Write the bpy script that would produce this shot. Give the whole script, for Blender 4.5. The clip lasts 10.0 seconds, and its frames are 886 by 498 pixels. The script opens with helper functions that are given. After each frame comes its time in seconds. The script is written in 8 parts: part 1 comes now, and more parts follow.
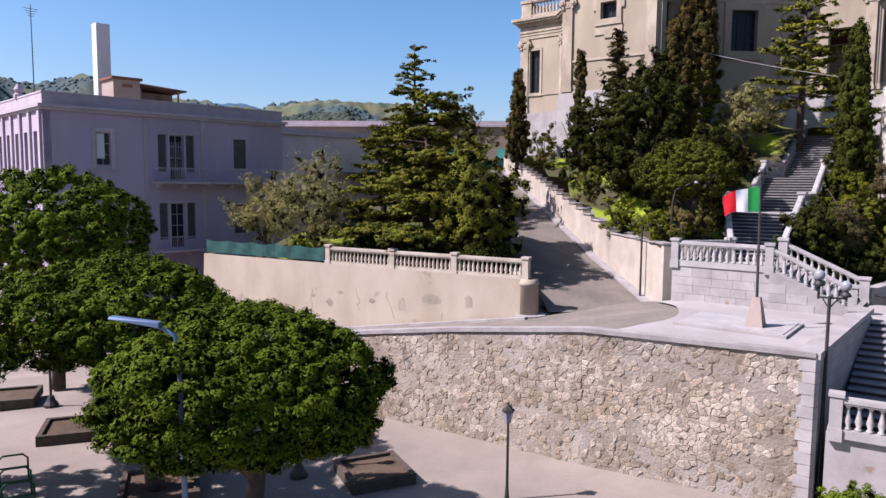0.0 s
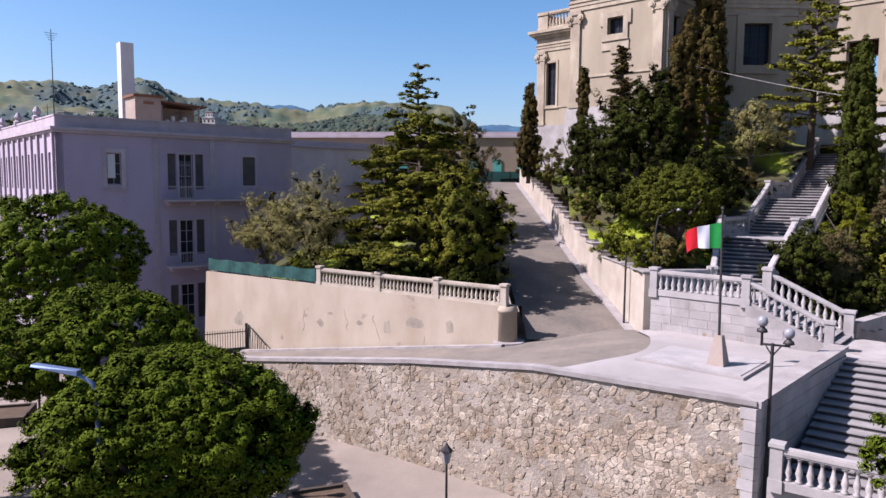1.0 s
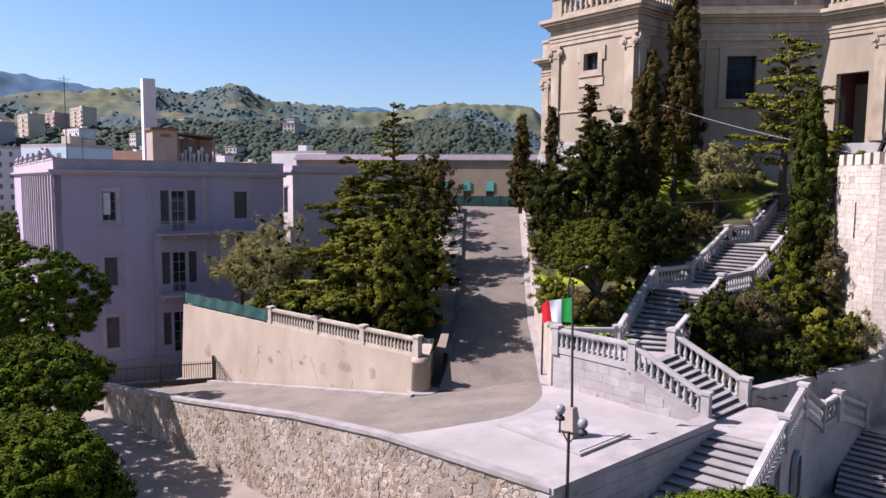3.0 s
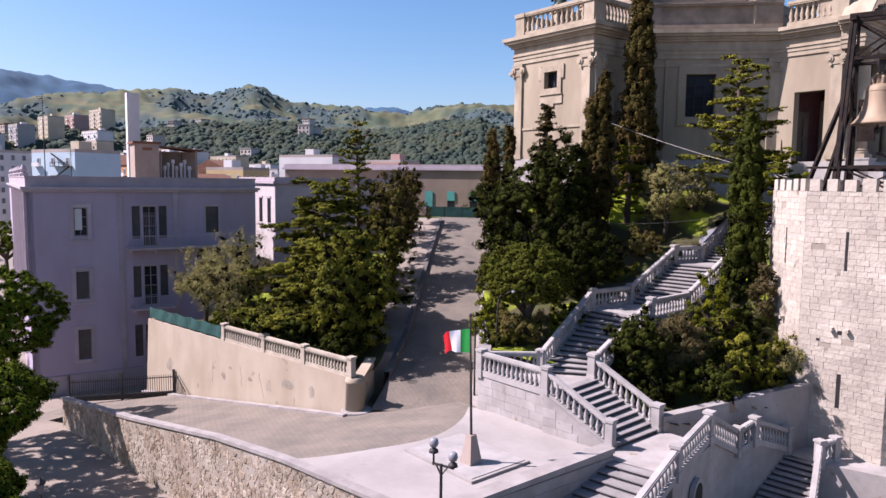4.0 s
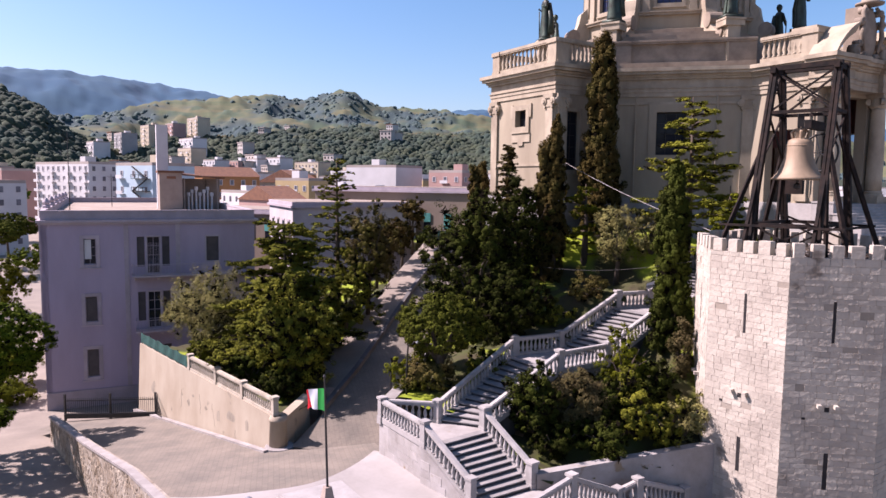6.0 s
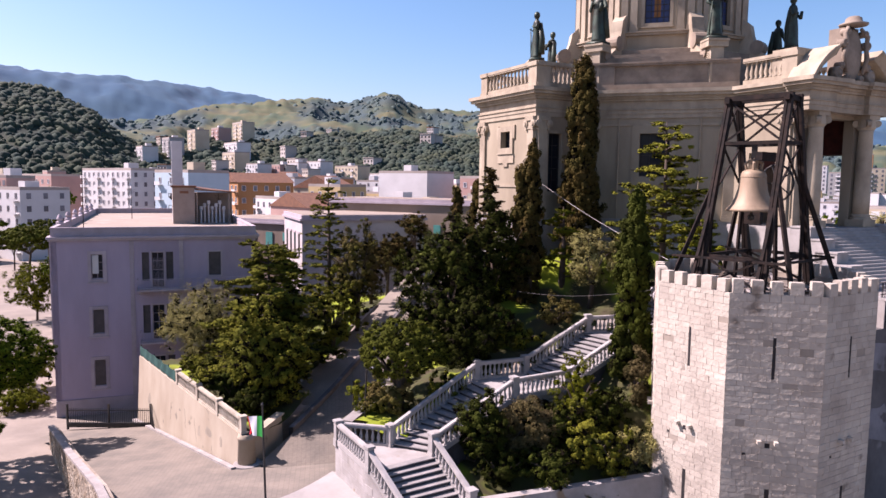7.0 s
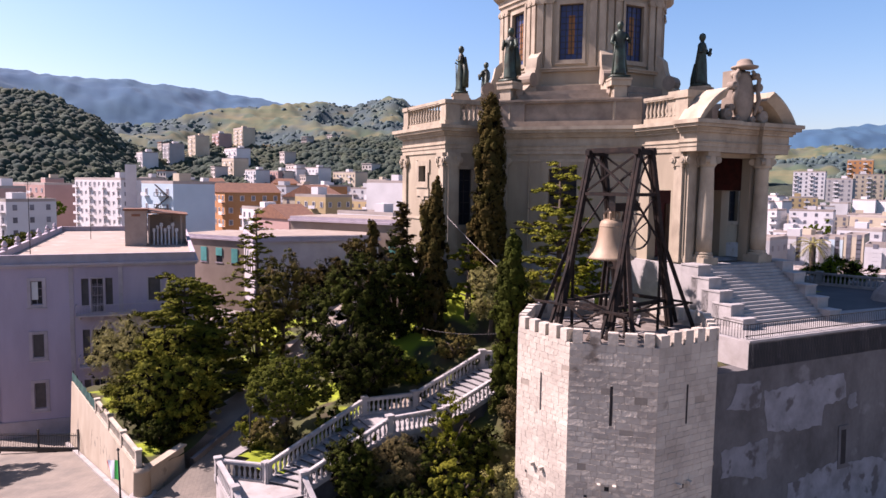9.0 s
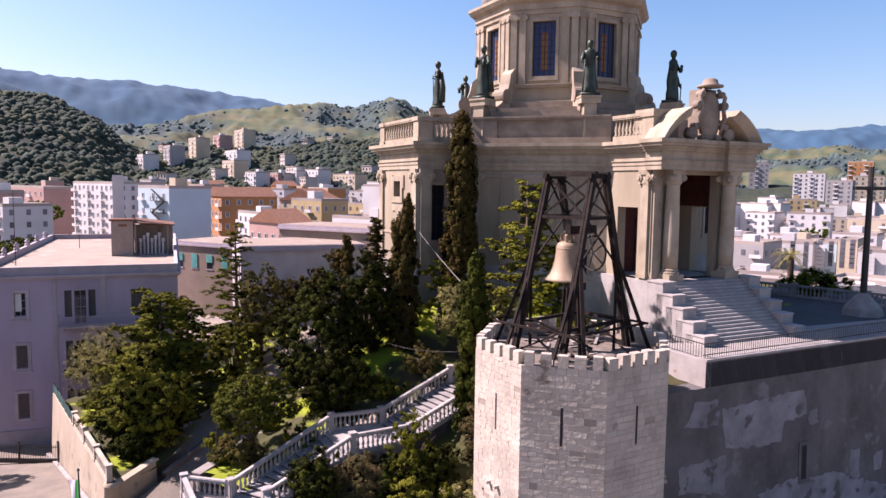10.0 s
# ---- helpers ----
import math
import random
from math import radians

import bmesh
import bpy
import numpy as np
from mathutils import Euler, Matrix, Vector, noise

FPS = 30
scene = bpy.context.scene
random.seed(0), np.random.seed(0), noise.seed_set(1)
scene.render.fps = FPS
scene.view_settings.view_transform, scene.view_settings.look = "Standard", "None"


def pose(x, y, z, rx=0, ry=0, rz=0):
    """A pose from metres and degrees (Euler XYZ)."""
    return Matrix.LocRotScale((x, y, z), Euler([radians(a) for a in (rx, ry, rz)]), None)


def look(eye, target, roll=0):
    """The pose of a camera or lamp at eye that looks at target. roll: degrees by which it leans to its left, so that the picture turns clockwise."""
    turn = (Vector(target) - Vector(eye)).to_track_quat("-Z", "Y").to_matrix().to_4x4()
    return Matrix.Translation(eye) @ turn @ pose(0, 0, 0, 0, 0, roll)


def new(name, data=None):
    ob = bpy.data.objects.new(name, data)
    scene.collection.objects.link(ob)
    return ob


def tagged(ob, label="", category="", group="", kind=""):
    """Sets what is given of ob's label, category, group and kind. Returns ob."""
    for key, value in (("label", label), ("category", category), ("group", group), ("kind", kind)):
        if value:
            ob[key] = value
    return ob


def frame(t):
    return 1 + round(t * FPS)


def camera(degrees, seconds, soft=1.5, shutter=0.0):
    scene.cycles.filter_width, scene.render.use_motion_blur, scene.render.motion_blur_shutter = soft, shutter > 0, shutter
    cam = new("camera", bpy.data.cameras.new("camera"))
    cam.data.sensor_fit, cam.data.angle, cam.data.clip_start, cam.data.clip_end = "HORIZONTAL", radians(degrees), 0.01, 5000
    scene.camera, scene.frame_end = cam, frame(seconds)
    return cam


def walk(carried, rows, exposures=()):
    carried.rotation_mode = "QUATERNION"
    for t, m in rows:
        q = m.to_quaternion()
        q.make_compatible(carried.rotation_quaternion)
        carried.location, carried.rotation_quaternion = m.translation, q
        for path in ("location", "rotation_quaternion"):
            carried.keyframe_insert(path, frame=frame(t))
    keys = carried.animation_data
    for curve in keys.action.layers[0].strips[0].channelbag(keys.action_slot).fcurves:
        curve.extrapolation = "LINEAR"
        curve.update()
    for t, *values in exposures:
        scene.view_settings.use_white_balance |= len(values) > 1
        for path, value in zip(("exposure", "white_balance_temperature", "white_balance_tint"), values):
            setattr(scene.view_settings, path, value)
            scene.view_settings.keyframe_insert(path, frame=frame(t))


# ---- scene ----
cam = camera(64.5, 10.0)
METRES, EYE, TILT, LEAN, TURN = 45.0, 10.5, 0.0, 0.0, 0.0
ROWS = [
    (0.0, 0.0, 0.0, 0.0, 0.05, -5.31, -0.48),
    (0.5, 0.0397, 0.0, 0.0156, 2.02, -5.31, -0.49),
    (1.0, 0.0781, -0.0001, 0.0313, 3.85, -5.32, -0.53),
    (1.5, 0.12, 0.0011, 0.0482, 5.75, -5.33, -0.55),
    (2.0, 0.1669, 0.0009, 0.0645, 7.54, -5.34, -0.59),
    (2.5, 0.2221, -0.0002, 0.0816, 9.42, -5.36, -0.59),
    (4.0, 0.3818, 0.0028, 0.131, 12.13, -5.43, -0.65),
    (4.5, 0.4376, 0.0082, 0.1459, 13.57, -5.43, -0.68),
    (5.0, 0.4909, 0.0123, 0.1612, 15.43, -5.44, -0.74),
    (5.5, 0.5462, 0.0201, 0.1798, 17.21, -5.4, -0.76),
    (7.0, 0.7111, 0.0526, 0.2362, 23.1, -5.34, -0.76),
    (7.5, 0.7642, 0.0649, 0.2538, 23.35, -5.27, -0.78),
    (8.0, 0.8098, 0.0763, 0.2686, 23.47, -5.24, -0.75),
    (8.5, 0.8493, 0.0861, 0.2815, 23.64, -5.18, -0.77),
    (9.0, 0.8793, 0.0911, 0.2957, 23.71, -5.14, -0.77),
    (9.5, 0.9082, 0.0958, 0.311, 23.83, -5.13, -0.76),
    (10.0, 0.9348, 0.1, 0.3248, 23.94, -5.12, -0.75),
]
walk(cam, [(t, pose(0, 0, EYE, TILT, LEAN, TURN) @ pose(METRES * x, METRES * y, METRES * z, 90 + pitch, roll, yaw)) for t, x, y, z, yaw, pitch, roll in ROWS], [(0.0, 1.10, 6020, 28), (2.5, 1.12, 6120, 29), (4.5, 1.20, 6280, 32), (7.0, 1.34, 6560, 36), (10.0, 1.38, 6720, 38)])

# ---- light ----
SUN_FROM = Vector((-0.981, -0.194, 0.0)).normalized()
SUN_ELEV = radians(46)
world = bpy.data.worlds.new("world")
scene.world = world
world.use_nodes = True
wn = world.node_tree
wn.nodes.clear()
sky = wn.nodes.new("ShaderNodeTexSky")
sky.sky_type = "NISHITA"
sky.sun_disc = False
sky.sun_elevation = SUN_ELEV
sky.sun_rotation = math.atan2(SUN_FROM.x, SUN_FROM.y)
sky.air_density, sky.dust_density, sky.ozone_density = 1.0, 1.3, 2.6
bg = wn.nodes.new("ShaderNodeBackground")
bg.inputs[1].default_value = 0.072
wout = wn.nodes.new("ShaderNodeOutputWorld")
blue = wn.nodes.new("ShaderNodeHueSaturation")
blue.inputs["Hue"].default_value, blue.inputs["Saturation"].default_value = 0.489, 1.25
wn.links.new(sky.outputs[0], blue.inputs["Color"])
wn.links.new(blue.outputs[0], bg.inputs[0])
wn.links.new(bg.outputs[0], wout.inputs[0])
sun = new("sun", bpy.data.lights.new("sun", "SUN"))
sun.data.energy, sun.data.angle, sun.data.color = 5.0, radians(0.53), (1.0, 0.95, 0.875)
to_sun = Vector((SUN_FROM.x * math.cos(SUN_ELEV), SUN_FROM.y * math.cos(SUN_ELEV), math.sin(SUN_ELEV)))
sun.matrix_world = look(to_sun * 200, (0, 0, 0))

# ---- materials ----
MATS = {}


def mat(name, base, other=None, scale=1.0, rough=0.75, bump=0.15, metal=0.0, fine=18.0, rand=0.12, spots=None, streak=0.0, trans=0.0, spec=0.3):
    """A surface with large stains, fine grain, relief and a small change of tone from piece to piece."""
    if name in MATS:
        return MATS[name]
    m = bpy.data.materials.new(name)
    m.use_nodes = True
    nt = m.node_tree
    b = nt.nodes["Principled BSDF"]
    b.inputs["Roughness"].default_value, b.inputs["Metallic"].default_value = rough, metal
    b.inputs["Specular IOR Level"].default_value = spec
    co = nt.nodes.new("ShaderNodeTexCoord")
    geo = nt.nodes.new("ShaderNodeNewGeometry")
    pos = geo.outputs["Position"]
    big = nt.nodes.new("ShaderNodeTexNoise")
    big.inputs["Scale"].default_value, big.inputs["Detail"].default_value, big.inputs["Roughness"].default_value = scale, 6, 0.62
    small = nt.nodes.new("ShaderNodeTexNoise")
    small.inputs["Scale"].default_value, small.inputs["Detail"].default_value = fine, 4
    nt.links.new(pos, small.inputs["Vector"])
    if streak:
        mp = nt.nodes.new("ShaderNodeMapping")
        mp.inputs["Scale"].default_value = (1, 1, streak)
        nt.links.new(pos, mp.inputs["Vector"])
        nt.links.new(mp.outputs[0], big.inputs["Vector"])
    else:
        nt.links.new(pos, big.inputs["Vector"])
    ramp = nt.nodes.new("ShaderNodeMapRange")
    ramp.inputs[1].default_value, ramp.inputs[2].default_value = 0.36, 0.66
    nt.links.new(big.outputs[0], ramp.inputs[0])
    mix = nt.nodes.new("ShaderNodeMix")
    mix.data_type = "RGBA"
    mix.inputs["A"].default_value = (*base, 1)
    mix.inputs["B"].default_value = (*(other or [c * 0.72 for c in base]), 1)
    nt.links.new(ramp.outputs[0], mix.inputs["Factor"])
    last = mix.outputs["Result"]
    if spots:
        vo = nt.nodes.new("ShaderNodeTexNoise")
        vo.inputs["Scale"].default_value, vo.inputs["Detail"].default_value = spots[1], 3
        nt.links.new(pos, vo.inputs["Vector"])
        r2 = nt.nodes.new("ShaderNodeMapRange")
        r2.inputs[1].default_value, r2.inputs[2].default_value = spots[2], spots[2] + 0.07
        nt.links.new(vo.outputs[0], r2.inputs[0])
        m2 = nt.nodes.new("ShaderNodeMix")
        m2.data_type = "RGBA"
        m2.inputs["B"].default_value = (*spots[0], 1)
        nt.links.new(r2.outputs[0], m2.inputs["Factor"])
        nt.links.new(last, m2.inputs["A"])
        last = m2.outputs["Result"]
    hsv = nt.nodes.new("ShaderNodeHueSaturation")
    info = nt.nodes.new("ShaderNodeObjectInfo")
    add = nt.nodes.new("ShaderNodeMath")
    add.operation = "ADD"
    nt.links.new(info.outputs["Random"], add.inputs[0])
    nt.links.new(geo.outputs["Random Per Island"], add.inputs[1])
    add2 = nt.nodes.new("ShaderNodeMath")
    add2.operation = "ADD"
    nt.links.new(add.outputs[0], add2.inputs[0])
    nt.links.new(small.outputs[0], add2.inputs[1])
    val = nt.nodes.new("ShaderNodeMapRange")
    val.inputs[1].default_value, val.inputs[2].default_value = 0.5, 2.0
    val.inputs[3].default_value, val.inputs[4].default_value = 1 - rand * 1.6, 1 + rand * 1.6
    nt.links.new(add2.outputs[0], val.inputs[0])
    nt.links.new(val.outputs[0], hsv.inputs["Value"])
    nt.links.new(last, hsv.inputs["Color"])
    nt.links.new(hsv.outputs[0], b.inputs["Base Color"])
    if bump:
        bp = nt.nodes.new("ShaderNodeBump")
        bp.inputs["Strength"].default_value, bp.inputs["Distance"].default_value = bump, 0.05
        nt.links.new(small.outputs[0], bp.inputs["Height"])
        nt.links.new(bp.outputs[0], b.inputs["Normal"])
    if trans:
        out = nt.nodes["Material Output"]
        tr = nt.nodes.new("ShaderNodeBsdfTranslucent")
        nt.links.new(hsv.outputs[0], tr.inputs[0])
        ms = nt.nodes.new("ShaderNodeMixShader")
        ms.inputs[0].default_value = trans
        nt.links.new(b.outputs[0], ms.inputs[1])
        nt.links.new(tr.outputs[0], ms.inputs[2])
        nt.links.new(ms.outputs[0], out.inputs[0])
    MATS[name] = m
    return m


def glass(name, tint):
    m = bpy.data.materials.new(name)
    m.use_nodes = True
    b = m.node_tree.nodes["Principled BSDF"]
    b.inputs["Base Color"].default_value = (*tint, 1)
    b.inputs["Roughness"].default_value = 0.08
    b.inputs["Specular IOR Level"].default_value = 0.12
    return m


M_STREET = mat("street", (0.205, 0.172, 0.142), (0.150, 0.126, 0.105), 0.25, 0.9, 0.1, fine=6)
M_PAVE = mat("paving", (0.142, 0.12, 0.0975), (0.0975, 0.0861, 0.0724), 0.5, 0.9, 0.3, fine=5, rand=0.2)
M_TERRACE = mat("terrace_paving", (0.264, 0.243, 0.231), (0.211, 0.195, 0.182), 0.4, 0.85, 0.1, fine=4, rand=0.07, spots=((0.178, 0.162, 0.149), 0.9, 0.66))
M_MARBLE = mat("white_stone", (0.313, 0.294, 0.284), (0.237, 0.223, 0.214), 1.2, 0.7, 0.1, rand=0.06)
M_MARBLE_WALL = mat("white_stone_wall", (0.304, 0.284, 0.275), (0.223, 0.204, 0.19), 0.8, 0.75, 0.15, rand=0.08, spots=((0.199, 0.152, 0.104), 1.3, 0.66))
M_STONE = mat("rubble", (0.33, 0.285, 0.23), (0.185, 0.138, 0.092), 0.7, 0.9, 0.6, fine=11, rand=0.26, spots=((0.08, 0.068, 0.055), 4.5, 0.64))
M_MORTAR = mat("mortar", (0.31, 0.275, 0.235), (0.19, 0.15, 0.11), 0.5, 0.95, 0.7, fine=11, rand=0.15, spots=((0.10, 0.085, 0.07), 4.0, 0.65))
M_COPING = mat("coping", (0.263, 0.243, 0.231), (0.193, 0.172, 0.162), 1.2, 0.8, 0.2)
M_PLASTER = mat("garden_plaster", (0.34, 0.29, 0.225), (0.276, 0.225, 0.168), 0.5, 0.9, 0.15, rand=0.06, spots=((0.179, 0.15, 0.114), 0.8, 0.68), streak=0.5)
M_BALCREAM = mat("cream_balustrade_stone", (0.368, 0.322, 0.262), (0.276, 0.235, 0.184), 1.2, 0.8, 0.15, rand=0.06)
M_WARD = mat("pale_ward_plaster", (0.42, 0.385, 0.385), (0.35, 0.315, 0.31), 0.4, 0.9, 0.05, rand=0.04)
M_ROADWALL = mat("road_wall_plaster", (0.34, 0.3, 0.248), (0.269, 0.227, 0.181), 0.8, 0.9, 0.15, rand=0.06)
M_TOWER = mat("tower_ashlar", (0.404, 0.362, 0.305), (0.301, 0.263, 0.221), 0.45, 0.9, 0.7, fine=6, rand=0.08, spots=((0.179, 0.15, 0.122), 0.8, 0.645))
M_TOWERJ = mat("tower_joint", (0.287, 0.247, 0.203), (0.218, 0.184, 0.149), 0.5, 0.95, 0.3)
M_CHURCH = mat("church_plaster", (0.317, 0.268, 0.194), (0.22, 0.18, 0.128), 0.3, 0.85, 0.1, rand=0.04, streak=0.3)
M_CHTRIM = mat("church_stone", (0.339, 0.286, 0.211), (0.216, 0.176, 0.128), 0.8, 0.8, 0.12, rand=0.06, streak=0.6)
M_ATTIC = mat("attic_stone", (0.261, 0.211, 0.162), (0.153, 0.122, 0.0945), 0.7, 0.85, 0.15, rand=0.06)
M_BRONZE = mat("verdigris_bronze", (0.0252, 0.0252, 0.0202), (0.0396, 0.0612, 0.0468), 1.6, 0.5, 0.2, 0.5, rand=0.1)
M_BELL = mat("bell_bronze", (0.27, 0.20, 0.135), (0.185, 0.135, 0.09), 1.4, 0.6, 0.1, 0.1, rand=0.04, streak=0.3)
M_STEEL = mat("rusty_steel", (0.008, 0.0072, 0.0072), (0.0256, 0.0168, 0.0136), 3.0, 0.8, 0.15, 0.0, spec=0.12)
M_IRON = mat("dark_iron", (0.03, 0.03, 0.033), (0.05, 0.045, 0.04), 3.0, 0.6, 0.1, 0.5)
M_HOUSE = mat("lilac_plaster", (0.325, 0.275, 0.35), (0.265, 0.222, 0.28), 0.3, 0.9, 0.06, rand=0.04, streak=0.3)
M_HOUSETRIM = mat("house_trim", (0.33, 0.285, 0.315), (0.27, 0.232, 0.25), 0.8, 0.85, 0.08)
M_ROOF = mat("flat_roof", (0.252, 0.203, 0.165), (0.203, 0.16, 0.129), 0.3, 0.9, 0.1, spots=((0.29, 0.252, 0.218), 0.5, 0.62))
M_TILE = mat("terracotta", (0.174, 0.082, 0.0484), (0.116, 0.0581, 0.0387), 1.0, 0.9, 0.2)
M_SHUT = mat("grey_shutter", (0.072, 0.061, 0.061), (0.0505, 0.0432, 0.0432), 2, 0.7, 0.1)
M_TURQ = mat("turquoise_shutter", (0.072, 0.302, 0.274), (0.0504, 0.23, 0.216), 1, 0.7, 0.05)
M_NET = mat("green_net", (0.013, 0.069, 0.0606), (0.00864, 0.0432, 0.0389), 1.5, 0.8, 0.1)
# near-black colour that paints the shade inside slits and niches
M_HOLE_SHADE = mat("painted_hole_shade", (0.0144, 0.013, 0.0144), (0.0252, 0.0216, 0.0216), 1, 0.9, 0.0)
M_WOOD = mat("maroon_curtain", (0.0936, 0.0252, 0.0216), (0.0576, 0.018, 0.0158), 2, 0.8, 0.1)
M_WHITE = mat("white_paint", (0.498, 0.491, 0.498), (0.43, 0.424, 0.43), 0.6, 0.8, 0.05, rand=0.03)
M_POLEBLUE = mat("blue_grey_metal", (0.115, 0.158, 0.245), (0.0864, 0.122, 0.194), 2, 0.5, 0.05, 0.4)
M_SOIL = mat("planter_soil", (0.0864, 0.0576, 0.036), (0.0576, 0.0396, 0.0252), 2, 0.95, 0.4)
M_GRASS = mat("grass", (0.0269, 0.0333, 0.0064), (0.0307, 0.023, 0.0128), 0.35, 0.95, 0.5, fine=3, rand=0.3, spots=((0.121, 0.15, 0.00768), 0.17, 0.495))
M_BARK = mat("bark", (0.072, 0.054, 0.0396), (0.0432, 0.0324, 0.0252), 3, 0.95, 0.5)
# twigs coloured near black to paint the shade deep in the crowns
M_SHADE_TWIG = mat("shade_twigs", (0.004, 0.0036, 0.0024), (0.0072, 0.0056, 0.0032), 2, 0.95, 0, spec=0.02)
# darkened treads and much darker risers: shade on the stairs put into colour
M_TREAD = mat("shaded_tread_stone", (0.235, 0.222, 0.215), (0.168, 0.158, 0.155), 1.2, 0.8, 0.15, rand=0.1)
M_RISER = mat("shaded_riser_stone", (0.0672, 0.0639, 0.0672), (0.0437, 0.0403, 0.0437), 1.5, 0.85, 0.2)
M_PINE = mat("pine_needles", (0.076, 0.104, 0.007), (0.039, 0.059, 0.0045), 0.9, 0.75, 0, fine=2.5, rand=0.25, trans=0.02, spec=0.03)
M_CEDAR = mat("cedar_needles", (0.13, 0.127, 0.0146), (0.0544, 0.0611, 0.00905), 0.5, 0.75, 0, fine=2.5, rand=0.25, trans=0.02, spec=0.03)
M_CYPRESS = mat("cypress_scales", (0.036, 0.032, 0.009), (0.056, 0.038, 0.013), 0.6, 0.8, 0, fine=2.5, rand=0.28, trans=0.0, spec=0.02)
M_OAK = mat("oak_leaves", (0.03, 0.037, 0.0055), (0.016, 0.019, 0.004), 0.5, 0.8, 0, fine=2.5, rand=0.28, trans=0.01, spec=0.03)
M_REPAIR = mat("pale_repair_render", (0.199, 0.196, 0.211), (0.125, 0.122, 0.13), 0.7, 0.9, 0.3, fine=4, rand=0.08, spots=((0.0812, 0.0738, 0.0738), 0.8, 0.57))
M_PINE_DARK = mat("dark_pine_needles", (0.066, 0.074, 0.009), (0.036, 0.042, 0.006), 0.9, 0.75, 0, fine=2.5, rand=0.25, trans=0.02, spec=0.03)
M_OLIVE = mat("olive_leaves", (0.20, 0.185, 0.062), (0.135, 0.115, 0.045), 0.6, 0.7, 0, fine=2.5, rand=0.25, trans=0.08, spec=0.06)
M_SHRUB = mat("shrub_leaves", (0.0706, 0.0706, 0.0114), (0.0807, 0.0572, 0.0229), 0.45, 0.75, 0, fine=2.5, rand=0.28, trans=0.06, spec=0.04)
M_DRY = mat("dry_leaves", (0.0807, 0.0605, 0.0282), (0.0538, 0.0471, 0.0175), 0.5, 0.75, 0, fine=2.5, rand=0.28, trans=0.05, spec=0.04)
M_LIME = mat("lime_leaves", (0.0944, 0.0994, 0.00629), (0.0543, 0.0629, 0.00514), 0.6, 0.75, 0, fine=2.5, rand=0.25, trans=0.10, spec=0.04)
M_WINDOW = glass("window_glass", (0.016, 0.018, 0.024))
M_TOWNPANE = mat("dusty_pane", (0.12, 0.12, 0.14), (0.07, 0.07, 0.085), 0.3, 0.3, 0, rand=0.3)
M_STAINED = glass("stained_glass", (0.04, 0.055, 0.12))
M_AMBER = glass("amber_glass", (0.20, 0.09, 0.03))
M_DOME = mat("dome_lead", (0.216, 0.209, 0.202), (0.158, 0.151, 0.144), 0.8, 0.7, 0.1)
M_DOORWOOD = mat("door_wood", (0.115, 0.0648, 0.036), (0.072, 0.0396, 0.0216), 3, 0.6, 0.1, streak=0.2)
M_DECK = mat("littered_deck", (0.16, 0.135, 0.115), (0.085, 0.07, 0.06), 1.2, 0.95, 0.4, fine=5, rand=0.2, spots=((0.27, 0.245, 0.22), 1.6, 0.6))
M_ASPH = mat("terrace_asphalt", (0.0553, 0.0553, 0.0599), (0.0414, 0.0414, 0.0461), 0.4, 0.9, 0.2)
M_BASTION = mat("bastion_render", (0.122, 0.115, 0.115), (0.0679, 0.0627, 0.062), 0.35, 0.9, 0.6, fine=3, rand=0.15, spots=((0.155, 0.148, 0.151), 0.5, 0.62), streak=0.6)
M_HUT = mat("hut_plaster", (0.281, 0.227, 0.194), (0.233, 0.184, 0.155), 0.8, 0.9, 0.08)
M_BEIGE = mat("beige_plaster", (0.222, 0.174, 0.14), (0.189, 0.145, 0.116), 0.4, 0.9, 0.05, rand=0.04)
M_RED = mat("flag_red", (0.55, 0.012, 0.02), (0.45, 0.01, 0.018), 2, 0.8, 0, rand=0.03, trans=0.3)
M_GREENF = mat("flag_green", (0.008, 0.27, 0.05), (0.006, 0.22, 0.04), 2, 0.8, 0, rand=0.03, trans=0.3)
M_WHITEF = mat("flag_white", (0.74, 0.74, 0.77), (0.66, 0.66, 0.70), 2, 0.8, 0, rand=0.03, trans=0.3)
M_GREENM = mat("green_painted_metal", (0.0216, 0.072, 0.036), (0.0144, 0.0504, 0.0252), 3, 0.5, 0.05, 0.3)
M_LAMPGLASS = mat("milky_lamp_glass", (0.22, 0.22, 0.24), (0.17, 0.17, 0.19), 2, 0.25, 0, rand=0.03)


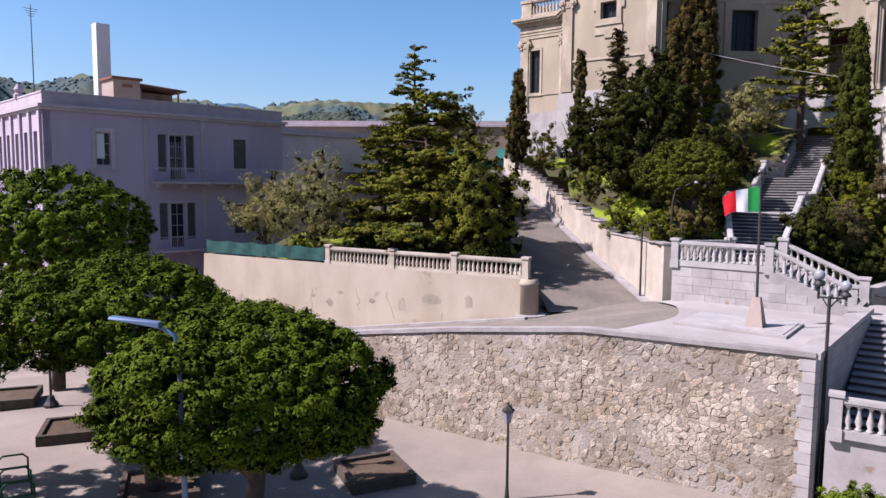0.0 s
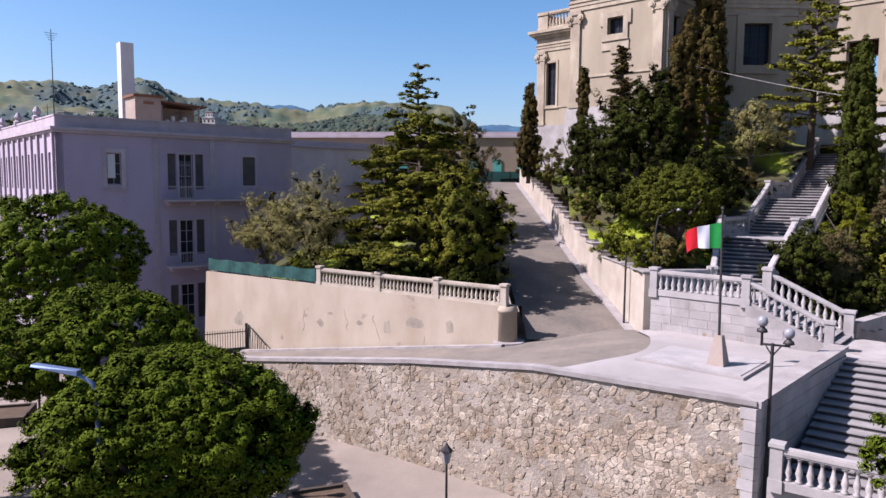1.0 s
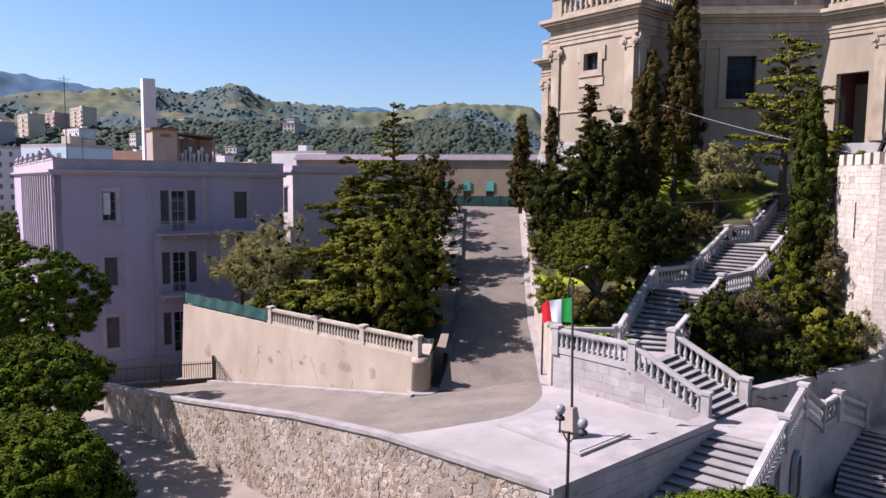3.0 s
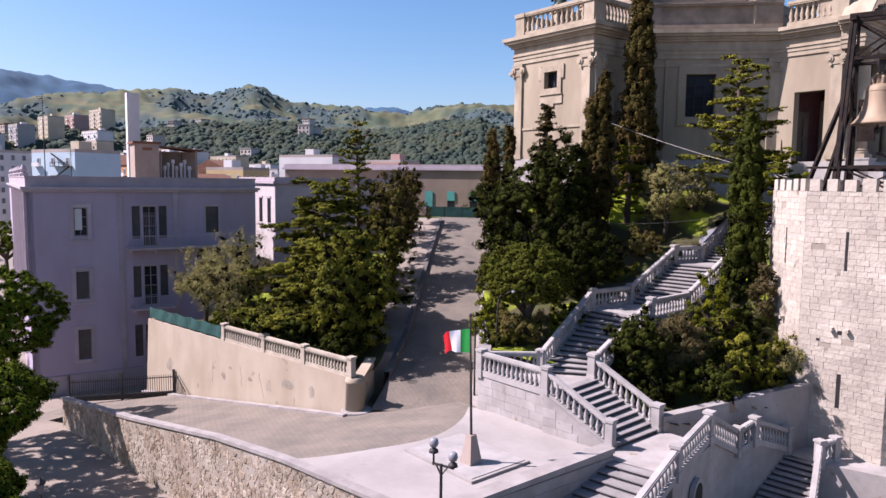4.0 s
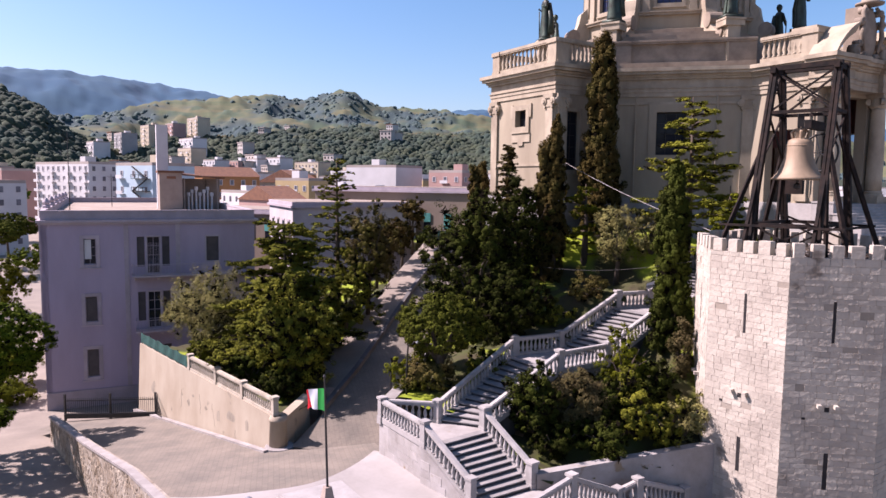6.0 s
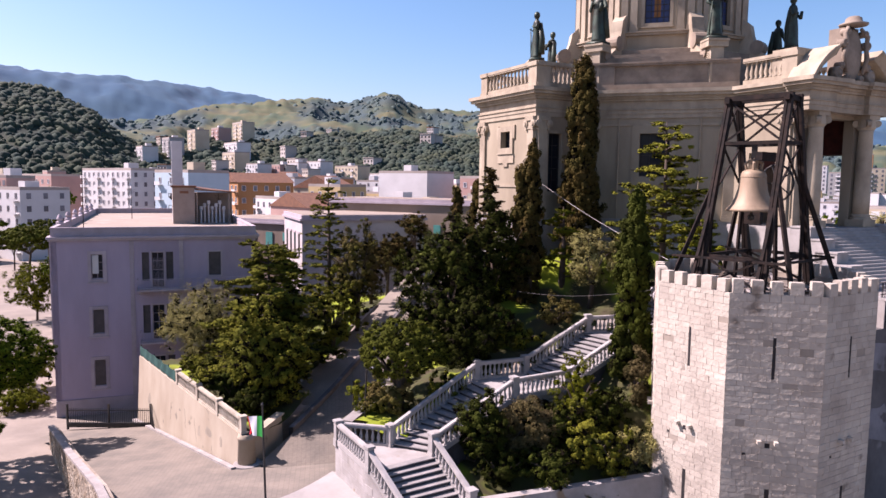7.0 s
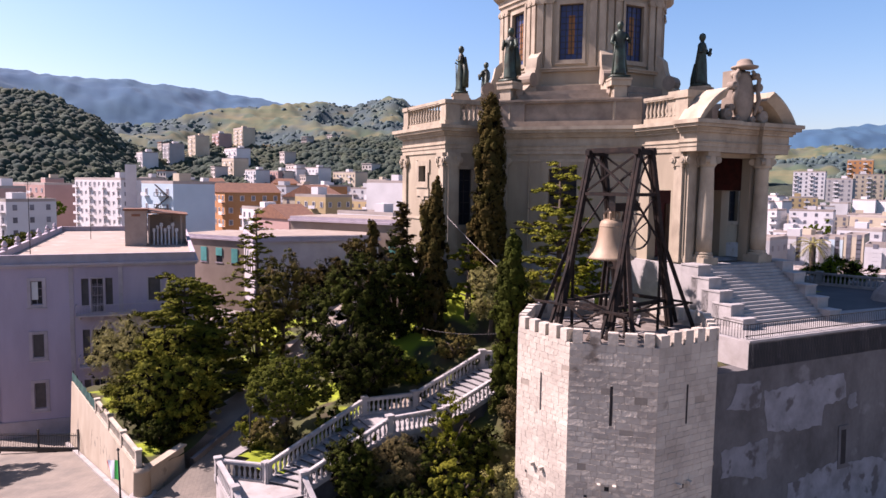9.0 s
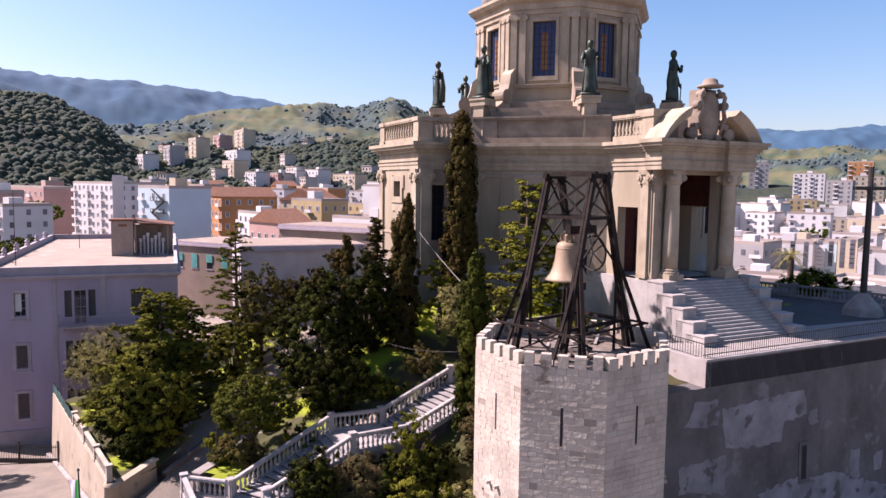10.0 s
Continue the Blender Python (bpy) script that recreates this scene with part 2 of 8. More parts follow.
def cobbled(m, scale):
    """Lays a bond of small paving stones over a material, as tone and relief."""
    nt = m.node_tree
    b = nt.nodes["Principled BSDF"]
    geo = nt.nodes.new("ShaderNodeNewGeometry")
    mp = nt.nodes.new("ShaderNodeMapping")
    mp.inputs["Rotation"].default_value = (0, 0, radians(57))
    nt.links.new(geo.outputs["Position"], mp.inputs["Vector"])
    br = nt.nodes.new("ShaderNodeTexBrick")
    br.inputs["Color1"].default_value, br.inputs["Color2"].default_value, br.inputs["Mortar"].default_value = (1, 1, 1, 1), (0.70, 0.70, 0.72, 1), (0.45, 0.43, 0.40, 1)
    br.inputs["Scale"].default_value, br.inputs["Mortar Size"].default_value, br.inputs["Bias"].default_value = scale, 0.018, -0.1
    nt.links.new(mp.outputs[0], br.inputs["Vector"])
    link = b.inputs["Base Color"].links[0]
    src = link.from_socket
    mx = nt.nodes.new("ShaderNodeMix")
    mx.data_type, mx.blend_type = "RGBA", "MULTIPLY"
    mx.inputs["Factor"].default_value = 0.28
    nt.links.new(src, mx.inputs["A"])
    nt.links.new(br.outputs["Color"], mx.inputs["B"])
    nt.links.new(mx.outputs["Result"], b.inputs["Base Color"])


cobbled(M_PAVE, 0.9)

# ---- building tools ----
Z3 = Vector((0, 0, 1))


def mesh_of(name, bm, material, smooth=False):
    me = bpy.data.meshes.new(name)
    bmesh.ops.recalc_face_normals(bm, faces=bm.faces)
    bm.to_mesh(me)
    bm.free()
    me.materials.append(material)
    if smooth:
        for p in me.polygons:
            p.use_smooth = True
    return me


def part(name, bm, material, parent=None, label="", smooth=False):
    ob = new(name, mesh_of(name, bm, material, smooth))
    ob.parent = parent
    return tagged(ob, label)


def shared(name, me, m, parent=None):
    """One more object on a mesh that others use too."""
    ob = new(name, me)
    ob.parent = parent
    ob.matrix_basis = m
    return ob


def thing(name, label, category, group="", kind="", at=(0, 0, 0), rz=0.0):
    ob = new(name)
    ob.matrix_basis = pose(*at, 0, 0, rz)
    return tagged(ob, label, category, group, kind)


def structure(name, bm, material, label, category="", smooth=False):
    return tagged(part(name, bm, material, None, "", smooth), label, category or name, "", "structure")


def hexa(bm, low, high):
    """A solid between two four-cornered faces."""
    v = [bm.verts.new(p) for p in (*low, *high)]
    n = len(low)
    bm.faces.new(v[:n][::-1])
    bm.faces.new(v[n:])
    for i in range(n):
        bm.faces.new((v[i], v[(i + 1) % n], v[n + (i + 1) % n], v[n + i]))


def box(bm, x0, x1, y0, y1, z0, z1, m=None):
    m = m or Matrix()
    c = [(x0, y0), (x1, y0), (x1, y1), (x0, y1)]
    hexa(bm, [m @ Vector((*p, z0)) for p in c], [m @ Vector((*p, z1)) for p in c])
    return bm


def prism(bm, poly, z0, z1, m=None):
    m = m or Matrix()
    hexa(bm, [m @ Vector((p[0], p[1], z0)) for p in poly], [m @ Vector((p[0], p[1], z1)) for p in poly])
    return bm


def lathe(bm, profile, seg=12, m=None, turn=0.0):
    m = m or Matrix()
    rings = [[bm.verts.new(m @ Vector((r * math.cos(turn + 2 * math.pi * k / seg), r * math.sin(turn + 2 * math.pi * k / seg), z))) for k in range(seg)] for r, z in profile]
    for a, b in zip(rings, rings[1:]):
        for k in range(seg):
            bm.faces.new((a[k], a[(k + 1) % seg], b[(k + 1) % seg], b[k]))
    bm.faces.new(rings[0][::-1])
    bm.faces.new(rings[-1])
    return bm


def bar(bm, p, q, w, h=None):
    """A straight bar of w by h from p to q."""
    p, q = Vector(p), Vector(q)
    d = (q - p).normalized()
    side = d.cross(Z3)
    side = side.normalized() if side.length > 1e-4 else Vector((1, 0, 0))
    up = side.cross(d)
    a, b = side * (w / 2), up * ((h or w) / 2)
    hexa(bm, [p - a - b, p + a - b, p + a + b, p - a + b], [q - a - b, q + a - b, q + a + b, q - a + b])
    return bm


def rod(bm, points, radii, seg=7):
    """A bent round rod or limb through points."""
    pts = [Vector(p) for p in points]
    rings = []
    for i, p in enumerate(pts):
        d = (pts[min(i + 1, len(pts) - 1)] - pts[max(i - 1, 0)]).normalized()
        s = d.cross(Vector((0.3, 0.9, 0.1))).normalized()
        u = s.cross(d)
        rings.append([bm.verts.new(p + (s * math.cos(2 * math.pi * k / seg) + u * math.sin(2 * math.pi * k / seg)) * radii[i]) for k in range(seg)])
    for a, b in zip(rings, rings[1:]):
        for k in range(seg):
            bm.faces.new((a[k], a[(k + 1) % seg], b[(k + 1) % seg], b[k]))
    bm.faces.new(rings[0][::-1])
    bm.faces.new(rings[-1])
    return bm


def slanted(bm, p, q, w, z0, z1):
    """A rail with upright ends from p to q: w wide, from z0 to z1 above the two points."""
    p, q = Vector(p), Vector(q)
    d = (q - p)
    s = Vector((-d.y, d.x, 0)).normalized() * (w / 2)
    hexa(bm, [p - s + Z3 * z0, p + s + Z3 * z0, q + s + Z3 * z0, q - s + Z3 * z0], [p - s + Z3 * z1, p + s + Z3 * z1, q + s + Z3 * z1, q - s + Z3 * z1])
    return bm


def from_arrays(name, verts, faces, material, parent=None, label="", smooth=False):
    me = bpy.data.meshes.new(name)
    n, k = faces.shape
    me.vertices.add(len(verts))
    me.vertices.foreach_set("co", np.ascontiguousarray(verts, dtype=np.float32).ravel())
    me.loops.add(n * k)
    me.loops.foreach_set("vertex_index", np.ascontiguousarray(faces, dtype=np.int32).ravel())
    me.polygons.add(n)
    me.polygons.foreach_set("loop_start", np.arange(0, n * k, k, dtype=np.int32))
    me.update(calc_edges=True)
    me.materials.append(material)
    me.shade_smooth() if smooth else me.shade_flat()
    ob = new(name, me)
    ob.parent = parent
    return tagged(ob, label)


# A turned stone baluster, one metre high between its rails scaled on use
def baluster_mesh(name, material, height, r):
    bm = bmesh.new()
    h = height
    lathe(bm, [(r * 0.95, 0), (r * 0.95, h * 0.08), (r * 0.55, h * 0.14), (r * 1.0, h * 0.36), (r * 0.75, h * 0.52), (r * 0.42, h * 0.75), (r * 0.5, h * 0.88), (r * 0.9, h * 0.92), (r * 0.9, h)], 7)
    return mesh_of(name, bm, material, True)


BAL = baluster_mesh("baluster", M_MARBLE, 0.70, 0.115)
BAL_G = baluster_mesh("baluster", M_COPING, 0.70, 0.105)
BAL_W = baluster_mesh("baluster", M_BALCREAM, 0.70, 0.105)
BAL_C = baluster_mesh("baluster", M_CHTRIM, 1.25, 0.17)


def balustrade(label, pts, material=None, me=None, post=0.36, gap=0.30, tall=1.0, posts=None, base=0.14, group="stone balustrades of the stairs", cap=0.12):
    """Posts at the points (on the floor), rails between them and turned balusters."""
    material, me = material or M_MARBLE, me or BAL
    th = thing("balustrade", label, "balustrade", group)
    for i, p in enumerate(pts):
        if posts is not None and not posts[i]:
            continue
        bm = bmesh.new()
        q = pts[i + 1] if i + 1 < len(pts) else pts[i - 1]
        m = Matrix.Translation(p) @ Matrix.Rotation(math.atan2(q[1] - p[1], q[0] - p[0]), 4, "Z")
        h = post / 2
        box(bm, -h, h, -h, h, -0.25, tall + 0.03, m)
        box(bm, -h - 0.05, h + 0.05, -h - 0.05, h + 0.05, tall + 0.03, tall + 0.03 + cap, m)
        box(bm, -h - 0.03, h + 0.03, -h - 0.03, h + 0.03, -0.25, 0.16, m)
        part("post", bm, material, th)
    for p, q in zip(pts, pts[1:]):
        p, q = Vector(p), Vector(q)
        d = q - p
        flat = Vector((d.x, d.y, 0))
        n = flat.normalized()
        slope = d.z / flat.length
        e = post / 2
        a, b = p + (n + Z3 * slope) * e, q - (n + Z3 * slope) * e
        part("base_rail", slanted(bmesh.new(), a, b, 0.28, -0.15, base), material, th)
        bm = slanted(bmesh.new(), a, b, 0.30, tall - 0.14, tall - 0.02)
        slanted(bm, a, b, 0.24, tall - 0.20, tall - 0.14)
        slanted(bm, a, b, 0.22, tall - 0.02, tall + 0.02)
        part("top_rail", bm, material, th)
        k = max(1, int((b - a).xy.length / gap))
        z_scale = (tall - 0.20 - base) / (max(v.co.z for v in me.vertices))
        for j in range(k):
            c = a.lerp(b, (j + 0.5) / k)
            shared("baluster", me, Matrix.Translation(c + Z3 * (base - abs(slope) * 0.03)) @ Matrix.Diagonal((1, 1, z_scale + abs(slope) * 0.08, 1)), th)
    return th


RNG = np.random.default_rng(7)


def leaves(name, centres, radii, per, size, material, parent, flat=1.0, lift=0.3, thin=0.45, label="", seed=1, m=3):
    """A crown: round every centre tufts of small pointed leaves that lie outwards, on the tuft and on the crown as a whole."""
    rng = np.random.default_rng(seed)
    cs, rs = np.asarray(centres, float), np.asarray(radii, float)
    middle = cs.mean(axis=0)
    reach = cs.std(axis=0) * 1.8 + 0.3
    crown = (cs - middle) / reach ** 2
    crown /= np.linalg.norm(crown, axis=1, keepdims=True) + 1e-6
    if parent is None:
        crown = np.tile((0.0, 0.0, 1.0), (len(cs), 1))
    hearts, heart_r = cs, rs
    if material in (M_OLIVE, M_DRY):
        m, size, per = 9, size * 0.8, int(per * 1.25)
    if parent is not None and m > 1:
        # every bough ends in several small tufts
        cs = np.repeat(cs, m, axis=0) + rng.normal(size=(len(cs) * m, 3)) * (np.repeat(rs, m) * 0.5)[:, None] * np.array((1, 1, min(flat * 1.2, 1.5)))
        rs = np.repeat(rs, m) * rng.uniform(0.42, 0.75, len(rs) * m)
        crown = np.repeat(crown, m, axis=0)
        per = max(4, per // m)
    c = np.repeat(cs, per, axis=0)
    r = np.repeat(rs, per)
    n = len(c)
    d = rng.normal(size=(n, 3))
    d /= np.linalg.norm(d, axis=1, keepdims=True)
    off = d * (r * rng.uniform(0.45, 1.0, n) ** 0.6)[:, None]
    off[:, 2] *= flat
    p = c + off
    round_ = d / np.array((1, 1, max(flat, 0.45)))
    round_ /= np.linalg.norm(round_, axis=1, keepdims=True)
    whole, loose = (1.6, 0.15) if parent is None else (0.45, 0.2) if m == 1 else (0.6, 0.28)
    out = round_ * 0.85 + np.repeat(crown, per, axis=0) * whole + rng.normal(size=(n, 3)) * loose
    out[:, 2] += lift * 0.35
    out /= np.linalg.norm(out, axis=1, keepdims=True)
    tip = np.cross(out, rng.normal(size=(n, 3)))
    tip /= np.linalg.norm(tip, axis=1, keepdims=True) + 1e-9
    side = np.cross(out, tip)
    s = size * rng.uniform(0.55, 1.3, n)
    tip, half = tip * s[:, None], side * (s * thin)[:, None]
    v = np.stack([p - tip * 0.5 + half, p + tip * 0.6, p - tip * 0.5 - half], 1).reshape(-1, 3)
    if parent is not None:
        # near-black triangles in every tuft: painted shade that also keeps the light out
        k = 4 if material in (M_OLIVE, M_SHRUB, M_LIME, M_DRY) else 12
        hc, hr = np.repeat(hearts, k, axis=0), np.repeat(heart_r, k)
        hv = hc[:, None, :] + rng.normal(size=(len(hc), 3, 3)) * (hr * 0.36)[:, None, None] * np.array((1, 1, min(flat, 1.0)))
        heart = from_arrays("twig_mass", hv.reshape(-1, 3), np.arange(len(hc) * 3).reshape(-1, 3), M_SHADE_TWIG, parent, "")
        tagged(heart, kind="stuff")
    f = np.arange(n * 3).reshape(-1, 3)
    return from_arrays(name, v, f, material, parent, label)


# ---- ground, terrace, road, hill ----
def grid_sheet(name, xs, ys, height, material, label, category, keep=None):
    nx, ny = len(xs), len(ys)
    v = np.array([(x, y, height(x, y)) for y in ys for x in xs])
    f = [(j * nx + i, j * nx + i + 1, (j + 1) * nx + i + 1, (j + 1) * nx + i) for j in range(ny - 1) for i in range(nx - 1)
         if keep is None or keep((xs[i] + xs[i + 1]) / 2, (ys[j] + ys[j + 1]) / 2)]
    ob = from_arrays(name, v, np.array(f), material, None, "", True)
    return tagged(ob, label, category, "", "structure")


def town_height(x, y):
    """The street lies level; behind the house the town sinks a little."""
    return -1.6 * min(1.0, max(0.0, (y - 0.9 * x - 55) / 12.0))


far_axis = [-4500, -2500, -1200, -600, -300, -160]
grid_sheet("ground", far_axis + list(range(-100, 121, 10)) + [160, 300, 600, 1200, 2500, 4500], [-4500, -1500, -500, -200, -100] + list(range(-60, 121, 10)) + [160, 300, 600, 1200, 2500, 4500],
           town_height, M_STREET, "pale dusty street paving at the foot of the walls", "ground")

DOWN = Vector((-0.84, 0.54))


def terrace_z(x, y):
    s = (x - 3.3) * DOWN.x + (y - 35.3) * DOWN.y
    return max(-1.4, min(4.7, 3.5 - 0.155 * s))


COPING = [(11.9, 22.0, 5.24), (5.2, 25.6, 5.25), (0.25, 29.0, 4.5), (-8.1, 34.0, 3.1), (-17.2, 39.6, 1.8)]
GARDEN_A, GARDEN_B = Vector((4.55, 35.95)), Vector((-16.4, 47.95))


def side_of(p, a, b):
    return (b[0] - a[0]) * (p[1] - a[1]) - (b[1] - a[1]) * (p[0] - a[0])


def fan(name, pts, height, material, label, category):
    """A paved sheet over a polygon, finely divided and laid on height()."""
    bm = bmesh.new()
    bm.faces.new([bm.verts.new((x, y, 0)) for x, y in pts])
    for k in range(-20, 34):
        bmesh.ops.bisect_plane(bm, geom=[*bm.verts, *bm.edges, *bm.faces], plane_co=(3.3 + DOWN.x * k, 35.3 + DOWN.y * k, 0), plane_no=(DOWN.x, DOWN.y, 0))
    bmesh.ops.triangulate(bm, faces=bm.faces)
    for v in bm.verts:
        v.co.z = height(v.co.x, v.co.y)
    return structure(name, bm, material, label, category, True)


fan("terrace", [(11.7, 22.3), (18.0, 29.9), (18.6, 31.2), (11.8, 35.6), (11.2, 36.6), (8.6, 39.6), (5.2, 39.6), (4.6, 36.1), (-12.5, 45.9), (-20.0, 43.4), (-20, 40.8), (-17.2, 39.9), (-8.0, 34.25), (0.35, 29.2), (5.3, 25.8)],
    terrace_z, M_PAVE, "worn grey cobbled ramp and terrace", "terrace")


def flag_floor(x, y):
    return terrace_z(x, y) + 0.09


def curved(pts, n=5):
    """A smooth line through the points."""
    out = []
    for i in range(len(pts) - 1):
        p0, p1, p2, p3 = (Vector(pts[max(0, min(len(pts) - 1, i + k))]) for k in (-1, 0, 1, 2))
        for j in range(n):
            t = j / n
            out.append(tuple(0.5 * (2 * p1 + (p2 - p0) * t + (2 * p0 - 5 * p1 + 4 * p2 - p3) * t * t + (3 * p1 - p0 - 3 * p2 + p3) * t ** 3)))
    return out + [tuple(pts[-1])]


fan("pavement", [(11.7, 22.4), (17.9, 29.9), (18.5, 31.2), (11.8, 35.5)] + curved([(11.0, 35.9), (11.1, 33.0), (10.2, 30.4), (8.2, 28.6), (5.9, 27.6), (4.2, 27.4)]) + [(5.4, 25.9)], flag_floor, M_TERRACE,
    "pale smooth stone paving round the flagpole", "pavement")

# the road that climbs behind the terrace
ROAD = [(8.2, 37.2, 4.02, 5.4), (7.9, 41.0, 4.75, 5.0), (7.3, 46.0, 5.75, 4.6), (6.2, 55.0, 7.5, 5.0), (4.8, 66.0, 9.6, 5.6), (3.2, 79.5, 11.9, 6.2), (2.6, 84.0, 12.1, 8.0)]


def road_at(y):
    for a, b in zip(ROAD, ROAD[1:]):
        if y <= b[1]:
            break
    t = (y - a[1]) / (b[1] - a[1])
    return [a[i] + (b[i] - a[i]) * t for i in range(4)]


def strip(name, lo, hi, y0, y1, lift, material, label, category, step=1.0, thick=0.0):
    """A band along the road, lo and hi metres from its middle."""
    bm = bmesh.new()
    n = int((y1 - y0) / step)
    last = None
    for i in range(n + 1):
        x, y, z, w = road_at(y0 + (y1 - y0) * i / n)
        row = [bm.verts.new((x + lo(w), y, z + lift)), bm.verts.new((x + hi(w), y, z + lift))]
        if thick:
            row = [bm.verts.new((x + lo(w), y, z - 0.5))] + row + [bm.verts.new((x + hi(w), y, z - 0.5))]
        if last:
            for k in range(len(row) - 1):
                bm.faces.new((last[k], last[k + 1], row[k + 1], row[k]))
        last = row
    return structure(name, bm, material, label, category)


strip("road", lambda w: -w / 2, lambda w: w / 2, 36.2, 84, 0.05, M_PAVE, "grey stone-paved road climbing the hill", "road")
strip("kerb_left", lambda w: -w / 2 - 0.35, lambda w: -w / 2, 40, 80, 0.4, M_BASTION, "low stone kerb wall beside the road", "kerb", 1.0, 1)
strip("footpath", lambda w: -w / 2 - 3.0, lambda w: -w / 2 - 0.35, 43, 80, 0.3, M_STREET, "pale footpath beside the climbing road", "footpath", 1.0, 1)
strip("kerb_right", lambda w: w / 2, lambda w: w / 2 + 0.5, 37.0, 80, 0.18, M_COPING, "low kerb at the foot of the road wall", "kerb", 1.0, 1)

HILL_KNOTS = [(4, 38.6, 5.2), (0, 40.5, 5.2), (-8, 45, 5.1), (-15, 49, 4.9), (3.5, 46, 6.3), (-3, 50, 6.6), (-8, 56, 6.4), (0, 62, 9.2), (-6, 68, 9), (-2, 79, 11.7), (6, 79, 12.2), (-10, 90, 11.7), (8, 95, 12.5),
              (12.6, 38.5, 7.4), (11.6, 43, 7.6), (10.6, 50, 9.0), (9.6, 58, 11.2), (9.5, 68, 13.2), (8, 79, 13.0), (14.3, 43, 8.8), (17.5, 47, 10.0), (20, 52, 12.0), (14, 52, 12.2), (13, 57, 15.0), (19, 57, 15.6), (24, 58, 16.0),
              (20.0, 37.5, 5.8), (22.5, 40, 6.8), (25, 43, 8.4), (28, 47, 11.4), (22.0, 36.0, 5.0), (26.5, 38.2, 5.2), (28.5, 40, 5.6), (31, 50, 13.2), (29, 55, 15.0), (36, 48, 13.0), (34, 55, 14.4), (40, 75, 14.6), (25, 88, 15), (45, 62, 14.4)]


def hill_z(x, y):
    a = b = 0.0
    for kx, ky, kz in HILL_KNOTS:
        w = 1.0 / ((x - kx) ** 2 + (y - ky) ** 2 + 0.6) ** 1.9
        a += w * kz
        b += w
    return a / b + 0.25 * noise.noise((x * 0.4, y * 0.4, 0)) + 0.08 * noise.noise((x * 1.7, y * 1.7, 3))


STAIR_L = [(14.75, 35.9), (17.2, 42.8), (19.6, 45.3), (22.65, 49.9), (24.6, 51.4), (28.2, 55.6)]
STAIR_R = [(17.45, 35.9), (20.45, 40.2), (22.75, 43.4), (25.9, 48.1), (27.4, 49.4), (31.0, 53.6)]


def on_hill(x, y):
    p = (x, y)
    if 36 < y < 84:
        rx, _, _, rw = road_at(max(y, 37.2))
        if y > 40 and rx - rw / 2 - (2.9 if y > 43 else 0.2) < x < rx + rw / 2 + 0.7:
            return False
    if x < 6.5 and y < 85:
        if side_of(p, GARDEN_A, GARDEN_B) > -13 or side_of(p, (-16.4, 48), (-9.5, 60)) > 0:
            return False
        return (y < 43 and x < 4.6) or 43 <= y and x < road_at(y)[0] - road_at(y)[3] / 2 - 2.9 or y > 80
    if y < 42 and x < 13.2:
        return x > 11.2 and y > 36.6
    if side_of(p, (20.6, 33.2), (28.4, 40.3)) < 0.1 and y < 41 and x < 34:
        return False
    if side_of(p, (11.6, 35.5), (14.8, 36.4)) < 0.2 and x < 15.5:
        return False
    if y < 35.8 and x < 17.6:
        return False
    return y > 33 and side_of(p, (39.85, 49.2), (40.484, 49.973)) > 0.4 and not (x < 36 and y < 50 and (x - 32.93) ** 2 + (y - 43.5) ** 2 < 24)


def stair_clear(x, y):
    """The hill stays out of the stairs' own strip."""
    if all(side_of((x, y), p, q) > 0.0 for p, q in (((18.0, 30.2), (21.3, 34.2)), ((21.3, 34.2), (17.6, 36.3)), ((17.6, 36.3), (14.9, 32.2)), ((14.9, 32.2), (18.0, 30.2)))):
        return False
    for (a, b, c, d) in zip(STAIR_L, STAIR_L[1:], STAIR_R[1:], STAIR_R):
        if all(side_of((x, y), p, q) > 0.0 for p, q in ((d, c), (c, b), (b, a), (a, d))):
            return False
    return True


grid_sheet("hill", list(np.arange(-17, 50, 0.6)), list(np.arange(33, 102, 0.6)), hill_z, M_GRASS, "grassy hillside with worn earth under the trees", "hill", lambda x, y: on_hill(x, y) and stair_clear(x, y))

# ---- stone retaining wall ----
def wall_along(bm, pts, base, thick, top=lambda p: p[2]):
    for a, b in zip(pts, pts[1:]):
        d = Vector((b[0] - a[0], b[1] - a[1], 0)).normalized()
        s = Vector((-d.y, d.x, 0)) * thick
        if s.y < 0:
            s = -s
        q = [Vector((a[0], a[1], 0)), Vector((b[0], b[1], 0)), Vector((b[0], b[1], 0)) + s, Vector((a[0], a[1], 0)) + s]
        zs = [a[2], b[2], b[2], a[2]]
        hexa(bm, [p + Z3 * base for p in q], [p + Z3 * z for p, z in zip(q, zs)])
    return bm


low_coping = [(x, y, z - 0.16) for x, y, z in COPING]
retaining = structure("wall_retaining", wall_along(bmesh.new(), low_coping, -1.8, 0.6), M_MORTAR, "rough rubble-stone retaining wall of warm grey stones", "wall")
bm = bmesh.new()
for a, b in zip(COPING, COPING[1:]):
    a, b = Vector(a), Vector(b)
    d = (b - a).normalized()
    slanted(bm, a + Vector((0.07, 0.11, 0)) - d * 0.02, b + Vector((0.07, 0.11, 0)) + d * 0.02, 0.44, -0.16, 0)
structure("trim_coping", bm, M_COPING, "pale worn stone coping on the rubble wall", "coping")

# side wall of the terrace beside the lower flight, with an ashlar corner pier
bm = wall_along(bmesh.new(), [(11.95, 22.05, 5.0), (18.3, 29.6, 5.15)], -0.5, 0.5)
side_wall = structure("wall_terrace_side", bm, M_MARBLE_WALL, "pale stone side wall of the terrace", "wall")
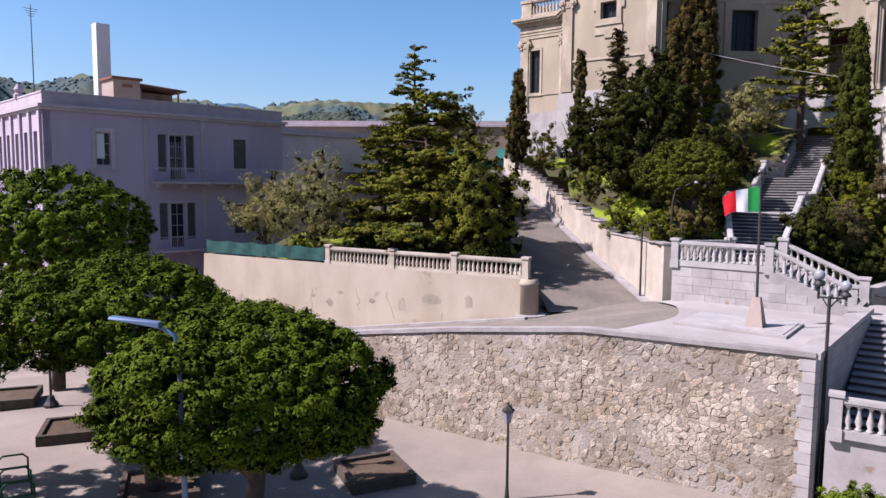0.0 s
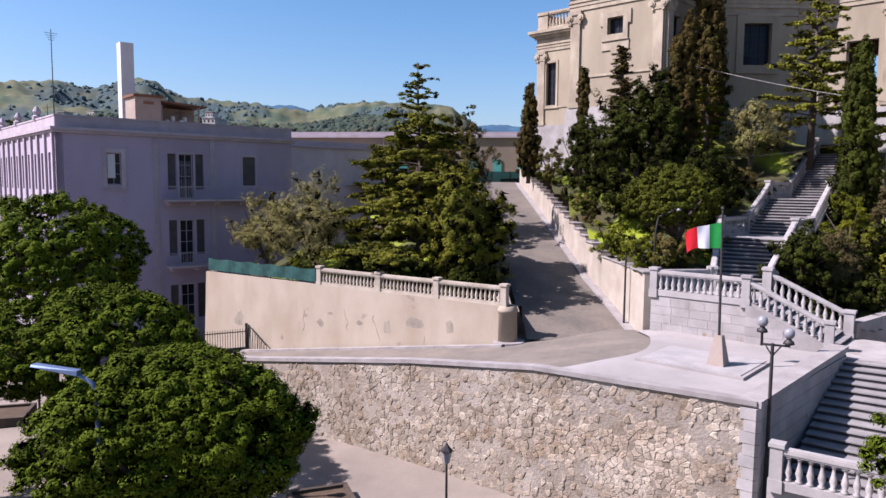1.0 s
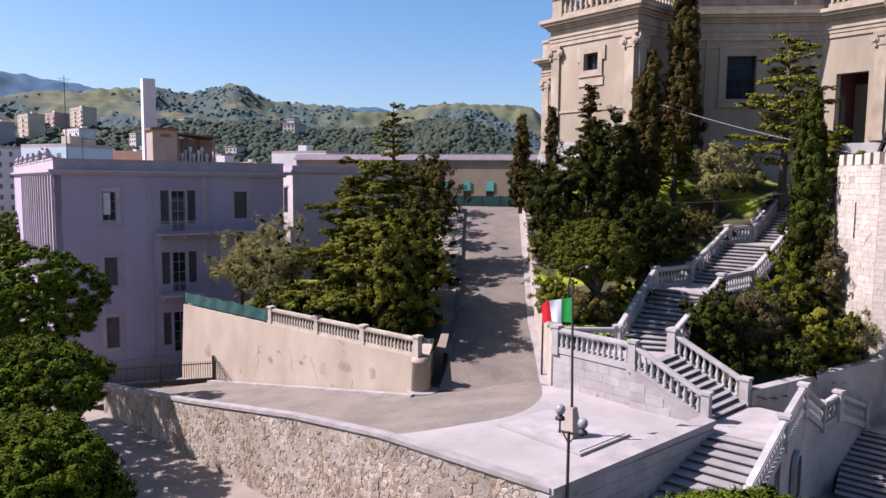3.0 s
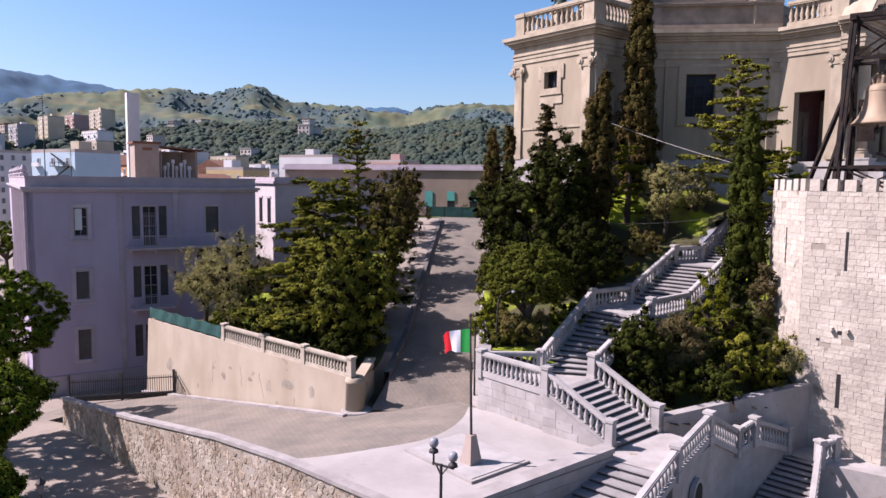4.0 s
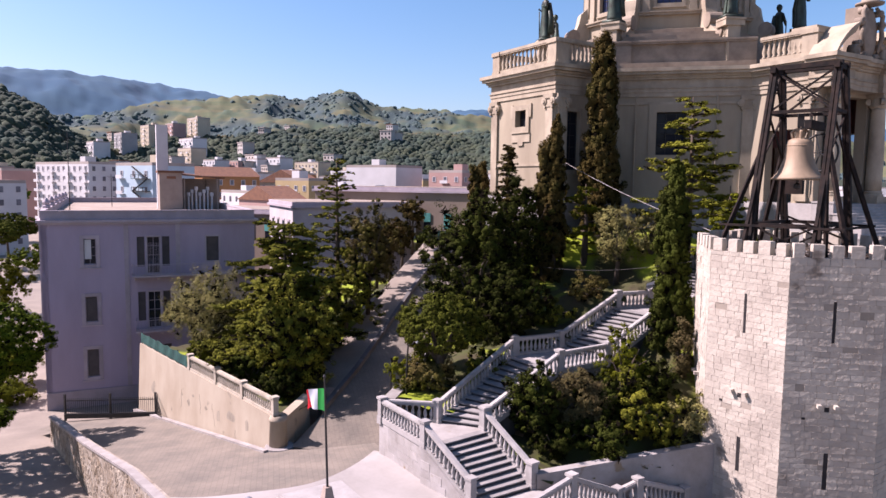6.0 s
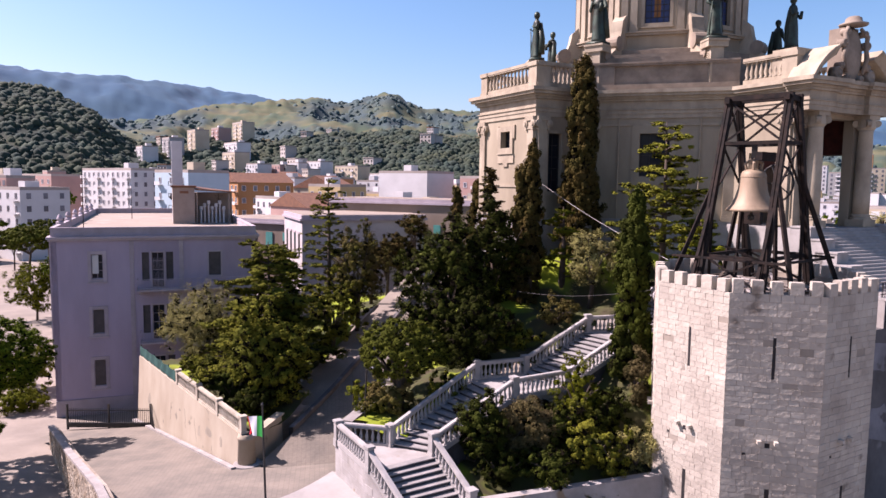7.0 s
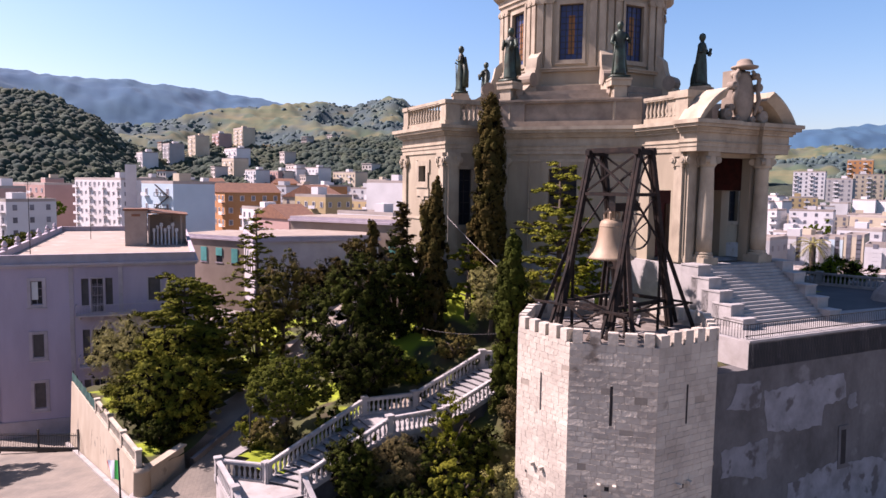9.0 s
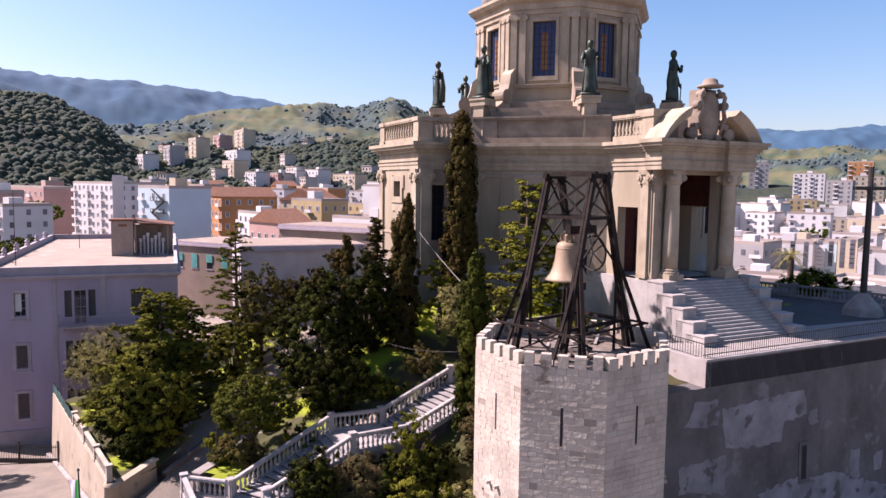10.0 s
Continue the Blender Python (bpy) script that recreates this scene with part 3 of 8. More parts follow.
bm = slanted(bmesh.new(), (11.75, 22.1, 5.02), (18.1, 29.75, 5.17), 0.7, 0, 0.22)
part("coping", bm, M_COPING, side_wall)
bm = bmesh.new()
for i in range(13):
    w = 0.34 if i % 2 else 0.46
    prism(bm, [(11.9 - w * 0.9, 22.0 + w * 0.4), (11.88, 21.9), (12.05, 21.95), (12.05 + w * 0.55, 22.0 + w * 0.72), (11.9, 22.5)], i * 0.385, i * 0.385 + 0.37)
part("quoin", bm, M_MARBLE, side_wall)

# ---- garden wall ----
gd = (GARDEN_B - GARDEN_A).normalized()
gn = Vector((gd.y, -gd.x)) * -1
if gn.y > 0:
    gn = -gn
bm = bmesh.new()
n_seg = 12
for i in range(n_seg):
    a, b = GARDEN_A.lerp(GARDEN_B, i / n_seg), GARDEN_A.lerp(GARDEN_B, (i + 1) / n_seg)
    za = zb = 5.6
    fa, fb = a + gn * 0.35, b + gn * 0.35
    ka, kb = a - gn * 0.5, b - gn * 0.5
    hexa(bm, [(fa.x, fa.y, -1.8), (fb.x, fb.y, -1.8), (kb.x, kb.y, -1.8), (ka.x, ka.y, -1.8)], [(a.x, a.y, za), (b.x, b.y, zb), (kb.x, kb.y, zb), (ka.x, ka.y, za)])
bmesh.ops.remove_doubles(bm, verts=bm.verts, dist=0.001)
garden_wall = structure("wall_garden", bm, M_PLASTER, "cream plastered garden wall, stained and cracked", "wall")
bm = bmesh.new()
lathe(bm, [(0.60, 2.5), (0.50, 5.25), (0.55, 5.28), (0.55, 5.42), (0.50, 5.46), (0.49, 5.6)], 18, Matrix.Translation((4.5, 36.42, 0)))
part("rounded_end", bm, M_PLASTER, garden_wall, "", True)
bm = bmesh.new()
bar(bm, (4.52, 36.7, 4.3), (4.15, 40.2, 4.6), 0.5, 2.0)
part("return_wall", bm, M_PLASTER, garden_wall)
bm = bmesh.new()
bar(bm, (4.52, 36.8, 5.34), (4.13, 40.4, 5.64), 0.6, 0.10)
part("return_coping", bm, M_PLASTER, garden_wall)
bm = bmesh.new()
for i in range(24):
    a, b = GARDEN_A.lerp(GARDEN_B, i / 24) + gn * 0.55, GARDEN_A.lerp(GARDEN_B, (i + 1) / 24) + gn * 0.55
    slanted(bm, (a.x, a.y, terrace_z(a.x, a.y)), (b.x, b.y, terrace_z(b.x, b.y)), 0.34, -0.1, 0.13)
lathe(bm, [(0.86, 3.2), (0.86, 3.74), (0.82, 3.76)], 18, Matrix.Translation((4.6, 36.38, 0)))
part("kerb", bm, M_COPING, garden_wall, "worn kerb at the foot of the wall")
prng2 = random.Random(41)


def on_garden(u, z, proud):
    p = GARDEN_A + gd * u + gn * (0.35 * (5.6 - z) / 7.4 + proud)
    return (p.x, p.y, z)


M_BARE = mat("bare_weathered_plaster", (0.25, 0.215, 0.17), (0.17, 0.145, 0.115), 2.0, 0.95, 0.4, fine=9, rand=0.1)
for u, z, w, h in ((6.0, 4.05, 0.75, 0.42), (7.9, 3.6, 0.4, 0.45), (13.1, 3.25, 0.35, 0.3), (3.6, 4.1, 0.3, 0.4), (12.3, 3.9, 0.25, 0.12), (10.0, 3.6, 0.3, 0.15), (20.6, 2.6, 0.5, 0.6)):
    rim = [(u + w * math.cos(k * 0.628) * prng2.uniform(0.55, 1.1), z + h * math.sin(k * 0.628) * prng2.uniform(0.55, 1.1)) for k in range(10)]
    bm = bmesh.new()
    hexa(bm, [on_garden(a, b, -0.02) for a, b in rim], [on_garden(a, b, 0.006) for a, b in rim])
    part("bare_patch", bm, M_BARE, garden_wall, "patch where the plaster has come away")
for u, z in ((11.2, 4.3), (8.9, 4.2), (5.2, 3.4), (14.5, 3.9)):
    bm = bmesh.new()
    for k in range(6):
        u1, z1 = u + prng2.uniform(-0.2, 0.2), z - prng2.uniform(0.12, 0.3)
        bar(bm, on_garden(u, z, 0.0), on_garden(u1, z1, 0.0), 0.02, 0.02)
        u, z = u1, z1
    part("crack", bm, M_BARE, garden_wall, "thin dark crack")
top = [(*(GARDEN_A.lerp(GARDEN_B, t) - gn * 0.2), 5.62) for t in (0.015, 0.19, 0.36, 0.555)]
balustrade("weathered balustrade on the cream garden wall", top, M_BALCREAM, BAL_W, 0.34, 0.26, 0.98, group="garden wall")
# green netting on rails where the balustrade ends
net = thing("netting_fence", "sagging dark green netting tied to thin posts", "fence")
a0, b0 = GARDEN_A.lerp(GARDEN_B, 0.565) - gn * 0.12, GARDEN_A.lerp(GARDEN_B, 0.99) - gn * 0.12
for i in range(6):
    p = a0.lerp(b0, i / 5)
    bm = bmesh.new()
    bar(bm, (p.x, p.y, 5.55), (p.x, p.y, 6.62), 0.06)
    part("post", bm, M_IRON, net)
bm = bmesh.new()
vs = []
for i in range(31):
    p = a0.lerp(b0, i / 30)
    sag = 0.10 * math.sin(math.pi * (i % 6) / 6.0)
    vs.append([bm.verts.new((p.x + gn.x * (0.05 + 0.04 * math.sin(i * 1.9 + k)), p.y + gn.y * (0.05 + 0.04 * math.sin(i * 1.3 + k)), z)) for k, z in enumerate((5.72, 6.1, 6.58 - sag))])
for r, s in zip(vs, vs[1:]):
    for k in range(2):
        bm.faces.new((r[k], r[k + 1], s[k + 1], s[k]))
ob = part("netting", bm, M_NET, net)
ob.modifiers.new("solid", "SOLIDIFY").thickness = 0.015

# dark green netting across the top of the road
end_fence = thing("netting_fence", "dark green netting fence across the top of the road", "fence")
for i in range(6):
    p = Vector((-3.0 + 2.2 * i, 84.6, 11.8))
    part("post", bar(bmesh.new(), p, p + Z3 * 1.7, 0.08), M_IRON, end_fence)
bm = bmesh.new()
box(bm, -3.0, 8.0, 84.58, 84.62, 12.15, 13.4)
part("netting", bm, M_NET, end_fence)

# ---- white wall on the upper side of the road ----
road_wall = thing("road_wall", "white plastered road wall, its top stepping up the slope", "wall")
tagged(road_wall, kind="structure")
n_step = 24
for i in range(n_step):
    y0, y1 = 36.3 + (80 - 36.3) * i / n_step, 36.3 + (80 - 36.3) * (i + 1) / n_step
    xa, _, za, wa = road_at(y0)
    xb, _, zb, wb = road_at(y1)
    xa, xb = xa + wa / 2 + 0.45, xb + wb / 2 + 0.45
    h = max(7.45 + 0.02 * i, (za + zb) / 2 + 2.5 - 0.03 * i)
    bm = bmesh.new()
    hexa(bm, [(xa, y0, za - 1), (xa + 0.55, y0, za - 1), (xb + 0.55, y1, za - 1), (xb, y1, za - 1)], [(xa, y0, h), (xa + 0.55, y0, h), (xb + 0.55, y1, h), (xb, y1, h)])
    part("wall_bay", bm, M_ROADWALL, road_wall)
    bm = bmesh.new()
    hexa(bm, [(xa - 0.08, y0 - 0.02, h), (xa + 0.63, y0 - 0.02, h), (xb + 0.63, y1 - 0.04, h), (xb - 0.08, y1 - 0.04, h)], [(xa - 0.08, y0 - 0.02, h + 0.07), (xa + 0.63, y0 - 0.02, h + 0.07), (xb + 0.63, y1 - 0.04, h + 0.07), (xb - 0.08, y1 - 0.04, h + 0.07)])
    part("cap", bm, M_COPING, road_wall)

# ---- stairs ----
def flight(owner, la, ra, lb, rb, za, zb, n, deep=1.2):
    """n steps that climb from the line la-ra at za to the line lb-rb at zb."""
    la, ra, lb, rb = (Vector(p) for p in (la, ra, lb, rb))
    for i in range(n):
        t0, t1 = i / n, (i + 1) / n
        z = za + (zb - za) * (i + 1) / n
        a, b, c, d = la.lerp(lb, t0), ra.lerp(rb, t0), ra.lerp(rb, t1), la.lerp(lb, t1)
        bm = bmesh.new()
        hexa(bm, [(p.x, p.y, z - deep) for p in (a, b, c, d)], [(p.x, p.y, z - 0.05) for p in (a, b, c, d)])
        # the step body is dark to paint the shade on its riser
        step = part("step", bm, M_RISER, owner)
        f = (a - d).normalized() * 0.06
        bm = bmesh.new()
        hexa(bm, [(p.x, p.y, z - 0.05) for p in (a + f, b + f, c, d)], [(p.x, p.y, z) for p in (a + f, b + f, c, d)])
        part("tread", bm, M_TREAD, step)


stairs = thing("stairs", "wide white stone stairs climbing the hill in flights and landings", "stairs")
tagged(stairs, kind="structure")
PLAT = 6.65
P0, PS, PR = (11.6, 35.3), (15.3, 32.5), (17.4, 35.85)
P1 = (14.75, 35.9)
bm = prism(bmesh.new(), [P0, PS, PR, P1], 2.5, PLAT)
part("landing", bm, M_MARBLE_WALL, stairs)
NL, NR = (18.3, 30.7), (20.5, 33.6)
flight(stairs, NL, NR, PS, PR, 4.85, PLAT, 10)
bm = bmesh.new()
hexa(bm, [(15.15, 32.35, 4.0), (18.25, 30.5, 4.0), (18.45, 30.85, 4.0), (15.4, 32.8, 4.0)], [(15.15, 32.35, PLAT - 0.05), (18.25, 30.5, 4.9), (18.45, 30.85, 4.9), (15.4, 32.8, PLAT - 0.05)])
part("string_wall", bm, M_MARBLE_WALL, stairs)
bm = bmesh.new()
hexa(bm, [(17.2, 35.5, 4.0), (20.35, 33.5, 4.0), (20.6, 33.85, 4.0), (17.5, 35.95, 4.0)], [(17.2, 35.5, PLAT - 0.05), (20.35, 33.5, 4.9), (20.6, 33.85, 4.9), (17.5, 35.95, PLAT - 0.05)])
part("string_wall", bm, M_MARBLE_WALL, stairs)
bm = prism(bmesh.new(), [(18.3, 30.7), (18.0, 29.6), (20.6, 28.4), (22.6, 32.3), (20.7, 33.7)], -0.5, 4.85)
part("landing", bm, M_MARBLE_WALL, stairs)
flight(stairs, STAIR_L[0], STAIR_R[0], STAIR_L[1], STAIR_R[1], PLAT, 8.95, 13, 1.6)
bm = prism(bmesh.new(), [STAIR_L[1], STAIR_R[1], STAIR_R[2], STAIR_L[2]], 6.5, 8.95)
part("landing", bm, M_MARBLE, stairs)
flight(stairs, STAIR_L[2], STAIR_R[2], STAIR_L[3], STAIR_R[3], 8.95, 11.1, 12, 2.4)
bm = prism(bmesh.new(), [STAIR_L[3], STAIR_R[3], STAIR_R[4], STAIR_L[4]], 8.5, 11.1)
part("landing", bm, M_MARBLE, stairs)
flight(stairs, STAIR_L[4], STAIR_R[4], STAIR_L[5], STAIR_R[5], 11.1, 14.4, 18, 2.4)
# lower flight along the terrace wall
flight(stairs, (12.6, 22.2), (15.6, 19.8), (18.2, 29.6), (20.6, 28.4), 1.6, 4.85, 19, 2.0)


def pt(p, z):
    return (p[0], p[1], z)


balustrade("white stone balustrade round the landing and down the short flight", [pt(P1, PLAT), pt((11.75, 35.3), PLAT), pt((15.25, 32.62), PLAT), pt((18.2, 30.85), 4.95)], tall=1.08)
balustrade("white stone balustrade of the short flight with a stout newel", [pt((17.4, 35.75), PLAT), pt((20.4, 33.65), 4.95)], tall=1.08, post=0.42)
balustrade("white stone balustrade climbing beside the long flights", [pt(STAIR_L[0], PLAT), pt(STAIR_L[1], 8.95), pt(STAIR_L[2], 8.95), pt(STAIR_L[3], 11.1), pt(STAIR_L[4], 11.1), pt(STAIR_L[5], 14.4)], tall=1.1)
balustrade("white stone balustrade on the valley side of the long flights", [pt(STAIR_R[0], PLAT), pt(STAIR_R[1], 8.95), pt(STAIR_R[2], 8.95), pt(STAIR_R[3], 11.1), pt(STAIR_R[4], 11.1), pt(STAIR_R[5], 14.4)], tall=1.1)
balustrade("white stone balustrade on the outer side of the lower stairs", [pt((16.2, 20.6), 2.2), pt((20.7, 28.6), 4.85), pt((22.5, 32.4), 5.15), pt((24.3, 35.4), 3.55)], tall=1.1)
balustrade("short white stone balustrade beside the tower stairs", [pt((24.3, 35.4), 3.55), pt((25.2, 36.0), 3.95), pt((27.4, 38.6), 2.75)], tall=1.1, posts=[0, 1, 1])
bm = wall_along(bmesh.new(), [(16.2, 20.6, 2.1), (20.7, 28.6, 4.75), (22.5, 32.4, 5.05)], -0.5, 0.35)
wall_along(bm, [(22.5, 32.4, 5.05), (24.3, 35.4, 3.45), (25.2, 36.0, 3.85), (27.4, 38.6, 2.65)], -0.5, 0.35)
structure("wall_stair_outer", bm, M_MARBLE_WALL, "pale ashlar wall under the lower balustrade", "wall")
bm = wall_along(bmesh.new(), [(20.7, 33.5, 5.6), (28.9, 40.2, 5.9)], -0.5, 0.5)
structure("wall_shrub_bed", bm, M_MARBLE_WALL, "grey stone wall holding the shrub bed", "wall")
balustrade("white stone balustrade on the front of the lower landing", [pt((12.5, 21.7), 2.75), pt((17.5, 18.6), 2.75)], tall=1.15)
bm = wall_along(bmesh.new(), [(12.3, 21.85, 2.7), (17.7, 18.5, 2.7)], -0.5, 0.4)
structure("wall_stair_front", bm, M_MARBLE_WALL, "pale wall under the lower landing", "wall")


def ashlar(owner, a, b, z0, z1, material, seed, course=0.42, lead=None):
    """Courses of dressed blocks, a little proud, on the face from a to b; the tops may climb to lead."""
    rnd = random.Random(seed)
    a, b = Vector(a), Vector(b)
    d = (b - a)
    L = d.length
    d.normalize()
    nrm = Vector((d.y, -d.x))
    bm = bmesh.new()
    hexa(bm, [(0, 0.03, 0), (1, 0.03, 0), (1, 0.03, 1), (0, 0.03, 1)], [(0.008, -0.016, 0.02), (0.992, -0.016, 0.02), (0.992, -0.016, 0.98), (0.008, -0.016, 0.98)])
    me = mesh_of("block", bm, material)
    m = Matrix(((d.x, -nrm.x, 0, a.x), (d.y, -nrm.y, 0, a.y), (0, 0, 1, 0), (0, 0, 0, 1)))
    z = z0
    while z < z1 - 0.1:
        x = 0.0
        h = min(course, z1 - z)
        while x < L - 0.02:
            w = min(rnd.uniform(0.6, 1.15), L - x)
            if L - (x + w) < 0.3:
                w = L - x
            cap = z1 if lead is None else z1 + (lead - z1) * (x + (w if lead < z1 else 0)) / L
            if z + h <= cap + 0.02:
                shared("block", me, m @ Matrix.Translation((x, 0, z)) @ Matrix.Diagonal((w, 1, h, 1)), owner)
            x += w
        z += h


ashlar(stairs, P0, PS, 4.3, PLAT - 0.16, M_MARBLE_WALL, 3)
ashlar(stairs, (15.15, 32.35), (18.25, 30.5), 4.3, PLAT - 0.2, M_MARBLE_WALL, 4, 0.42, 4.75)
ashlar(side_wall, (11.97, 22.03), (18.32, 29.58), 0.4, 5.0, M_MARBLE_WALL, 5, 0.46)


# niche with a round arch in the outer wall, and the dark stairs that go down beside the tower
na, nb = Vector((20.7, 28.6)), Vector((22.5, 32.4))
nd = (nb - na).normalized()
nn = Vector((nd.y, -nd.x))


def arch_outline(half, spring, n=10):
    return [(-half, 0)] + [(-half * math.cos(math.pi * i / n), spring + half * math.sin(math.pi * i / n)) for i in range(n + 1)] + [(half, 0)]


niche = thing("wall_niche", "dark arched niche with a stone surround in the stair wall", "niche")
mid = na + nd * 2.2
# no hollow behind: a dark sheet on the wall paints the niche's shade
for name, half, spring, dep, material in (("surround", 0.66, 1.35, 0.30, M_MARBLE_WALL), ("recess", 0.48, 1.35, 0.31, M_HOLE_SHADE)):
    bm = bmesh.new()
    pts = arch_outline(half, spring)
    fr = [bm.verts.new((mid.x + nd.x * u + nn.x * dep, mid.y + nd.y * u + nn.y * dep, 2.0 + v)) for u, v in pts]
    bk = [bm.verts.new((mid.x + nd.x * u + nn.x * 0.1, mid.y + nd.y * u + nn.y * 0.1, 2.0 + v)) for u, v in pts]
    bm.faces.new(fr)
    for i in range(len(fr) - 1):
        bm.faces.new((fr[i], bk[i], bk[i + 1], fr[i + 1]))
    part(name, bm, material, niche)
tower_stairs = thing("tower_stairs", "shaded stone steps going down beside the tower", "stairs")
tagged(tower_stairs, kind="structure")
bm = prism(bmesh.new(), [(26.9, 39.0), (27.7, 38.2), (32.6, 36.2), (32.6, 42.0), (27.2, 42.0)], -0.5, 2.45)
part("landing", bm, M_MARBLE_WALL, tower_stairs)
flight(tower_stairs, (24.9, 34.9), (27.1, 33.6), (26.9, 39.0), (28.6, 37.8), 0.4, 2.45, 12, 1.5)
balustrade("white stone balustrade beside the tower stairs", [pt((27.2, 33.5), 0.6), pt((28.7, 37.7), 2.45), pt((29.6, 38.3), 2.5)], tall=1.1)
bm = wall_along(bmesh.new(), [(27.2, 33.5, 0.5), (28.7, 37.7, 2.35)], -0.5, 0.3)
structure("wall_tower_stairs", bm, M_MARBLE_WALL, "pale wall under the tower stairs", "wall")

# ---- the octagonal tower ----
TC, TR, TA = Vector((32.93, 43.5)), 5.58, 0.5527
TV = [TC + Vector((math.cos(TA + k * math.pi / 4), math.sin(TA + k * math.pi / 4))) * TR for k in range(8)]
TOP = 16.15
tower = thing("tower", "old octagonal tower of weathered pale ashlar with battlements", "tower")
bm = prism(bmesh.new(), [TC + (p - TC) * 0.9975 for p in TV], -0.5, TOP - 0.35)
core = part("core", bm, M_TOWERJ, tower)


def face_frame(k):
    """x along the face, y inwards, origin at its first corner."""
    a, b = TV[k], TV[(k + 1) % 8]
    d = (b - a).normalized()
    return Matrix(((d.x, -d.y, 0, a.x), (d.y, d.x, 0, a.y), (0, 0, 1, 0), (0, 0, 0, 1))), (b - a).length


SLITS = [(2.02, 2.16, 12.1, 14.1), (2.0, 2.2, 4.9, 6.7), (1.9, 2.12, 8.75, 8.97), (0.9, 1.06, 8.3, 8.42)]
trng = random.Random(5)
block_mesh = []
for i in range(6):
    bm = bmesh.new()
    e = 0.008
    c = [(0, 0), (1, 0), (1, 1), (0, 1)]
    low = [(x, 0.09, z) for x, z in c]
    high = [(min(max(x, e), 1 - e) + trng.uniform(-0.01, 0.01), trng.uniform(-0.014, 0.006), min(max(z, e * 1.6), 1 - e * 1.6) + trng.uniform(-0.015, 0.015)) for x, z in c]
    hexa(bm, low, high)
    block_mesh.append(mesh_of("block", bm, M_TOWER))
rest_v, rest_f = [], []
made = 0
for k in range(8):
    m, L = face_frame(k)
    z = 2.2 if k in (3, 4, 5, 6, 7) else 9.0
    while z < TOP - 0.05:
        h = min(trng.uniform(0.25, 0.38), TOP - z)
        if TOP - (z + h) < 0.15:
            h = TOP - z
        x = 0.0
        while x < L - 0.01:
            w = trng.uniform(0.32, 0.78)
            if L - (x + w) < 0.3:
                w = L - x
            cuts = [(x, x + w, z, z + h)]
            for s in SLITS:
                nxt = []
                for a, b, c, d in cuts:
                    if a < s[1] and b > s[0] and c < s[3] and d > s[2]:
                        nxt += [q for q in ((a, s[0], c, d), (s[1], b, c, d)) if q[1] - q[0] > 0.05]
                        if c < s[2] - 0.03:
                            nxt.append((max(a, s[0]), min(b, s[1]), c, s[2]))
                        if d > s[3] + 0.03:
                            nxt.append((max(a, s[0]), min(b, s[1]), s[3], d))
                    else:
                        nxt.append((a, b, c, d))
                cuts = nxt
            for a, b, c, d in cuts:
                if trng.random() < 0.012:
                    continue
                g = 0.004
                mm = m @ Matrix.Translation((a + g, 0, c + g)) @ Matrix.Diagonal((b - a - 2 * g, 1, d - c - 2 * g, 1))
                me = trng.choice(block_mesh)
                if k in (4, 5, 6) and c > 8.6 and made < 300:
                    shared("block", me, mm, tower)
                    made += 1
                else:
                    base = len(rest_v)
                    rest_v.extend(tuple(mm @ v.co) for v in me.vertices)
                    rest_f.extend(tuple(base + i for i in p.vertices) for p in me.polygons)
            x += w
        z += h
tagged(from_arrays("masonry", np.array(rest_v), np.array(rest_f), M_TOWER, tower), kind="stuff")
for k in (3, 4, 5, 6, 7):
    m, L = face_frame(k)
    # slit depth is painted: a dark sheet just behind the block faces
    for a, b, c, d in SLITS:
        part("slit", box(bmesh.new(), a, b, 0.003, 0.16, c, d, m), M_HOLE_SHADE, tower, "dark sheet painting the shade of a narrow slit")
    for sx in (1.62, 2.38):
        part("corbel", box(bmesh.new(), sx - 0.09, sx + 0.09, -0.26, 0.1, 8.95, 9.12, m), M_TOWER, tower)
# battlements and the top platform
for k in range(8):
    m, L = face_frame(k)
    n = 5
    for j in range(n):
        w = 0.52 + trng.uniform(-0.06, 0.1)
        c = (j + 0.08) * L / n + 0.3
        h = 0.62 + trng.uniform(-0.08, 0.06)
        bm = box(bmesh.new(), c - w / 2, min(c + w / 2, L), -0.02, 0.42, TOP, TOP + h, m)
        box(bm, c - w / 2 + 0.01, min(c + w / 2, L) - 0.01, -0.01, 0.41, TOP + h, TOP + h + 0.04, m)
        part("merlon", bm, M_TOWER, tower)
    bm = bmesh.new()
    box(bm, 0.0, L, 0.05, 0.40, TOP - 0.6, TOP - 0.01, m)
    part("parapet_back", bm, M_TOWERJ, tower)
bm = prism(bmesh.new(), [TC + (p - TC) * 0.93 for p in TV], TOP - 0.4, TOP - 0.28)
part("roof_deck", bm, M_DECK, tower, "pale littered roof deck")

# ---- steel bell frame standing on the tower ----
FRM = Matrix(((0.384, -0.817, 0, 32.75), (0.835, 0.376, 0, 44.1), (0, 0, 1, TOP - 0.28), (0, 0, 0, 1)))
bell_frame = thing("steel_belfry", "tall dark riveted steel belfry with splayed lattice legs", "belfry")


def fr(x, y, z):
    return FRM @ Vector((x, y, z))


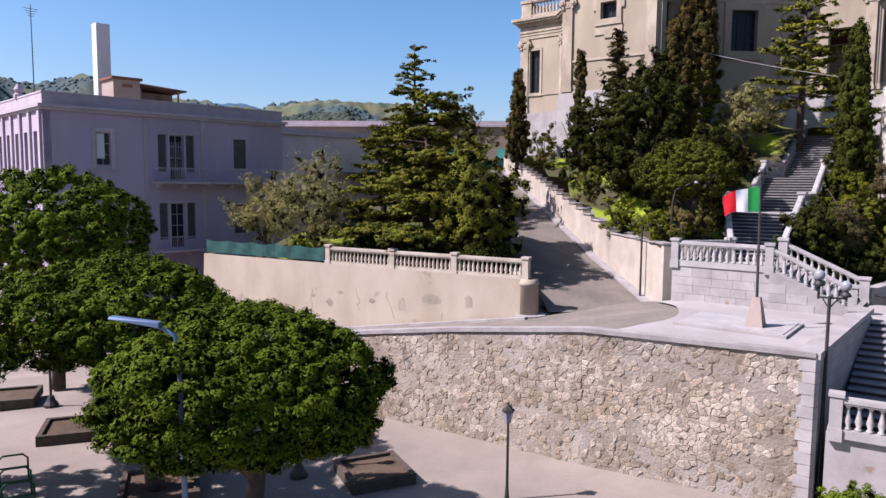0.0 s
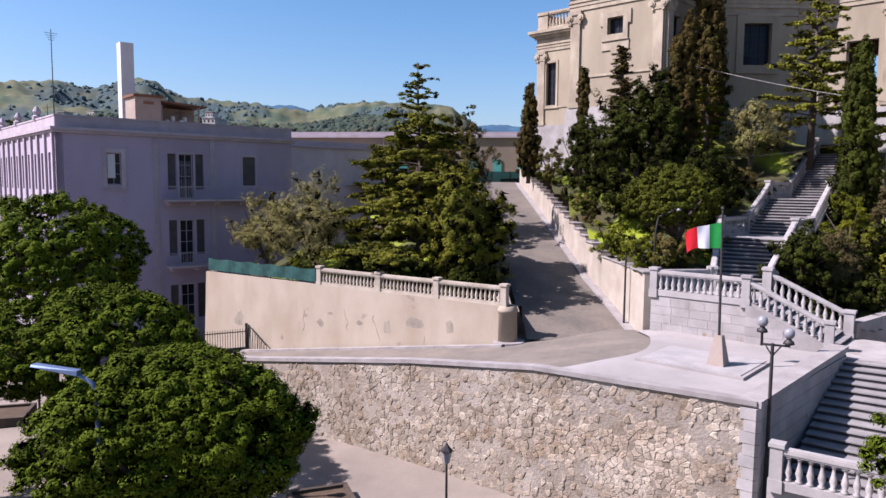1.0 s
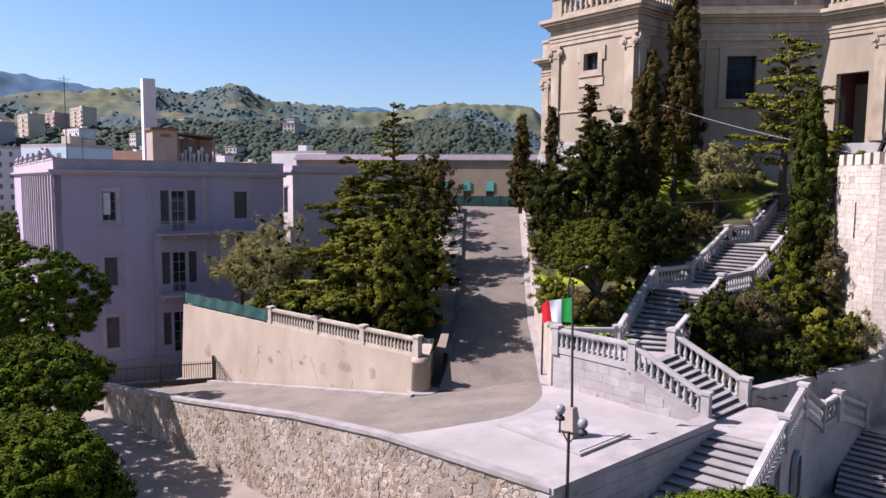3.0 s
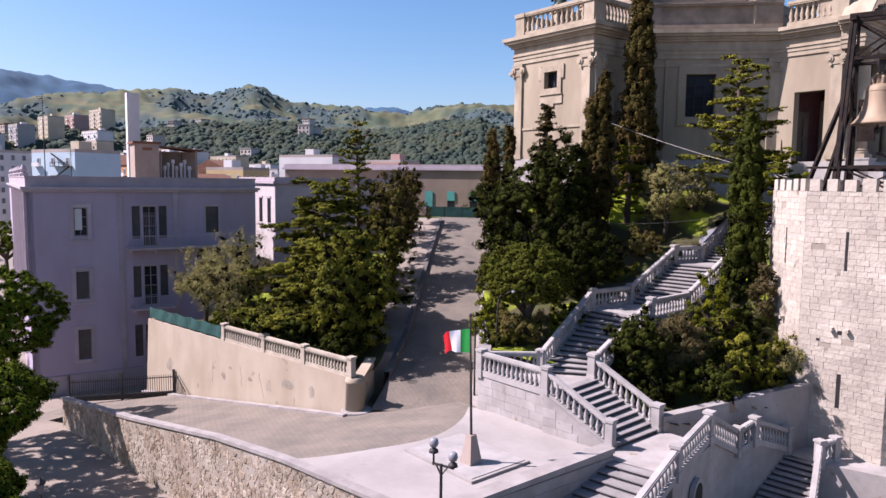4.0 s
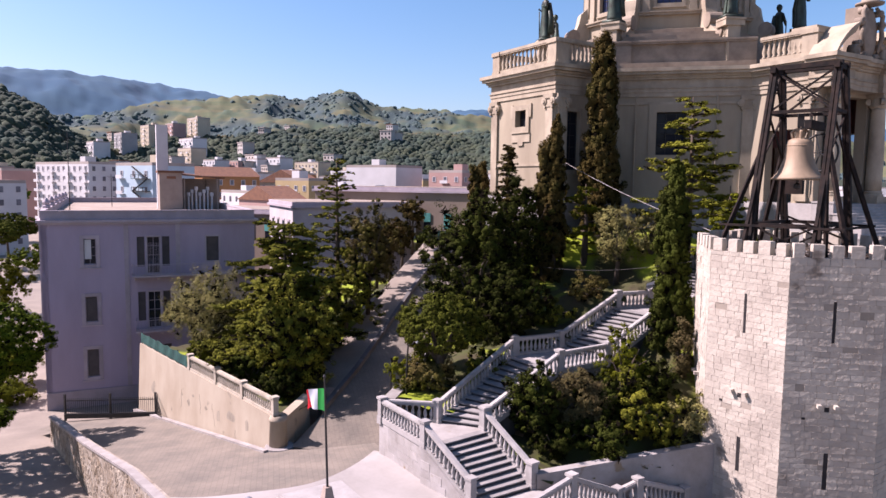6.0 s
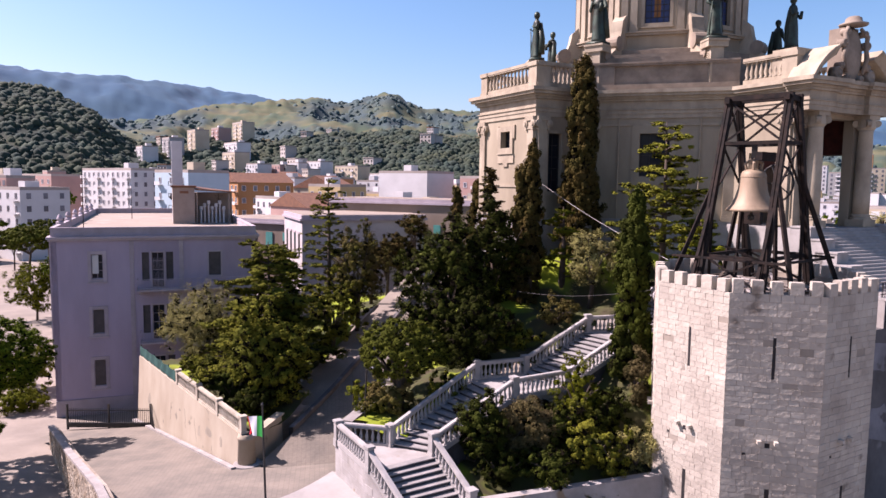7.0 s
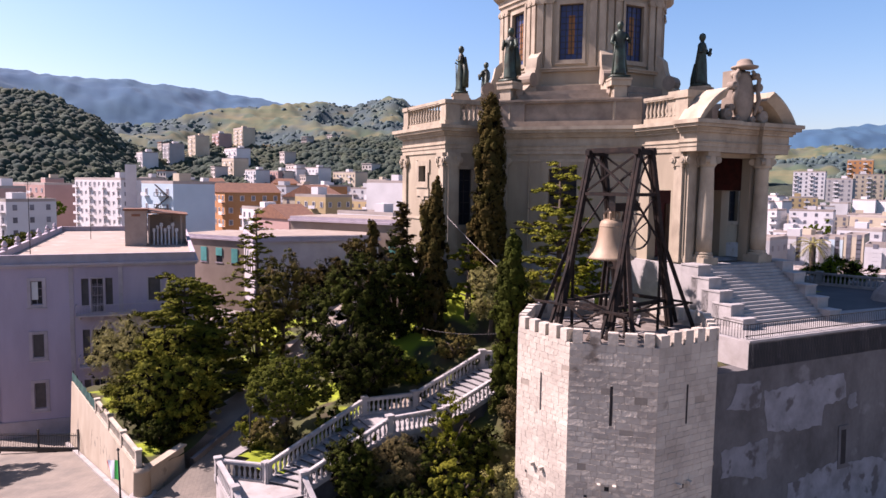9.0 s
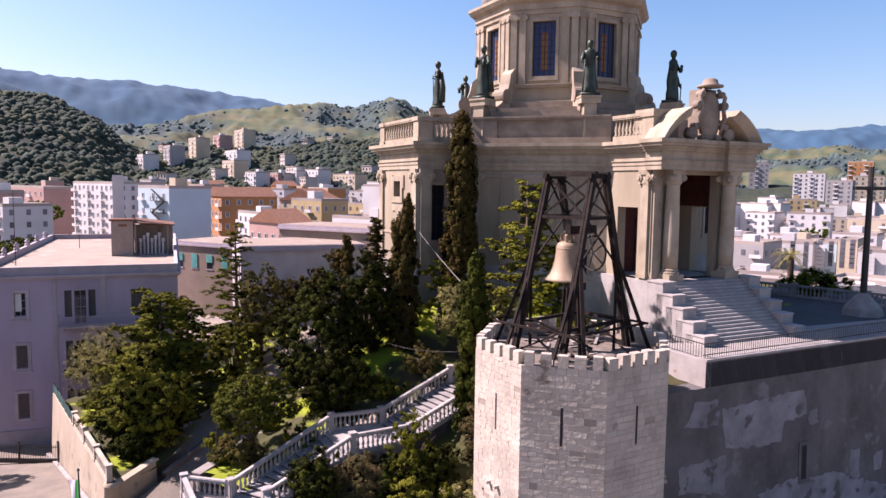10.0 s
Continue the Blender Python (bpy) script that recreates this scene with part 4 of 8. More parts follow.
def girder(name, p, q, w=0.22, split=0.0):
    bm = bmesh.new()
    if split:
        p, q = Vector(p), Vector(q)
        d = (q - p).normalized()
        s = (FRM.to_3x3() @ Vector((0, 1, 0))) * split
        for o in (s, -s):
            bar(bm, p + o, q + o, w * 0.5, w)
        n = int((q - p).length / 0.9)
        for i in range(n):
            a, b = p.lerp(q, i / n), p.lerp(q, (i + 1) / n)
            bar(bm, a + (s if i % 2 else -s), b - (s if i % 2 else -s), 0.05)
    else:
        bar(bm, p, q, w)
    part(name, bm, M_STEEL, bell_frame)


HT = 9.9
for sx in (-1, 1):
    for sy in (-1, 1):
        girder("leg", fr(sx * 3.25, sy * 1.9, 0), fr(sx * 0.62, sy * 1.75, HT), 0.30, 0.11)
        girder("strut", fr(sx * 3.3, sy * 3.6, 0), fr(sx * 1.75, sy * 1.85, 5.6), 0.20)
        girder("strut", fr(sx * 1.7, sy * 2.0, 0), fr(sx * 1.95, sy * 1.85, 4.9), 0.16)
        girder("strut", fr(sx * 4.0, sy * 1.9, 0.2), fr(sx * 2.05, sy * 1.85, 4.5), 0.16)
for sy in (-1, 1):
    girder("top_beam", fr(-1.0, sy * 1.75, HT), fr(1.0, sy * 1.75, HT), 0.28)
    for z, half in ((7.6, 1.25), (1.6, 2.85)):
        girder("cross_beam", fr(-half, sy * 1.8, z), fr(half, sy * 1.8, z), 0.18)
    for z0, z1 in ((7.6, HT), (4.9, 7.6)):
        a, b = 0.62 + (HT - z0) * 0.266, 0.62 + (HT - z1) * 0.266
        girder("brace", fr(-a, sy * 1.8, z0), fr(b, sy * 1.78, z1), 0.09)
        girder("brace", fr(a, sy * 1.8, z0), fr(-b, sy * 1.78, z1), 0.09)
for sx in (-1, 1):
    girder("top_beam", fr(sx * 0.62, -2.0, HT + 0.12), fr(sx * 0.62, 2.0, HT + 0.12), 0.26)
    for z, half in ((7.6, 1.25), (1.6, 2.85)):
        girder("cross_beam", fr(sx * half, -1.8, z), fr(sx * half, 1.8, z), 0.18)
    for z0, z1 in ((7.6, HT), (0.0, 1.6)):
        a, b = 0.62 + (HT - z0) * 0.266, 0.62 + (HT - z1) * 0.266
        girder("brace", fr(sx * a, -1.8, z0), fr(sx * b, 1.8, z1), 0.10)
        girder("brace", fr(sx * a, 1.8, z0), fr(sx * b, -1.8, z1), 0.10)
girder("ring_beam", fr(-3.6, -3.4, 1.55), fr(-3.6, 3.4, 1.55), 0.12)
girder("ring_beam", fr(-3.6, -2.9, 1.55), fr(3.6, -2.9, 1.45), 0.12)
girder("ring_beam", fr(3.6, -3.2, 1.5), fr(3.6, 3.2, 1.55), 0.12)
girder("loose_rail", fr(-4.3, -0.2, 2.3), fr(-2.6, -3.6, 0.9), 0.10)
# bell with its yoke and swing wheel
bell = thing("bell", "large pale bronze bell hanging in the steel frame", "bell")
bz = 19.85
BELL_X, BELL_Y = 32.45, 43.8
bmx = Matrix.Translation((BELL_X, BELL_Y, bz))
bm = lathe(bmesh.new(), [(1.26, 0), (1.31, 0.06), (1.22, 0.17), (1.04, 0.38), (0.87, 0.74), (0.75, 1.15), (0.68, 1.6), (0.65, 1.95), (0.58, 2.12), (0.40, 2.22), (0.18, 2.27)], 28, bmx)
part("body", bm, M_BELL, bell, "", True)
part("rim_band", lathe(bmesh.new(), [(1.315, 0.05), (1.315, 0.09)], 28, bmx), M_BELL, bell)
bm = lathe(bmesh.new(), [(0.665, 1.80), (0.675, 1.82), (0.675, 1.86), (0.66, 1.88)], 28, bmx)
part("shoulder_band", bm, M_BELL, bell)
bm = lathe(bmesh.new(), [(0.90, 0.56), (0.915, 0.58), (0.90, 0.62), (0.88, 0.63)], 28, bmx)
part("waist_band", bm, M_BELL, bell)
bm = lathe(bmesh.new(), [(0.06, 0.5), (0.07, -0.15), (0.17, -0.25), (0.17, -0.42), (0.05, -0.5)], 10, bmx)
part("clapper", bm, M_IRON, bell)
bm = box(bmesh.new(), -0.22, 0.22, -0.22, 0.22, 2.25, 2.75, bmx)
for a in range(4):
    rod(bm, [bmx @ Vector((0.35 * math.cos(a * 1.57), 0.35 * math.sin(a * 1.57), 2.2)), bmx @ Vector((0.42 * math.cos(a * 1.57), 0.42 * math.sin(a * 1.57), 2.55)), bmx @ Vector((0.1 * math.cos(a * 1.57), 0.1 * math.sin(a * 1.57), 2.8))], [0.09, 0.09, 0.07])
part("crown", bm, M_BELL, bell)
yoke = part("yoke", bar(bmesh.new(), fr(-1.3, -0.5, 6.9), fr(1.3, -0.5, 6.9), 0.34, 0.45), M_STEEL, bell)
bm = bmesh.new()
bar(bm, (BELL_X, BELL_Y, 22.3), (BELL_X, BELL_Y, 23.4), 0.3)
part("counterweight", bm, M_IRON, bell)
wheel_pts = [fr(1.25, -0.5 + 1.0 * math.cos(a * math.pi / 10), 5.5 + 1.0 * math.sin(a * math.pi / 10)) for a in range(21)]
bm = rod(bmesh.new(), wheel_pts, [0.06] * 21, 5)
for a in range(0, 20, 4):
    bar(bm, fr(1.25, -0.5, 5.5), wheel_pts[a], 0.06)
part("swing_wheel", bm, M_IRON, bell)
# added black box and bar: stand in for the dark church doorway behind
dark_box = part("motor_box", box(bmesh.new(), 1.5, 1.95, 0.5, 1.5, 3.2, 5.6, FRM), M_STEEL, bell_frame, "black box standing in for the dark church doorway")
part("drive_chain", bar(bmesh.new(), fr(1.6, 0.9, 5.6), fr(1.25, 0.4, 6.7), 0.12), M_STEEL, dark_box)


# odds and ends lying on the tower roof
jrng = random.Random(31)
for i in range(28):
    a, r = jrng.uniform(0, 6.28), jrng.uniform(0.5, 4.2)
    x, y, l = TC.x + r * math.cos(a), TC.y + r * math.sin(a), jrng.uniform(0.6, 2.2)
    t = jrng.uniform(0, 3.14)
    plank = thing("loose_plank", "weathered loose plank lying on the tower roof", "plank", "planks on the tower roof")
    part("board", bar(bmesh.new(), (x, y, TOP - 0.22), (x + l * math.cos(t), y + l * math.sin(t), TOP - 0.22 + jrng.choice((0, 0, 0.25))), 0.16, 0.06), M_BARK if i % 3 else M_COPING, plank)

# ---- church ----
CHM = pose(24.6, 72.5, 0, 0, 0, 5)
church = thing("church", "domed octagonal church of pale beige plaster and stone", "church")
ARM_L, ARM_W, DIA, DIW = 17.3, 4.3, 11.6, 5.5
Z_BASE, Z_FLOOR, Z_CAP, Z_ARCH, Z_TOP, Z_PAR = 13.0, 18.3, 25.5, 26.5, 28.7, 30.75


def turned(deg, x=0.0, y=0.0, z=0.0, rz=0.0):
    return CHM @ pose(0, 0, 0, 0, 0, deg) @ pose(x, y, z, 0, 0, rz)


def wall_holes(name, m, y0, y1, z0, z1, thick, holes, material, parent, label=""):
    """A wall whose outer face lies at x = 0 of m, with rectangular holes (y0, y1, z0, z1) through it."""
    ys = sorted({y0, y1, *[h[0] for h in holes], *[h[1] for h in holes]})
    zs = sorted({z0, z1, *[h[2] for h in holes], *[h[3] for h in holes]})
    bm = bmesh.new()
    for a, b in zip(ys, ys[1:]):
        for c, d in zip(zs, zs[1:]):
            my, mz = (a + b) / 2, (c + d) / 2
            if any(h[0] < my < h[1] and h[2] < mz < h[3] for h in holes):
                continue
            box(bm, -thick, 0, a, b, c, d, m)
    bmesh.ops.remove_doubles(bm, verts=bm.verts, dist=0.0005)
    seen, dead = {}, []
    for f in bm.faces:
        key = tuple(sorted((round(v.co.x, 3), round(v.co.y, 3), round(v.co.z, 3)) for v in f.verts))
        if key in seen:
            dead += [f, seen[key]]
        seen[key] = f
    bmesh.ops.delete(bm, geom=list(set(dead)), context="FACES_ONLY")
    return part(name, bm, material, parent, label)


def window(m, y0, y1, z0, z1, parent, glass_m=None, deep=0.3, cols=2, rows=3, frame_m=None, name="window", surround=None, label=""):
    """A window set in a hole: a glazed pane, a frame with bars and, where asked, a stone surround."""
    w = part(name, box(bmesh.new(), -deep - 0.03, -deep, y0 - 0.02, y1 + 0.02, z0 - 0.02, z1 + 0.02, m), glass_m or M_WINDOW, parent, label)
    bm = bmesh.new()
    t = 0.07
    for a, b, c, d in ((y0, y0 + t, z0, z1), (y1 - t, y1, z0, z1), (y0 + t, y1 - t, z0, z0 + t), (y0 + t, y1 - t, z1 - t, z1)):
        box(bm, -deep, -deep + 0.08, a, b, c, d, m)
    for i in range(1, cols):
        y = y0 + (y1 - y0) * i / cols
        box(bm, -deep, -deep + 0.06, y - 0.025, y + 0.025, z0 + t, z1 - t, m)
    for i in range(1, rows):
        z = z0 + (z1 - z0) * i / rows
        box(bm, -deep, -deep + 0.05, y0 + t, y1 - t, z - 0.02, z + 0.02, m)
    part("frame", bm, frame_m or M_IRON, w)
    if surround:
        s, mat_s, prj = surround
        for nm, a, b, c, d in (("jamb", y0 - s, y0, z0 - s, z1 + s), ("jamb", y1, y1 + s, z0 - s, z1 + s), ("lintel", y0, y1, z1, z1 + s), ("apron", y0, y1, z0 - s, z0)):
            part(nm, box(bmesh.new(), 0.0, prj, a, b, c, d, m), mat_s, w)
        part("sill", box(bmesh.new(), 0, prj + 0.06, y0 - s - 0.08, y1 + s + 0.08, z0 - s - 0.10, z0 - s, m), mat_s, w)
    return w


def layered(bm, m, rows):
    """One closed moulding: rectangles (x0, x1, y0, y1, z0, z1) one above the other."""
    rings = []
    for x0, x1, y0, y1, z0, z1 in rows:
        for z in (z0, z1):
            rings.append([bm.verts.new(m @ Vector((x, y, z))) for x, y in ((x0, y0), (x1, y0), (x1, y1), (x0, y1))])
    for a, b in zip(rings, rings[1:]):
        for k in range(4):
            bm.faces.new((a[k], a[(k + 1) % 4], b[(k + 1) % 4], b[k]))
    bm.faces.new(rings[0][::-1])
    bm.faces.new(rings[-1])
    return bm


def stack(name, m, reach, half, bands, material, parent, lift=0.0, side=True):
    """Mouldings laid over one another: bands of (z0, z1, overhang)."""
    return part(name, layered(bmesh.new(), m, [(5.0, reach + o, -half - (o if side else 0), half + (o if side else 0), z0 + lift, z1 + lift) for z0, z1, o in bands]), material, parent)


ENTAB = [(Z_ARCH, 26.85, 0.10), (26.85, 27.15, 0.16), (27.15, 27.22, 0.24), (27.22, 27.85, 0.10), (27.85, 28.02, 0.30), (28.02, 28.2, 0.42), (28.2, 28.42, 0.70), (28.42, Z_TOP, 0.85)]
PLINTH = [(Z_BASE, 18.1, 0.28), (18.1, 18.45, 0.18)]


def pilaster(m, y, parent, w=0.85, z0=18.45, z1=Z_CAP, x=0.0, prj=0.18):
    bm = box(bmesh.new(), x, x + prj, y - w / 2, y + w / 2, z0 + 0.5, z1, m)
    box(bm, x, x + prj + 0.08, y - w / 2 - 0.08, y + w / 2 + 0.08, z0, z0 + 0.3, m)
    box(bm, x, x + prj + 0.04, y - w / 2 - 0.04, y + w / 2 + 0.04, z0 + 0.3, z0 + 0.5, m)
    p = part("pilaster", bm, M_CHTRIM, parent)
    bm = box(bmesh.new(), x, x + prj + 0.06, y - w / 2 - 0.05, y + w / 2 + 0.05, z1, z1 + 0.28, m)
    for s in (-1, 1):
        c = m @ pose(x + 0.02, y + s * (w / 2 + 0.10), z1 + 0.42, 0, 90, 0)
        lathe(bm, [(0.30, 0), (0.30, prj + 0.12), (0.16, prj + 0.14), (0.16, prj + 0.2)], 12, c)
        d = m @ pose(x + 0.02, y + s * (w / 2 + 0.02), z1 + 0.0, 0, 90, 0)
        lathe(bm, [(0.13, 0), (0.13, prj + 0.12)], 8, d)
    box(bm, x, x + prj + 0.14, y - w / 2 - 0.16, y + w / 2 + 0.16, z1 + 0.66, Z_ARCH - 0.004, m)
    box(bm, x, x + prj + 0.04, y - w / 2 - 0.02, y + w / 2 + 0.02, z1 + 0.28, z1 + 0.66, m)
    part("capital", bm, M_CHTRIM, p)
    return p


def parapet(m, reach, half, parent, sides=(-1, 1), front=True):
    """Pedestals, rails and turned balusters on the roof edge of an arm."""
    def run(mm, a, b, n):
        bm = box(bmesh.new(), -0.36, 0, a, b, Z_TOP, 29.15, mm)
        box(bm, -0.42, 0.06, a, b, 30.42, 30.52, mm)
        box(bm, -0.46, 0.10, a, b, 30.52, Z_PAR - 0.003, mm)
        part("parapet_rail", bm, M_CHTRIM, parent)
        for i in range(n):
            y = a + (b - a) * (i + 0.5) / n
            shared("baluster", BAL_C, mm @ Matrix.Translation((-0.18, y, 29.15)) @ Matrix.Diagonal((1, 1, 1.27 / 1.25, 1)), parent)

    def pedestal(mm, a, b):
        bm = box(bmesh.new(), -0.55, 0.06, a, b, Z_TOP, 30.42, mm)
        box(bm, -0.6, 0.16, a - 0.08, b + 0.08, 30.42, Z_PAR, mm)
        box(bm, -0.5, 0.12, a - 0.04, b + 0.04, Z_TOP, 29.1, mm)
        part("pedestal", bm, M_CHTRIM, parent)
    if front:
        mm = m @ pose(reach, 0, 0)
        pedestal(mm, -half, -half + 1.0)
        pedestal(mm, half - 1.0, half)
        run(mm, -half + 1.0, half - 1.0, 12)
    for s in sides:
        mm = m @ pose(reach, s * half, 0, 0, 0, 90 * s)
        a, b = (0.35, 4.6) if s > 0 else (-4.6, -0.35)
        pedestal(mm, a - 0.3, a + 0.9) if s > 0 else pedestal(mm, b - 0.9, b + 0.3)
        run(mm, a + 0.9 if s > 0 else a, b if s > 0 else b - 0.9, 8)


def statue(x, y, z, turn, kind, h=4.3):
    """A robed bronze figure on a low base, as a plain shape."""
    bm = bmesh.new()
    rnd = random.Random(kind)
    m = pose(x, y, z, 0, 0, turn)
    k = h / 4.3
    rings, seg = [], 14
    prof = [(0, 0.62, 0.50), (0.25, 0.60, 0.47), (0.9, 0.50, 0.42), (1.5, 0.47, 0.40), (2.1, 0.44, 0.36), (2.5, 0.40, 0.32), (2.9, 0.48, 0.33), (3.2, 0.55, 0.33), (3.42, 0.42, 0.27), (3.52, 0.17, 0.17), (3.66, 0.16, 0.17), (3.78, 0.24, 0.26), (4.0, 0.27, 0.29), (4.18, 0.20, 0.22), (4.28, 0.07, 0.08)]
    lean = rnd.uniform(-0.12, 0.12)
    for i, (zz, rx, ry) in enumerate(prof):
        ring = []
        for j in range(seg):
            a = 2 * math.pi * j / seg
            fold = 1 + (0.10 * math.sin(j * 2.6 + zz * 0.8 + kind) + 0.06 * math.sin(j * 5 + kind)) * (1 if zz < 3.3 else 0.15)
            ring.append(bm.verts.new(m @ Vector((rx * fold * math.cos(a) * k + lean * math.sin(zz * 0.9), ry * fold * math.sin(a) * k, zz * k))))
        rings.append(ring)
    for a, b in zip(rings, rings[1:]):
        for j in range(seg):
            bm.faces.new((a[j], a[(j + 1) % seg], b[(j + 1) % seg], b[j]))
    bm.faces.new(rings[0][::-1])
    bm.faces.new(rings[-1])

    def limb(pts, rad):
        rod(bm, [m @ (Vector(p) * k) for p in pts], [r * k for r in rad], 8)
    limb([(0.48, 0, 3.25), (0.72, -0.18, 2.7), (0.45 + 0.2 * (kind % 3), -0.55, 2.6 + 0.25 * (kind % 2))], [0.17, 0.15, 0.10])
    limb([(-0.48, 0, 3.25), (-0.70, -0.12, 2.6), (-0.35, -0.5, 2.25 + 0.5 * (kind % 3))], [0.17, 0.15, 0.10])
    if kind % 2:
        limb([(-0.62, -0.35, 0.1), (-0.5, -0.45, 2.6)], [0.06, 0.05])
    else:
        limb([(0.35, -0.5, 2.4), (0.5, -0.55, 3.0)], [0.16, 0.13])
    limb([(0.25, 0.25, 3.2), (0.35, 0.42, 1.8), (0.5, 0.35, 0.4)], [0.22, 0.3, 0.34])
    box(bm, -0.75 * k, 0.75 * k, -0.62 * k, 0.62 * k, -0.22, 0.02, m)
    ob = part("statue", bm, M_BRONZE, None, "", True)
    return tagged(ob, "green-black weathered bronze robed statue on the church roof", "statue", "statues on the church roof")


# the two arms towards the valley, the two behind, and the walls between
for deg in (-135, 135, 45, -45):
    m = turned(deg)
    porch = deg == -45
    mf = m @ pose(ARM_L, 0, 0)
    ml = m @ pose(ARM_L, ARM_W, 0, 0, 0, 90)
    mr = m @ pose(ARM_L, -ARM_W, 0, 0, 0, -90)
    front = [(-0.72, 0.72, 24.15, 25.5)] if not porch else [(-2.35, 2.35, Z_FLOOR, 26.2)]
    left = [(1.2, 2.5, 20.6, 25.2)] if not porch else [(1.4, 3.7, Z_FLOOR, 23.7)]
    right = [(-2.5, -1.2, 20.6, 25.2)] if not porch else [(-3.7, -1.4, Z_FLOOR, 23.7)]
    wall_holes("wall", mf, -ARM_W, ARM_W, Z_BASE, 28.4, 0.8, front, M_CHURCH, church)
    wall_holes("wall", ml, 0.8, 9, Z_BASE, 28.4, 0.8, left, M_CHURCH, church)
    wall_holes("wall", mr, -9, -0.8, Z_BASE, 28.4, 0.8, right, M_CHURCH, church)
    part("roof_slab", box(bmesh.new(), 5, ARM_L - 0.4, -ARM_W + 0.4, ARM_W - 0.4, 28.3, Z_TOP + 0.02, m), M_ROOF, church)
    stack("entablature", m, ARM_L, ARM_W, ENTAB, M_CHTRIM, church)
    if not porch:
        stack("plinth", m, ARM_L, ARM_W, PLINTH, M_MARBLE_WALL, church)
        for s in (-1, 1):
            pilaster(mf, s * (ARM_W - 0.55), church)
            pilaster(ml if s > 0 else mr, s * 0.6, church)
        window(mf, -0.72, 0.72, 24.15, 25.5, church, deep=0.45, cols=2, rows=2, surround=(0.42, M_CHTRIM, 0.14))
        part("apron", box(bmesh.new(), 0, 0.10, -1.25, 1.25, 22.9, 23.62, mf), M_CHTRIM, church)
        part("ear", box(bmesh.new(), 0, 0.13, -1.4, -1.14, 24.9, 26.0, mf), M_CHTRIM, church)
        part("ear", box(bmesh.new(), 0, 0.13, 1.14, 1.4, 24.9, 26.0, mf), M_CHTRIM, church)
        part("drop", box(bmesh.new(), 0.0, 0.12, -0.35, 0.35, 22.6, 22.9, mf), M_CHTRIM, church)
        window(ml, 1.2, 2.5, 20.6, 25.2, church, deep=0.4, cols=2, rows=5, surround=(0.25, M_CHTRIM, 0.08))
        window(mr, -2.5, -1.2, 20.6, 25.2, church, deep=0.4, cols=2, rows=5, surround=(0.25, M_CHTRIM, 0.08))
        part("string_course", box(bmesh.new(), 0, 0.09, -ARM_W + 1.0, ARM_W - 1.0, 20.9, 21.08, mf), M_CHTRIM, church)
        part("string_course", box(bmesh.new(), 0, 0.09, 1.1, 5, 20.3, 20.45, ml), M_CHTRIM, church)
    parapet(m, ARM_L, ARM_W, church, front=not porch)
for deg in (-90, 180, 90, 0):
    m = turned(deg)
    mf = m @ pose(DIA, 0, 0)
    hole = [(-1.45, 0.85, 21.9, 25.3)]
    wall_holes("wall", mf, -DIW - 0.3, DIW + 0.3, Z_BASE, 28.4, 0.8, hole, M_CHURCH, church)
    window(mf, -1.45, 0.85, 21.9, 25.3, church, deep=0.45, cols=3, rows=4, surround=(0.6, M_CHURCH, 0.12))
    stack("entablature", m, DIA, DIW + 0.4, [(a, b, o) for a, b, o in ENTAB], M_CHTRIM, church, 0.004, False)
    stack("plinth", m, DIA, DIW + 0.4, PLINTH, M_MARBLE_WALL, church, 0.004, False)
    part("panel_band", box(bmesh.new(), 0, 0.10, -DIW + 0.9, DIW - 0.9, 25.9, 26.1, mf), M_CHTRIM, church)
    for s in (-1, 1):
        pilaster(mf, s * (DIW - 0.15), church)
        bm = rod(bmesh.new(), [mf @ Vector((0.09, s * 3.1, 18.5)), mf @ Vector((0.09, s * 3.1, 26.6))], [0.06, 0.06])
        part("downpipe", bm, M_CHTRIM, church)
    # attic with a sunk panel
    DIX = DIW + 0.25
    bm = layered(bmesh.new(), m, [(5, DIA + 0.1, -DIX, DIX, Z_TOP + 0.004, 29.2), (5, DIA - 0.15, -DIX, DIX, 29.2, 30.65), (5, DIA + 0.12, -DIX, DIX, 30.65, 30.8), (5, DIA + 0.2, -DIX, DIX, 30.8, 30.95),
                                  (5, DIA - 0.8, -4.6, 4.6, 30.95, 31.45), (5, DIA - 1.6, -4.3, 4.3, 31.45, 31.85)])
    attic = part("attic", bm, M_ATTIC, church)
    for a, b in ((-DIX, -3.6), (3.6, DIX)):
        part("attic_pier", box(bmesh.new(), DIA - 0.15, DIA + 0.03, a, b, 29.2, 30.65, m), M_ATTIC, attic)

# drum with its tall windows, a little off the middle of the church
CHURCH_MIDDLE = CHM
CHM = CHURCH_MIDDLE @ Matrix.Translation((-0.62, -0.2, 0)) @ Matrix.Diagonal((0.94, 0.94, 1, 1))
DR = 7.65
bm = lathe(bmesh.new(), [(9.5, 28.8), (9.5, 31.9), (9.2, 32.0), (9.2, 32.5)], 8, CHM, radians(22.5))
part("drum_base", bm, M_ATTIC, church)
